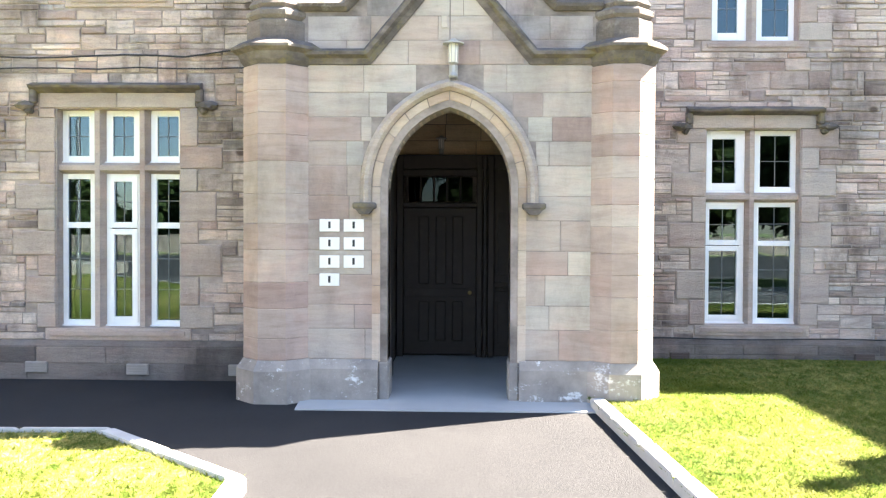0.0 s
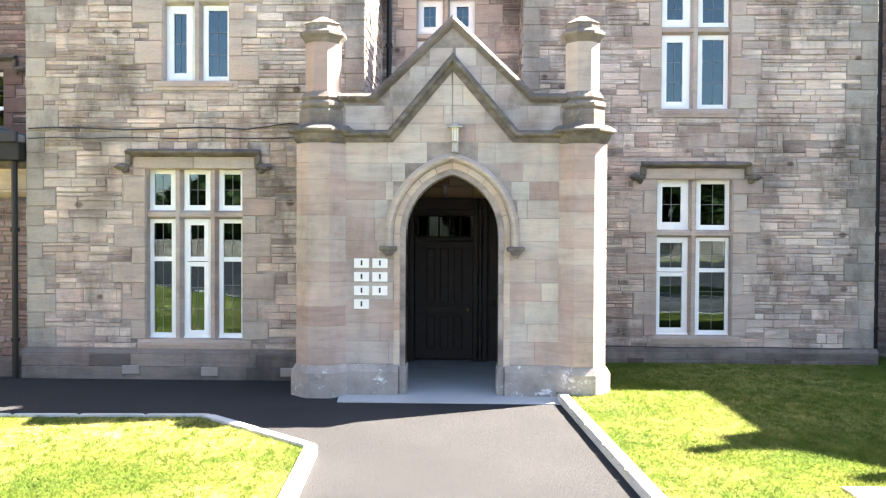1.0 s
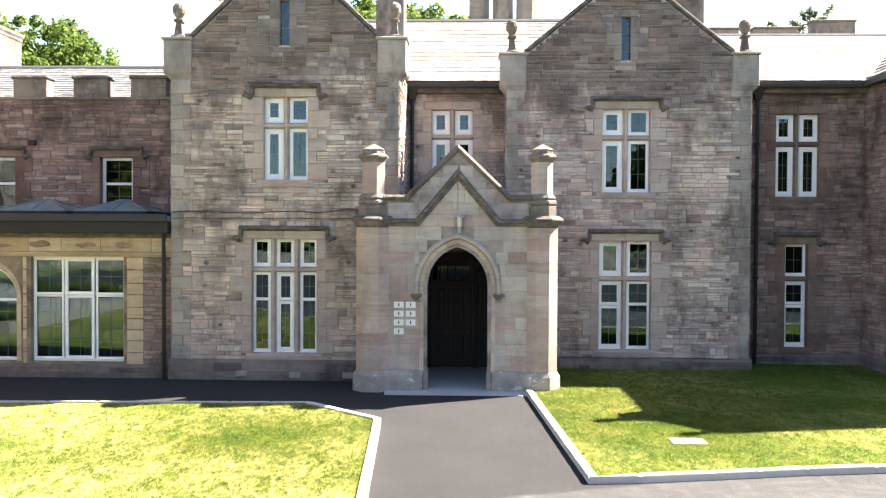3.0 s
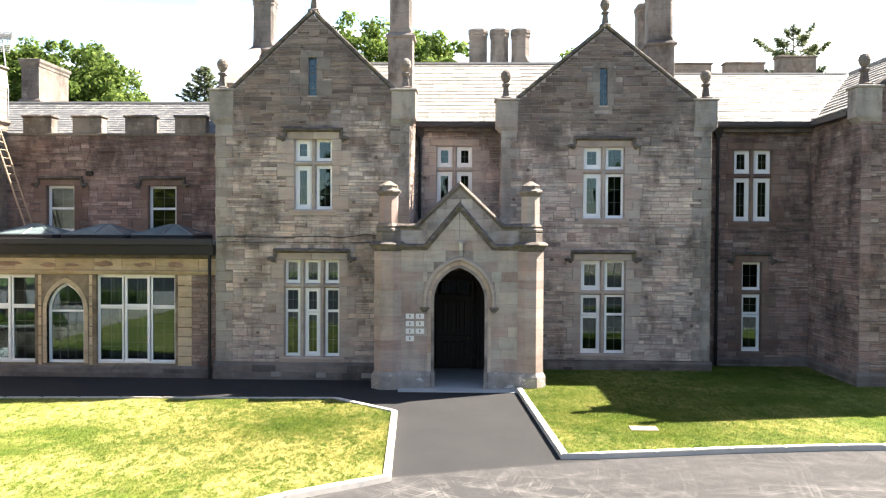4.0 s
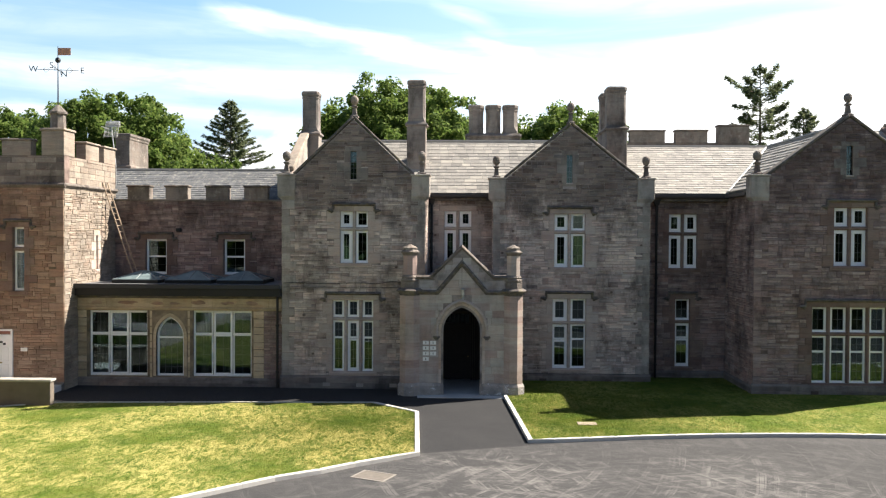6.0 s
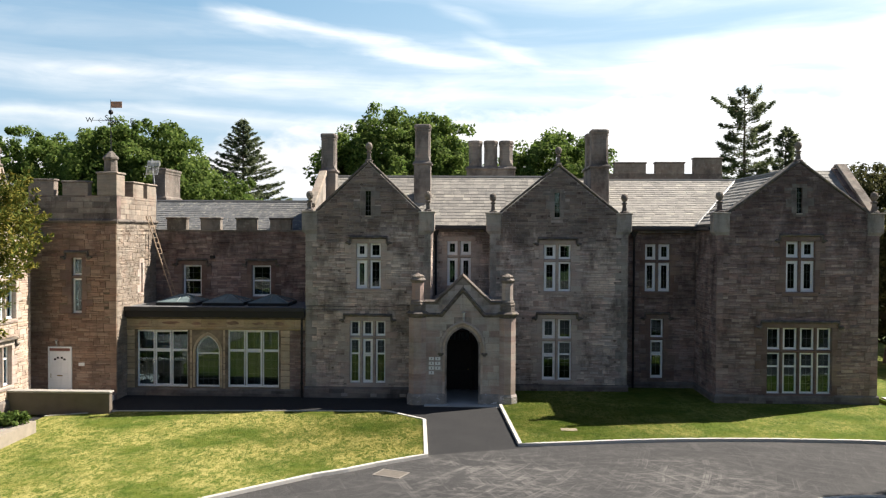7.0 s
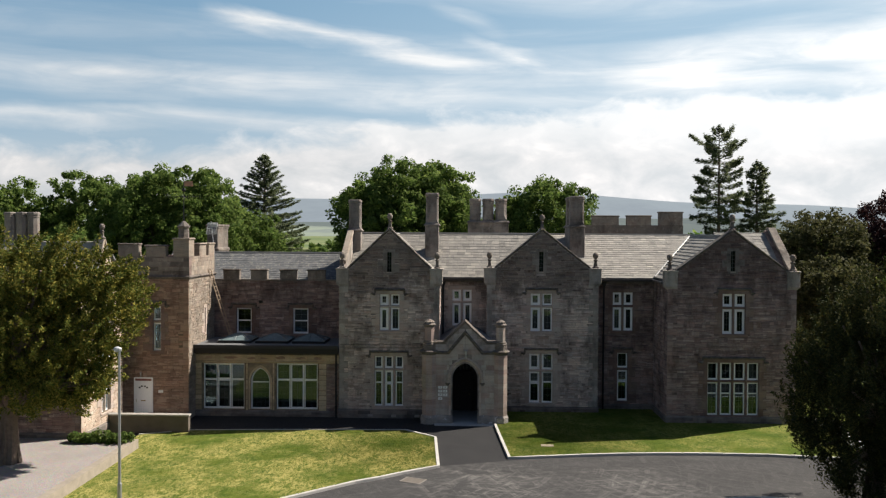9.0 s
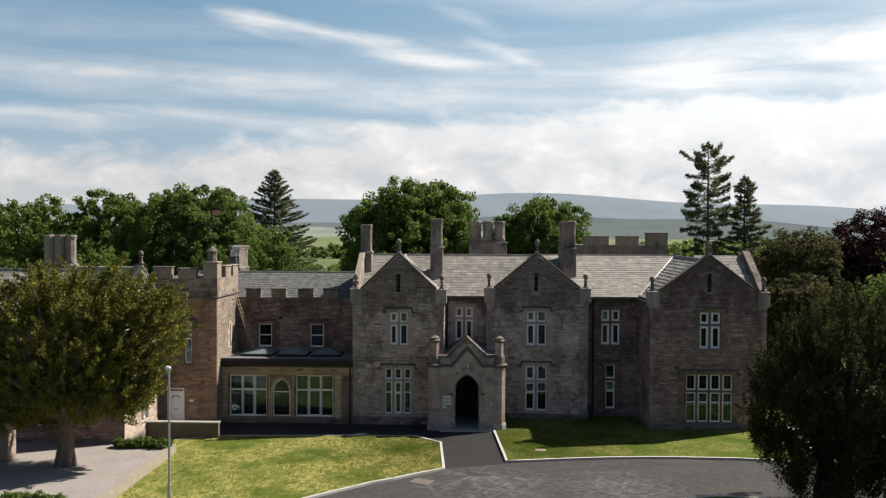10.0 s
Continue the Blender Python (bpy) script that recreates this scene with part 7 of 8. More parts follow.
def broad_tree(x, y, top, width, low, seed, mat, label, leaf=0.13, clumps=230, per=54, size=0.56, name="tree", lumps=30):
    clumps = int(clumps * 2.6)
    r = random.Random(seed)
    t = thing(name, label, "tree", (x, y, 0))
    h = top - low
    blobs = [(0, 0, low + h * 0.48, width * 0.42, width * 0.40, h * 0.46)] * 3
    for i in range(lumps):
        a, e = 2.39996 * i + r.uniform(-0.3, 0.3), math.asin(-0.55 + 1.42 * (i + 0.5) / lumps)
        k, s = r.uniform(0.9, 1.02), r.uniform(0.125, 0.18)
        blobs.append((0.36 * width * k * math.cos(a) * math.cos(e), 0.36 * width * k * math.sin(a) * math.cos(e), low + h * (0.48 + 0.38 * k * math.sin(e)), width * s, width * s, h * s * 1.05))
    part("trunk", limbs((0, 0, -0.2), (0.1, 0, low + h * 0.12), [(b[0] * 0.9, b[1] * 0.9, b[2]) for b in blobs[3::2]], 0.03 * width), BARK, t)
    v, f = leaf_cloud(blob_clumps(blobs, clumps, size, seed, 0.74), leaf, per, seed)
    part("crown", crown_mesh("crown", v, f, mat), None, t)
    return t


broad_tree(-5.3, 38.0, 17.2, 13.8, 4.5, 1, LEAF, "large round-headed broadleaf tree behind the house", clumps=470, leaf=0.15, per=100, size=0.66)
broad_tree(6.6, 38.0, 15.5, 10.4, 5.0, 2, LEAF, "airy broadleaf tree behind the house", clumps=220, leaf=0.14, per=96, size=0.62)
broad_tree(-27.0, 40.0, 17.0, 14.0, 3.0, 3, LEAF, "large broadleaf tree behind the tower", clumps=430, leaf=0.15, per=100, size=0.66)
broad_tree(-35.5, 43.0, 16.2, 12.0, 3.0, 4, LEAF, "broadleaf tree in full summer leaf", clumps=270, leaf=0.15, per=90)
broad_tree(-44.5, 42.0, 15.8, 12.0, 3.0, 5, LEAF, "broadleaf tree in full summer leaf", clumps=240, leaf=0.17)
broad_tree(-21.5, 46.0, 13.0, 8.0, 2.5, 6, LEAF, "smaller broadleaf tree in leaf", clumps=150)
broad_tree(-11.0, 48.0, 11.0, 7.0, 2.0, 7, LEAF, "smaller broadleaf tree behind the house", clumps=130)
broad_tree(27.5, 31.0, 12.9, 9.5, 2.5, 8, OLIVE, "olive-green broadleaf tree beside the house", clumps=260)
broad_tree(35.0, 33.0, 14.6, 11.0, 2.5, 9, COPPER, "dark copper beech in leaf", clumps=280)
broad_tree(24.0, 22.0, 9.2, 7.5, 1.0, 10, OLIVE, "olive-green bushy tree beside the wing", clumps=200)
broad_tree(31.0, 20.0, 9.5, 9.0, 0.8, 11, LEAF, "dark bushy tree beside the lawn", clumps=200)
broad_tree(17.5, 44.0, 11.0, 6.0, 3.0, 12, LEAF, "small broadleaf tree behind the battlements", clumps=90)
broad_tree(40.0, 24.0, 12.0, 10.0, 1.0, 13, COPPER, "dark copper-leaved tree in full leaf", clumps=120)
broad_tree(-31.0, 26.0, 11.0, 9.0, 2.0, 14, LEAF, "broadleaf tree behind the side house", clumps=90)
broad_tree(-40.0, 24.0, 11.5, 10.0, 2.0, 15, LEAF, "broadleaf tree behind the side house", clumps=90)


def conifer(x, y, top, low, seed, label, boughs, reach, rise, bare, dense=130, needle=(0.2, 0.4), wild=0.25, fan=0.26):
    """A conifer: single boughs round a straight stem, each feathered with needle sprays.
    reach(s): bough length by height 0..1; rise(s): its slope; bare: the part near the stem without needles."""
    r = np.random.RandomState(seed)
    t = thing("conifer", label, "tree", (x, y, 0))
    bm = bmesh.new()
    tube(bm, [(0, 0, -0.2), (0.06, 0, top * 0.5), (0, 0, top)], [0.016 * top, 0.2, 0.025], 8)
    quads = []
    for i in range(boughs):
        s = (i + r.rand()) / boughs
        z, a = low + (top - low) * s, 2.39996 * i + r.uniform(-0.5, 0.5)
        L, g = max(0.1, reach(s) * r.uniform(1 - wild, 1.08) + 0.2), rise(s) + r.uniform(-0.6, 0.6) * wild
        out, side = np.array([math.cos(a), math.sin(a), 0.0]), np.array([-math.sin(a), math.cos(a), 0.0])

        def spot(q):
            return np.array([0, 0, z]) + np.outer(q * L, out) + np.outer(L * (g * q + 0.16 * q * q), [0, 0, 1.0])

        tube(bm, [tuple(p) for p in spot(np.array([0, 0.5, 1.0]))], [0.05, 0.03, 0.008], 4)
        n = int(dense * L) + 12
        q = bare + (1.02 - bare) * r.rand(n) ** 0.8
        sd = r.uniform(-1, 1, n)
        p = spot(q) + (sd * fan * L * (1.08 - q) * np.minimum(1, q * 3))[:, None] * side + r.normal(size=(n, 3)) * np.array([0.07, 0.07, 0.3 * fan])
        d = 0.8 * out + (sd * 0.9)[:, None] * side + np.c_[np.zeros((n, 2)), r.normal(-0.1, 0.28, n)] + r.normal(size=(n, 3)) * 0.2
        d /= np.linalg.norm(d, axis=1)[:, None]
        w = np.cross(d, np.array([0, 0, 1.0]) + r.normal(size=(n, 3)) * 0.6)
        w /= np.linalg.norm(w, axis=1)[:, None]
        l = r.uniform(*needle, n)[:, None]
        quads.append(np.stack([p - d * l * 0.5, p + w * l * 0.17, p + d * l * 0.5, p - w * l * 0.17], 1))
    part("trunk", bm, BARK, t)
    v = np.concatenate(quads).reshape(-1, 3)
    part("crown", crown_mesh("crown", v, np.arange(len(v)).reshape(-1, 4), FIR), None, t)


conifer(-24.4, 63.5, 19.4, 2.0, 31, "dark spruce rising behind the roofs", 230, lambda s: 8.2 * (1 - s) ** 0.82, lambda s: -0.22 + 0.45 * s, 0.15, 75, (0.2, 0.42))
conifer(29.2, 63.0, 22.9, 7.0, 32, "tall open pine with layered boughs", 105, lambda s: 3.1 * min(1.0, 3.4 * (1 - s)) ** 0.7 + 0.7 * math.sin(s * 17), lambda s: -0.3 + 0.6 * s, 0.34, 120, (0.2, 0.44), 0.5, 0.48)
conifer(34.3, 65.0, 19.0, 4.0, 33, "shorter dark pine beside the tall one", 120, lambda s: 3.1 * min(1.0, 1.9 * (1 - s)) ** 0.8 + 0.35 * math.sin(s * 23), lambda s: -0.25 + 0.5 * s, 0.22, 120, (0.2, 0.44), 0.45, 0.42)


def plume_cloud(clumps, leaf, per, seed, lift):
    """Feathery sprays: needles round tapering plumes that point outwards and up; lift: how steeply."""
    r = np.random.RandomState(seed)
    c = np.array([[a, b, d] for a, b, d, _ in clumps])
    size = np.array([q for *_, q in clumps])
    mid = c.mean(0)
    axis = (c - mid) * np.array([1, 1, 0.4])
    axis /= np.linalg.norm(axis, axis=1)[:, None] + 1e-6
    axis = axis * (1 - lift) + np.array([0, 0, 1.0]) * lift + r.normal(size=axis.shape) * 0.28
    axis /= np.linalg.norm(axis, axis=1)[:, None]
    c, axis, size = np.repeat(c, per, 0), np.repeat(axis, per, 0), np.repeat(size, per)
    n = len(c)
    s = r.rand(n) ** 1.2
    out = np.cross(axis, r.normal(size=(n, 3)))
    out /= np.linalg.norm(out, axis=1)[:, None]
    wide = (size * 0.62 * (1 - 0.85 * s) * r.uniform(0.25, 1, n))[:, None]
    p = c + axis * ((s - 0.45) * size * 2.3)[:, None] + out * wide - np.c_[np.zeros((n, 2)), 0.35 * wide[:, 0]]
    d = axis * 0.55 + out * 0.75 + r.normal(size=(n, 3)) * 0.32
    d /= np.linalg.norm(d, axis=1)[:, None]
    w = np.cross(d, r.normal(size=(n, 3)))
    w /= np.linalg.norm(w, axis=1)[:, None]
    l = leaf * r.uniform(0.6, 1.35, n)[:, None]
    v = np.stack([p - d * l, p + w * l * 0.33, p + d * l, p - w * l * 0.33], 1).reshape(-1, 3)
    return v, np.arange(4 * n).reshape(-1, 4)


def yew(x, y, seed, blobs, trunks, label, count, per, r0, leaf=0.10, size=0.36, mat=None, lift=0.5, z=0.0):
    t = thing("yew_tree", label, "tree", (x, y, z))
    bm = bmesh.new()
    for bx, by, tips in trunks:
        fork = (bx * 0.8, by * 0.8, 2.3)
        tube(bm, [(bx, by, -0.2), (bx * 0.95 + 0.06, by, 0.9), fork], [r0 * 1.35, r0, r0 * 0.85], 10)
        for k in range(7):
            a = 2 * math.pi * k / 7
            tube(bm, [(bx + r0 * 1.25 * math.cos(a), by + r0 * 1.25 * math.sin(a), -0.15), (bx + r0 * 0.85 * math.cos(a + 0.2), by + r0 * 0.85 * math.sin(a + 0.2), 0.9), (bx * 0.85 + r0 * 0.65 * math.cos(a + 0.5), by * 0.85 + r0 * 0.65 * math.sin(a + 0.5), 2.4)],
                 [r0 * 0.45, r0 * 0.3, r0 * 0.24], 6)
        for q in tips:
            tube(bm, [fork, tuple((Vector(fork) + Vector(q)) / 2 + Vector((0, 0, 0.3))), q], [r0 * 0.55, r0 * 0.3, 0.04], 6)
    part("trunk", bm, BARK, t)
    v, f = plume_cloud(blob_clumps(blobs, count, size, seed, 0.6), leaf, per, seed, lift)
    part("crown", crown_mesh("crown", v, f, mat or YEW), None, t)


def ragged(blobs, n, seed, size):
    """Adds small outlying tufts over the lumps of a crown."""
    r = random.Random(seed)
    out = list(blobs)
    for i in range(n):
        b = r.choice(blobs)
        a, e = r.uniform(0, 2 * math.pi), math.asin(r.uniform(-0.5, 1))
        s = size * r.uniform(0.5, 1.2)
        out.append((b[0] + b[3] * math.cos(a) * math.cos(e), b[1] + b[4] * math.sin(a) * math.cos(e), b[2] + b[5] * math.sin(e), s, s, s * 1.2))
    return out


yl = [(0, 0, 6.4, 3.9, 3.6, 3.3), (1.9, -0.2, 5.9, 2.9, 2.8, 2.6), (-2.4, 0, 6.2, 3.0, 3.0, 3.0), (3.6, 0.3, 6.5, 2.1, 1.9, 2.2), (0.8, 0, 8.3, 2.6, 2.4, 1.9), (-1.4, 0.2, 8.5, 2.4, 2.2, 1.7), (2.6, -0.8, 4.2, 1.8, 1.6, 1.4),
      (-3.6, -0.4, 4.4, 2.2, 2.0, 1.8), (5.0, 0.4, 7.2, 1.35, 1.4, 1.4), (4.4, 0.8, 8.3, 1.5, 1.4, 1.2), (3.0, 0, 8.4, 1.9, 1.8, 1.5), (-5.0, 0, 6.0, 2.3, 2.3, 2.4), (3.9, 0.2, 4.4, 1.0, 0.9, 1.6), (1.4, -1.2, 3.4, 1.3, 1.1, 1.0), (-2.0, -1.4, 3.3, 1.4, 1.2, 1.0),
      (3.3, 0.0, 3.3, 1.1, 1.0, 0.9), (1.9, 0.6, 3.3, 1.3, 1.2, 1.0), (-0.6, -1.0, 3.9, 1.8, 1.5, 1.1), (-4.6, 0, 3.6, 1.5, 1.4, 1.1),
      (-3.0, -0.6, 2.7, 1.5, 1.2, 0.9), (-1.4, 0.9, 2.7, 1.3, 1.0, 0.8), (1.0, 0.8, 2.8, 1.5, 1.2, 0.9), (-5.2, -0.3, 2.8, 1.3, 1.2, 1.0)]
yl = [tuple(0.945 * q for q in b) for b in ragged(yl, 34, 411, 0.7)]
yew(-19.6, -0.74, 41, yl, [(0, 0, [(b[0], b[1], b[2]) for b in yl])], "broad old yew tree with a fluted trunk in the gravel yard", 1750, 120, 0.34, leaf=0.08, size=0.48, lift=0.45, z=0.5)
yr = [(0, 0, 5.0, 3.3, 3.2, 3.6), (-1.8, -0.2, 4.4, 2.3, 2.2, 2.4), (1.8, 0, 5.2, 2.8, 2.8, 3.2), (0.2, 0, 7.2, 2.2, 2.2, 1.9), (-2.2, 0, 5.7, 1.8, 1.7, 1.6), (-2.6, 0.1, 3.3, 1.2, 1.3, 1.1), (3.2, 0, 6.6, 2.0, 2.0, 2.4), (-1.6, -0.6, 2.1, 1.4, 1.2, 0.9), (1.2, -0.5, 2.4, 2.0, 1.8, 1.2), (3.6, 0, 3.4, 2.2, 2.0, 2.0), (5.2, 0.4, 5.6, 2.2, 2.2, 2.8),
      (0.2, -0.4, 1.4, 1.6, 1.4, 1.1), (2.2, -0.3, 1.4, 1.8, 1.5, 1.2), (-1.0, -0.3, 1.1, 1.0, 0.9, 0.8), (3.8, 0, 1.5, 1.6, 1.4, 1.2)]
yr = ragged(yr, 40, 412, 0.6)
yew(15.9, -3.4, 42, yr, [(-0.5, 0, [(b[0], b[1], b[2]) for b in yr[:6]]), (0.5, 0.2, [(b[0], b[1], b[2]) for b in yr[6:]])], "dense dark yew tree at the edge of the drive", 1600, 130, 0.3, leaf=0.065, size=0.5, mat=YEW_DARK, lift=0.85)

# hedge and shrubs
def shrub(x, y, blobs, seed, count, label, name="hedge", leaf=0.07, z=0.0):
    t = thing(name, label, "hedge", (x, y, z))
    r = random.Random(seed)
    bm = bmesh.new()
    for b in blobs:
        tube(bm, [(b[0], b[1], -0.05), (b[0], b[1], b[2])], 0.02, 4)
    part("stems", bm, BARK, t)
    v, f = leaf_cloud(blob_clumps(blobs, count, 0.2, seed, 0.5), leaf, 40, seed)
    part("leaves", crown_mesh("leaves", v, f, LEAF), None, t)


shrub(-17.35, 2.75, [(0.45 * i - 1.0, 0, 0.22, 0.4, 0.35, 0.24) for i in range(6)], 51, 110, "low clipped hedge against the side house", z=0.46)
shrub(-18.4, -7.5, [(0.6 * i - 2.0, 0.1 * (i % 2), 0.38, 0.6, 0.6, 0.36) for i in range(7)], 52, 200, "low green shrubs by the gravel", z=0.46)

# belt of trees across the drive, behind the camera's way
for i in range(15):
    broad_tree(-70 + 10 * i + 3 * math.sin(i * 2.1), -58 - 4 * math.cos(i * 1.7), (8.0 if i < 6 else 15.0) + 1.6 * math.sin(i * 1.3), 12.5, 0.6, 60 + i, BELT, "broadleaf tree on the far side of the lawn", leaf=0.55, clumps=80, per=26, size=1.4, lumps=12)
park_wall = bmesh.new()
box(park_wall, -70, 70, -50.4, -50.0, -0.1, 1.6)
tagged(part("garden_wall", park_wall, RUBBLE_J, None), "low rubble wall across the lawn", "wall", kind="structure")

# far woods and hills
def far_wood(y0, x0, x1, z0, z1, n, seed, label, leaf=0.9, mat=None):
    r = np.random.RandomState(seed)
    cl = [(r.uniform(x0, x1), y0 + r.uniform(-15, 15), z0 + (z1 - z0) * r.rand() ** 0.7, 2.2 + 1.5 * r.rand()) for _ in range(n)]
    v, f = leaf_cloud(cl, leaf, 26, seed)
    t = new("far_wood", crown_mesh("far_wood", v, f, mat or LEAF))
    tagged(t, label, "wood", kind="stuff")


far_wood(120, -160, -40, -1, 9, 420, 81, "distant belt of trees")
far_wood(130, 40, 170, -1, 9, 420, 82, "distant belt of trees")
far_wood(95, -40, 40, -1, 5.5, 330, 83, "low trees behind the house")
far_wood(330, -300, 300, -2, 6, 500, 84, "distant hedgerows", 1.6)


def hill_band(name, y, z_fn, x0, x1, stops, label, haze):
    bm = bmesh.new()
    n = 160
    lo = [bm.verts.new((x0 + (x1 - x0) * i / n, y - 900, -5)) for i in range(n + 1)]
    hi = [bm.verts.new((x0 + (x1 - x0) * i / n, y, z_fn(x0 + (x1 - x0) * i / n))) for i in range(n + 1)]
    bk = [bm.verts.new((x0 + (x1 - x0) * i / n, y + 300, -5)) for i in range(n + 1)]
    for i in range(n):
        bm.faces.new((lo[i], lo[i + 1], hi[i + 1], hi[i]))
        bm.faces.new((hi[i], hi[i + 1], bk[i + 1], bk[i]))
    # distance haze is painted into the hill colour and given a weak glow
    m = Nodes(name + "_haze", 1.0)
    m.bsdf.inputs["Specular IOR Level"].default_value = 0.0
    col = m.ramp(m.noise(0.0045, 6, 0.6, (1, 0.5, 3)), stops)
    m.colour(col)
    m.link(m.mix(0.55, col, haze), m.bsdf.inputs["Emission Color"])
    m.bsdf.inputs["Emission Strength"].default_value = HAZE_GLOW
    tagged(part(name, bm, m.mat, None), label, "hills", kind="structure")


HAZE_GLOW = 0.50
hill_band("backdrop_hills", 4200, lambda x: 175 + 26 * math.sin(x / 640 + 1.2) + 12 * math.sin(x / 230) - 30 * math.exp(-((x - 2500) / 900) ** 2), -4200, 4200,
          [(0.3, (0.16, 0.19, 0.21)), (0.6, (0.20, 0.235, 0.245))], "moorland hills on the skyline, painted pale blue-grey with haze", (0.50, 0.55, 0.59))
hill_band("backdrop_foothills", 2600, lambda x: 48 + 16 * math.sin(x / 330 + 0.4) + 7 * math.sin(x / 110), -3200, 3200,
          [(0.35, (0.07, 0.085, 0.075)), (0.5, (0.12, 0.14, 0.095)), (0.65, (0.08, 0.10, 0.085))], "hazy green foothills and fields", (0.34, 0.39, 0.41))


# ======== clouds: a thin far sheet of cirrus and cumulus ========
def cloud_dome():
    R, verts, faces = 4700, [], []
    cols, rows = 72, 14
    for j in range(rows + 1):
        e = radians(-0.5 + 33.5 * j / rows)
        for i in range(cols + 1):
            a = radians(-62 + 124 * i / cols)
            verts.append((R * math.sin(a) * math.cos(e), R * math.cos(a) * math.cos(e), R * math.sin(e)))
    for j in range(rows):
        for i in range(cols):
            k = j * (cols + 1) + i
            faces.append((k, k + 1, k + cols + 2, k + cols + 1))
    m = Nodes("cloud_sheet")
    t = m.tree
    t.nodes.remove(m.bsdf)
    s = 1 / 4700.0
    geo = m.node("ShaderNodeNewGeometry")
    sep = m.node("ShaderNodeSeparateXYZ")
    m.link(geo.outputs["Position"], sep.inputs[0])

    def noise_at(scale, stretch, detail, dist, turn=0.0, shift=(0, 0, 0)):
        mp = m.node("ShaderNodeMapping")
        mp.inputs["Scale"].default_value = tuple(s * v for v in stretch)
        mp.inputs["Rotation"].default_value = (0, turn, 0)
        mp.inputs["Location"].default_value = shift
        m.link(geo.outputs["Position"], mp.inputs["Vector"])
        n = m.node("ShaderNodeTexNoise", Scale=scale, Detail=detail, Roughness=0.58, Distortion=dist)
        m.link(mp.outputs[0], n.inputs["Vector"])
        return n.outputs["Fac"]

    def math_node(op, a, b):
        n = m.node("ShaderNodeMath")
        n.operation = op
        for v, k in ((a, 0), (b, 1)):
            if isinstance(v, (int, float)):
                n.inputs[k].default_value = v
            else:
                m.link(v, n.inputs[k])
        return n.outputs[0]

    across = math_node("DIVIDE", sep.outputs["X"], sep.outputs["Y"])
    rise = math_node("DIVIDE", sep.outputs["Z"], sep.outputs["Y"])
    fray = noise_at(4.0, (0.9, 0.9, 3.2), 7, 0.3, radians(4), (3.1, 0, 0.4))
    silk = noise_at(3.0, (0.7, 0.7, 8.0), 8, 0.45, radians(7), (0.3, 0, 1.4))
    puff = noise_at(13.0, (1.0, 1.0, 1.9), 9, 0.3, 0, (1.7, 0, 0))
    bent = math_node("ADD", rise, m.grey(fray, -0.010, 0.010, 0.3, 0.7))

    def band(x0, x1, z0, z1, half, power, soft=0.12, hang=1.0):
        """A cirrus streak from (x0, z0) to (x1, z1) in slopes of view; hang: its lower edge is so much softer."""
        mid = m.grey(across, z0, z1, x0, x1)
        mid.node.clamp = False
        off = math_node("SUBTRACT", bent, mid)
        top, foot = m.grey(off, 1.0, 0.0, 0.0, half), m.grey(off, 0.0, 1.0, -half * hang, 0.0)
        ends = math_node("MULTIPLY", m.grey(across, 0.0, 1.0, x0, x0 + soft), m.grey(across, 1.0, 0.0, x1 - soft, x1))
        body = math_node("MULTIPLY", math_node("MULTIPLY", top, foot), ends)
        return math_node("MULTIPLY", math_node("MULTIPLY", body, power), m.grey(silk, 0.55, 0.95, 0.36, 0.64))

    cover = m.grey(silk, 0.0, 0.24, 0.42, 0.72)
    for streak in ((-0.33, 0.02, 0.270, 0.203, 0.014, 0.95, 0.06, 1.2), (-0.12, 0.32, 0.219, 0.172, 0.024, 0.5), (-0.01, 0.10, 0.236, 0.200, 0.011, 0.6, 0.04), (-0.05, 0.05, 0.278, 0.240, 0.014, 0.4, 0.04),
                   (-0.75, 0.42, 0.217, 0.142, 0.024, 0.8, 0.45, 1.3), (-0.9, 0.30, 0.166, 0.102, 0.016, 0.8, 0.2, 1.3), (0.16, 0.95, 0.19, 0.285, 0.045, 1.1, 0.1, 1.6), (0.05, 0.9, 0.30, 0.33, 0.05, 0.45, 0.3)):
        cover = math_node("ADD", cover, band(*streak))
    # a white bank low down, thicker to the east, with heaped tops
    sill = math_node("ADD", m.grey(across, 0.106, 0.168, -0.35, 0.22), m.grey(puff, -0.014, 0.014, 0.36, 0.64))
    bank = m.grey(math_node("SUBTRACT", sill, rise), 0.0, 0.93, -0.008, 0.026)
    east = m.grey(math_node("ADD", math_node("SUBTRACT", across, math_node("MULTIPLY", rise, 1.6)), m.grey(fray, -0.16, 0.16, 0.3, 0.7)), 0.0, 0.85, 0.04, 0.40)
    comb = noise_at(8.0, (0.8, 0.8, 4.5), 10, 0.9, radians(6), (2.2, 0, 0.7))
    cover = math_node("MULTIPLY", cover, m.grey(comb, 0.55, 1.4, 0.34, 0.66))
    cover = math_node("MINIMUM", math_node("ADD", math_node("ADD", cover, bank), east), 0.97)
    glow = t.nodes.new("ShaderNodeEmission")
    heap = m.ramp(puff, [(0.36, (0.58, 0.625, 0.66)), (0.56, (0.74, 0.76, 0.78)), (0.68, (0.92, 0.92, 0.92))])
    thin = m.mix(m.grey(rise, 0.0, 1.0, 0.09, 0.15), heap, (0.80, 0.845, 0.875))
    bright = m.grey(across, 0.78, 1.0, -0.40, 0.36)
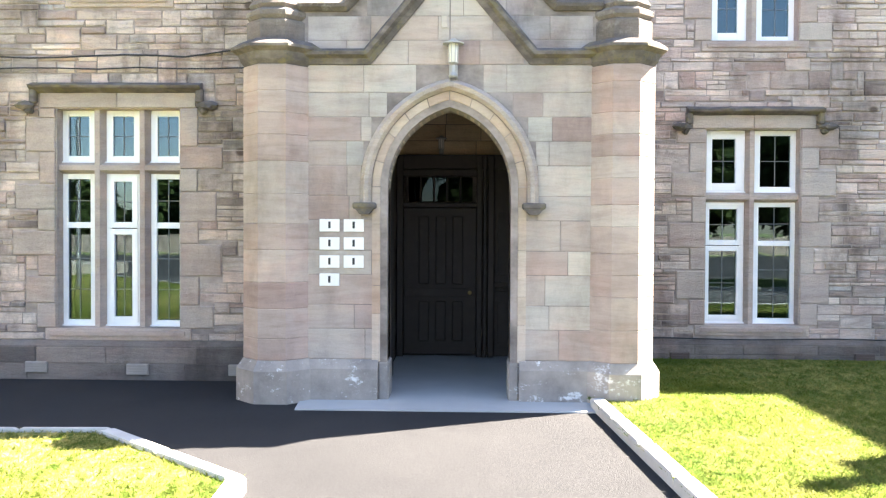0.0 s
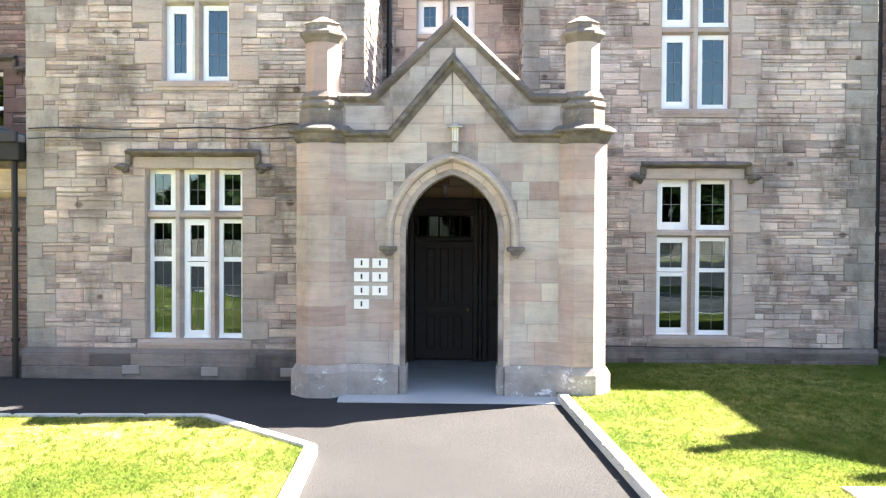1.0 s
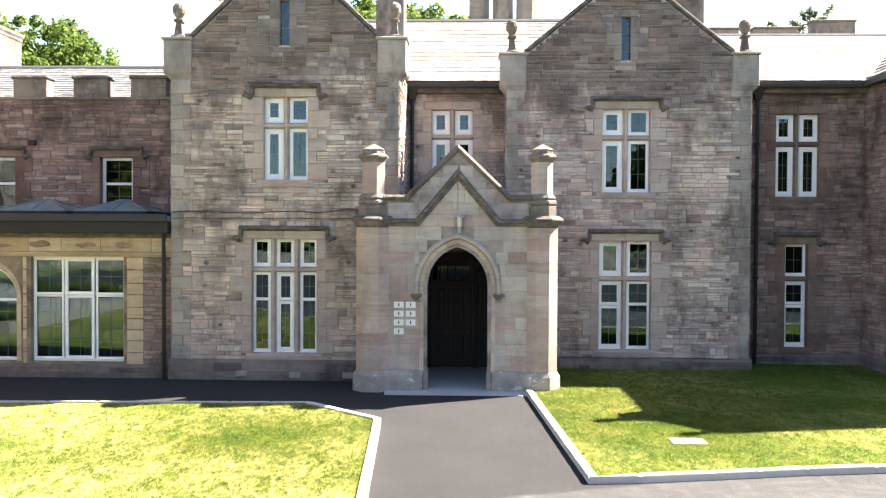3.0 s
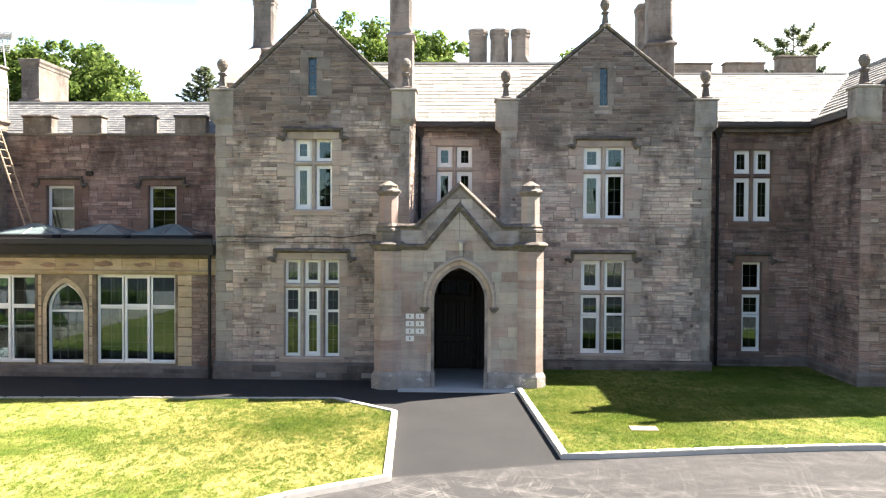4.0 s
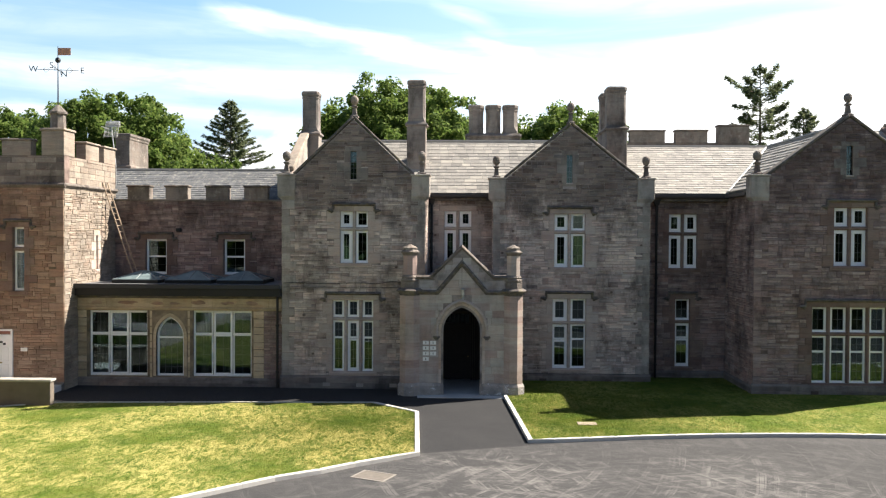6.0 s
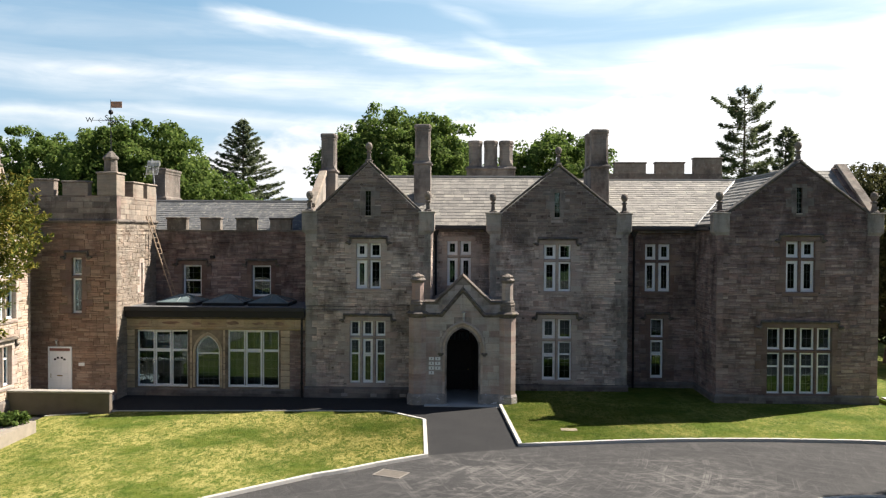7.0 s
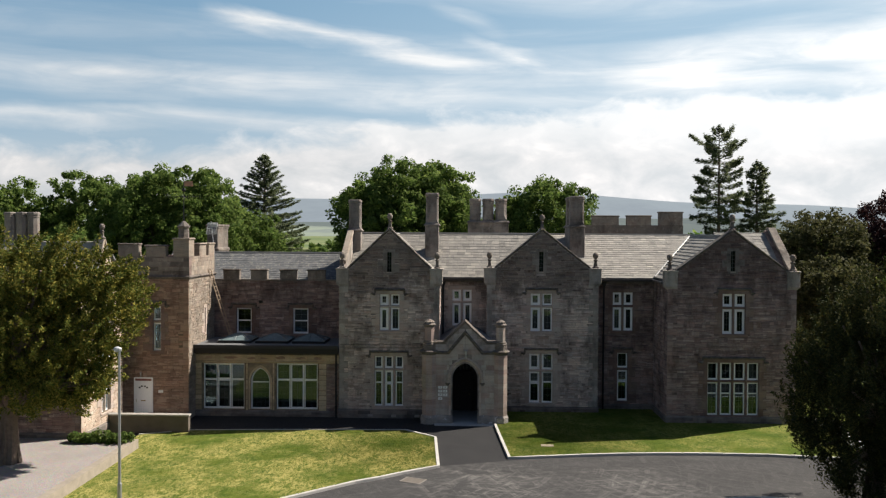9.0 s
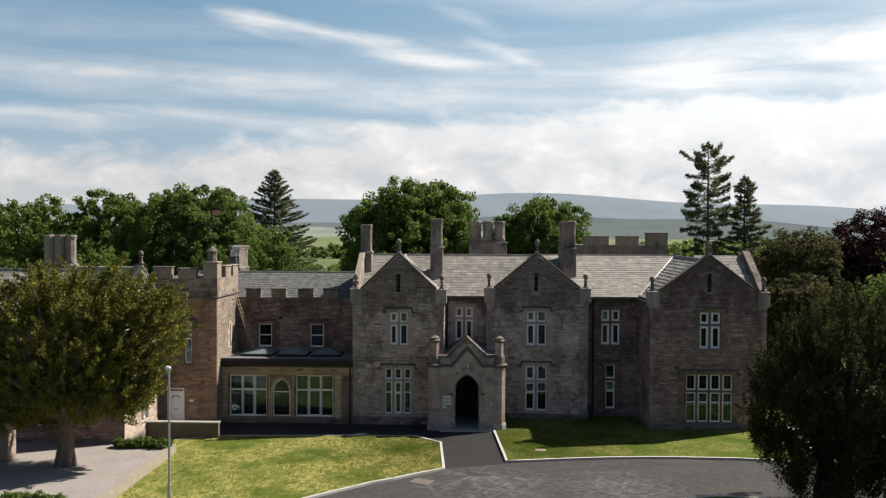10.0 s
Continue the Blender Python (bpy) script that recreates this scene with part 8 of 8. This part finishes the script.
    blue = m.ramp(m.grey(rise, 0.0, 1.0, 0.0, 0.5), [(0.0, (0.52, 0.62, 0.69)), (0.3, (0.315, 0.475, 0.62)), (0.55, (0.215, 0.385, 0.56)), (1.0, (0.12, 0.26, 0.43))])
    blue = m.mix(m.grey(across, 0.0, 0.5, -0.3, 0.5), blue, (0.44, 0.57, 0.66))
    col = m.mix(cover, blue, thin)
    m.link(col, glow.inputs["Color"])
    m.link(math_node("MULTIPLY", bright, CLOUD), glow.inputs["Strength"])
    m.link(glow.outputs[0], m.out.inputs["Surface"])
    tagged(new("backdrop_clouds", quads_mesh("backdrop_clouds", verts, faces, m.mat)), "streaked white clouds over a blue sky", "sky", kind="structure")


CLOUD = 0.785
cloud_dome()

# ======== grass blades along the lawns ========
def blades(outline, n, seed, label, heart, high):
    """Blades over a lawn, thickest round its heart beside the path and thinning outwards."""
    r = np.random.RandomState(seed)
    xs, ys = [p[0] for p in outline], [p[1] for p in outline]
    pts = np.zeros((0, 2))
    while len(pts) < n:
        q = r.uniform((min(xs), min(ys)), (max(xs), max(ys)), (n, 2))
        inside = np.zeros(n, bool)
        for (xa, ya), (xb, yb) in zip(outline, outline[1:] + outline[:1]):
            if ya != yb:
                inside ^= ((ya > q[:, 1]) != (yb > q[:, 1])) & (q[:, 0] < (xb - xa) * (q[:, 1] - ya) / (yb - ya) + xa)
        far = np.hypot(q[:, 0] - heart[0], q[:, 1] - heart[1])
        keep = inside & (r.rand(n) < 0.1 + 0.9 * np.exp(-(far / 4.2) ** 2))
        pts = np.concatenate([pts, q[keep]])
    p = pts[:n]
    a = r.uniform(0, 2 * math.pi, n)
    h = r.uniform(*high, n)
    w = r.uniform(0.004, 0.009, n)
    lean = r.normal(size=(n, 2)) * 0.03
    base = np.c_[p, np.full(n, 0.074)]
    side = np.c_[np.cos(a) * w, np.sin(a) * w, np.zeros(n)]
    tip = base + np.c_[lean, h]
    v = np.stack([base - side, base + side, tip], 1).reshape(-1, 3)
    f = np.arange(3 * n).reshape(-1, 3)
    ob = new("grass", crown_mesh("grass", v, f, BLADE))
    tagged(ob, label, "grass", kind="stuff")


blades(LAWN_L, 120000, 91, "short grass blades on the sunlit lawn", (-2.6, 4.2), (0.016, 0.042))
blades(LAWN_R, 130000, 92, "short grass blades on the half-shaded lawn", (3.2, 6.5), (0.016, 0.042))
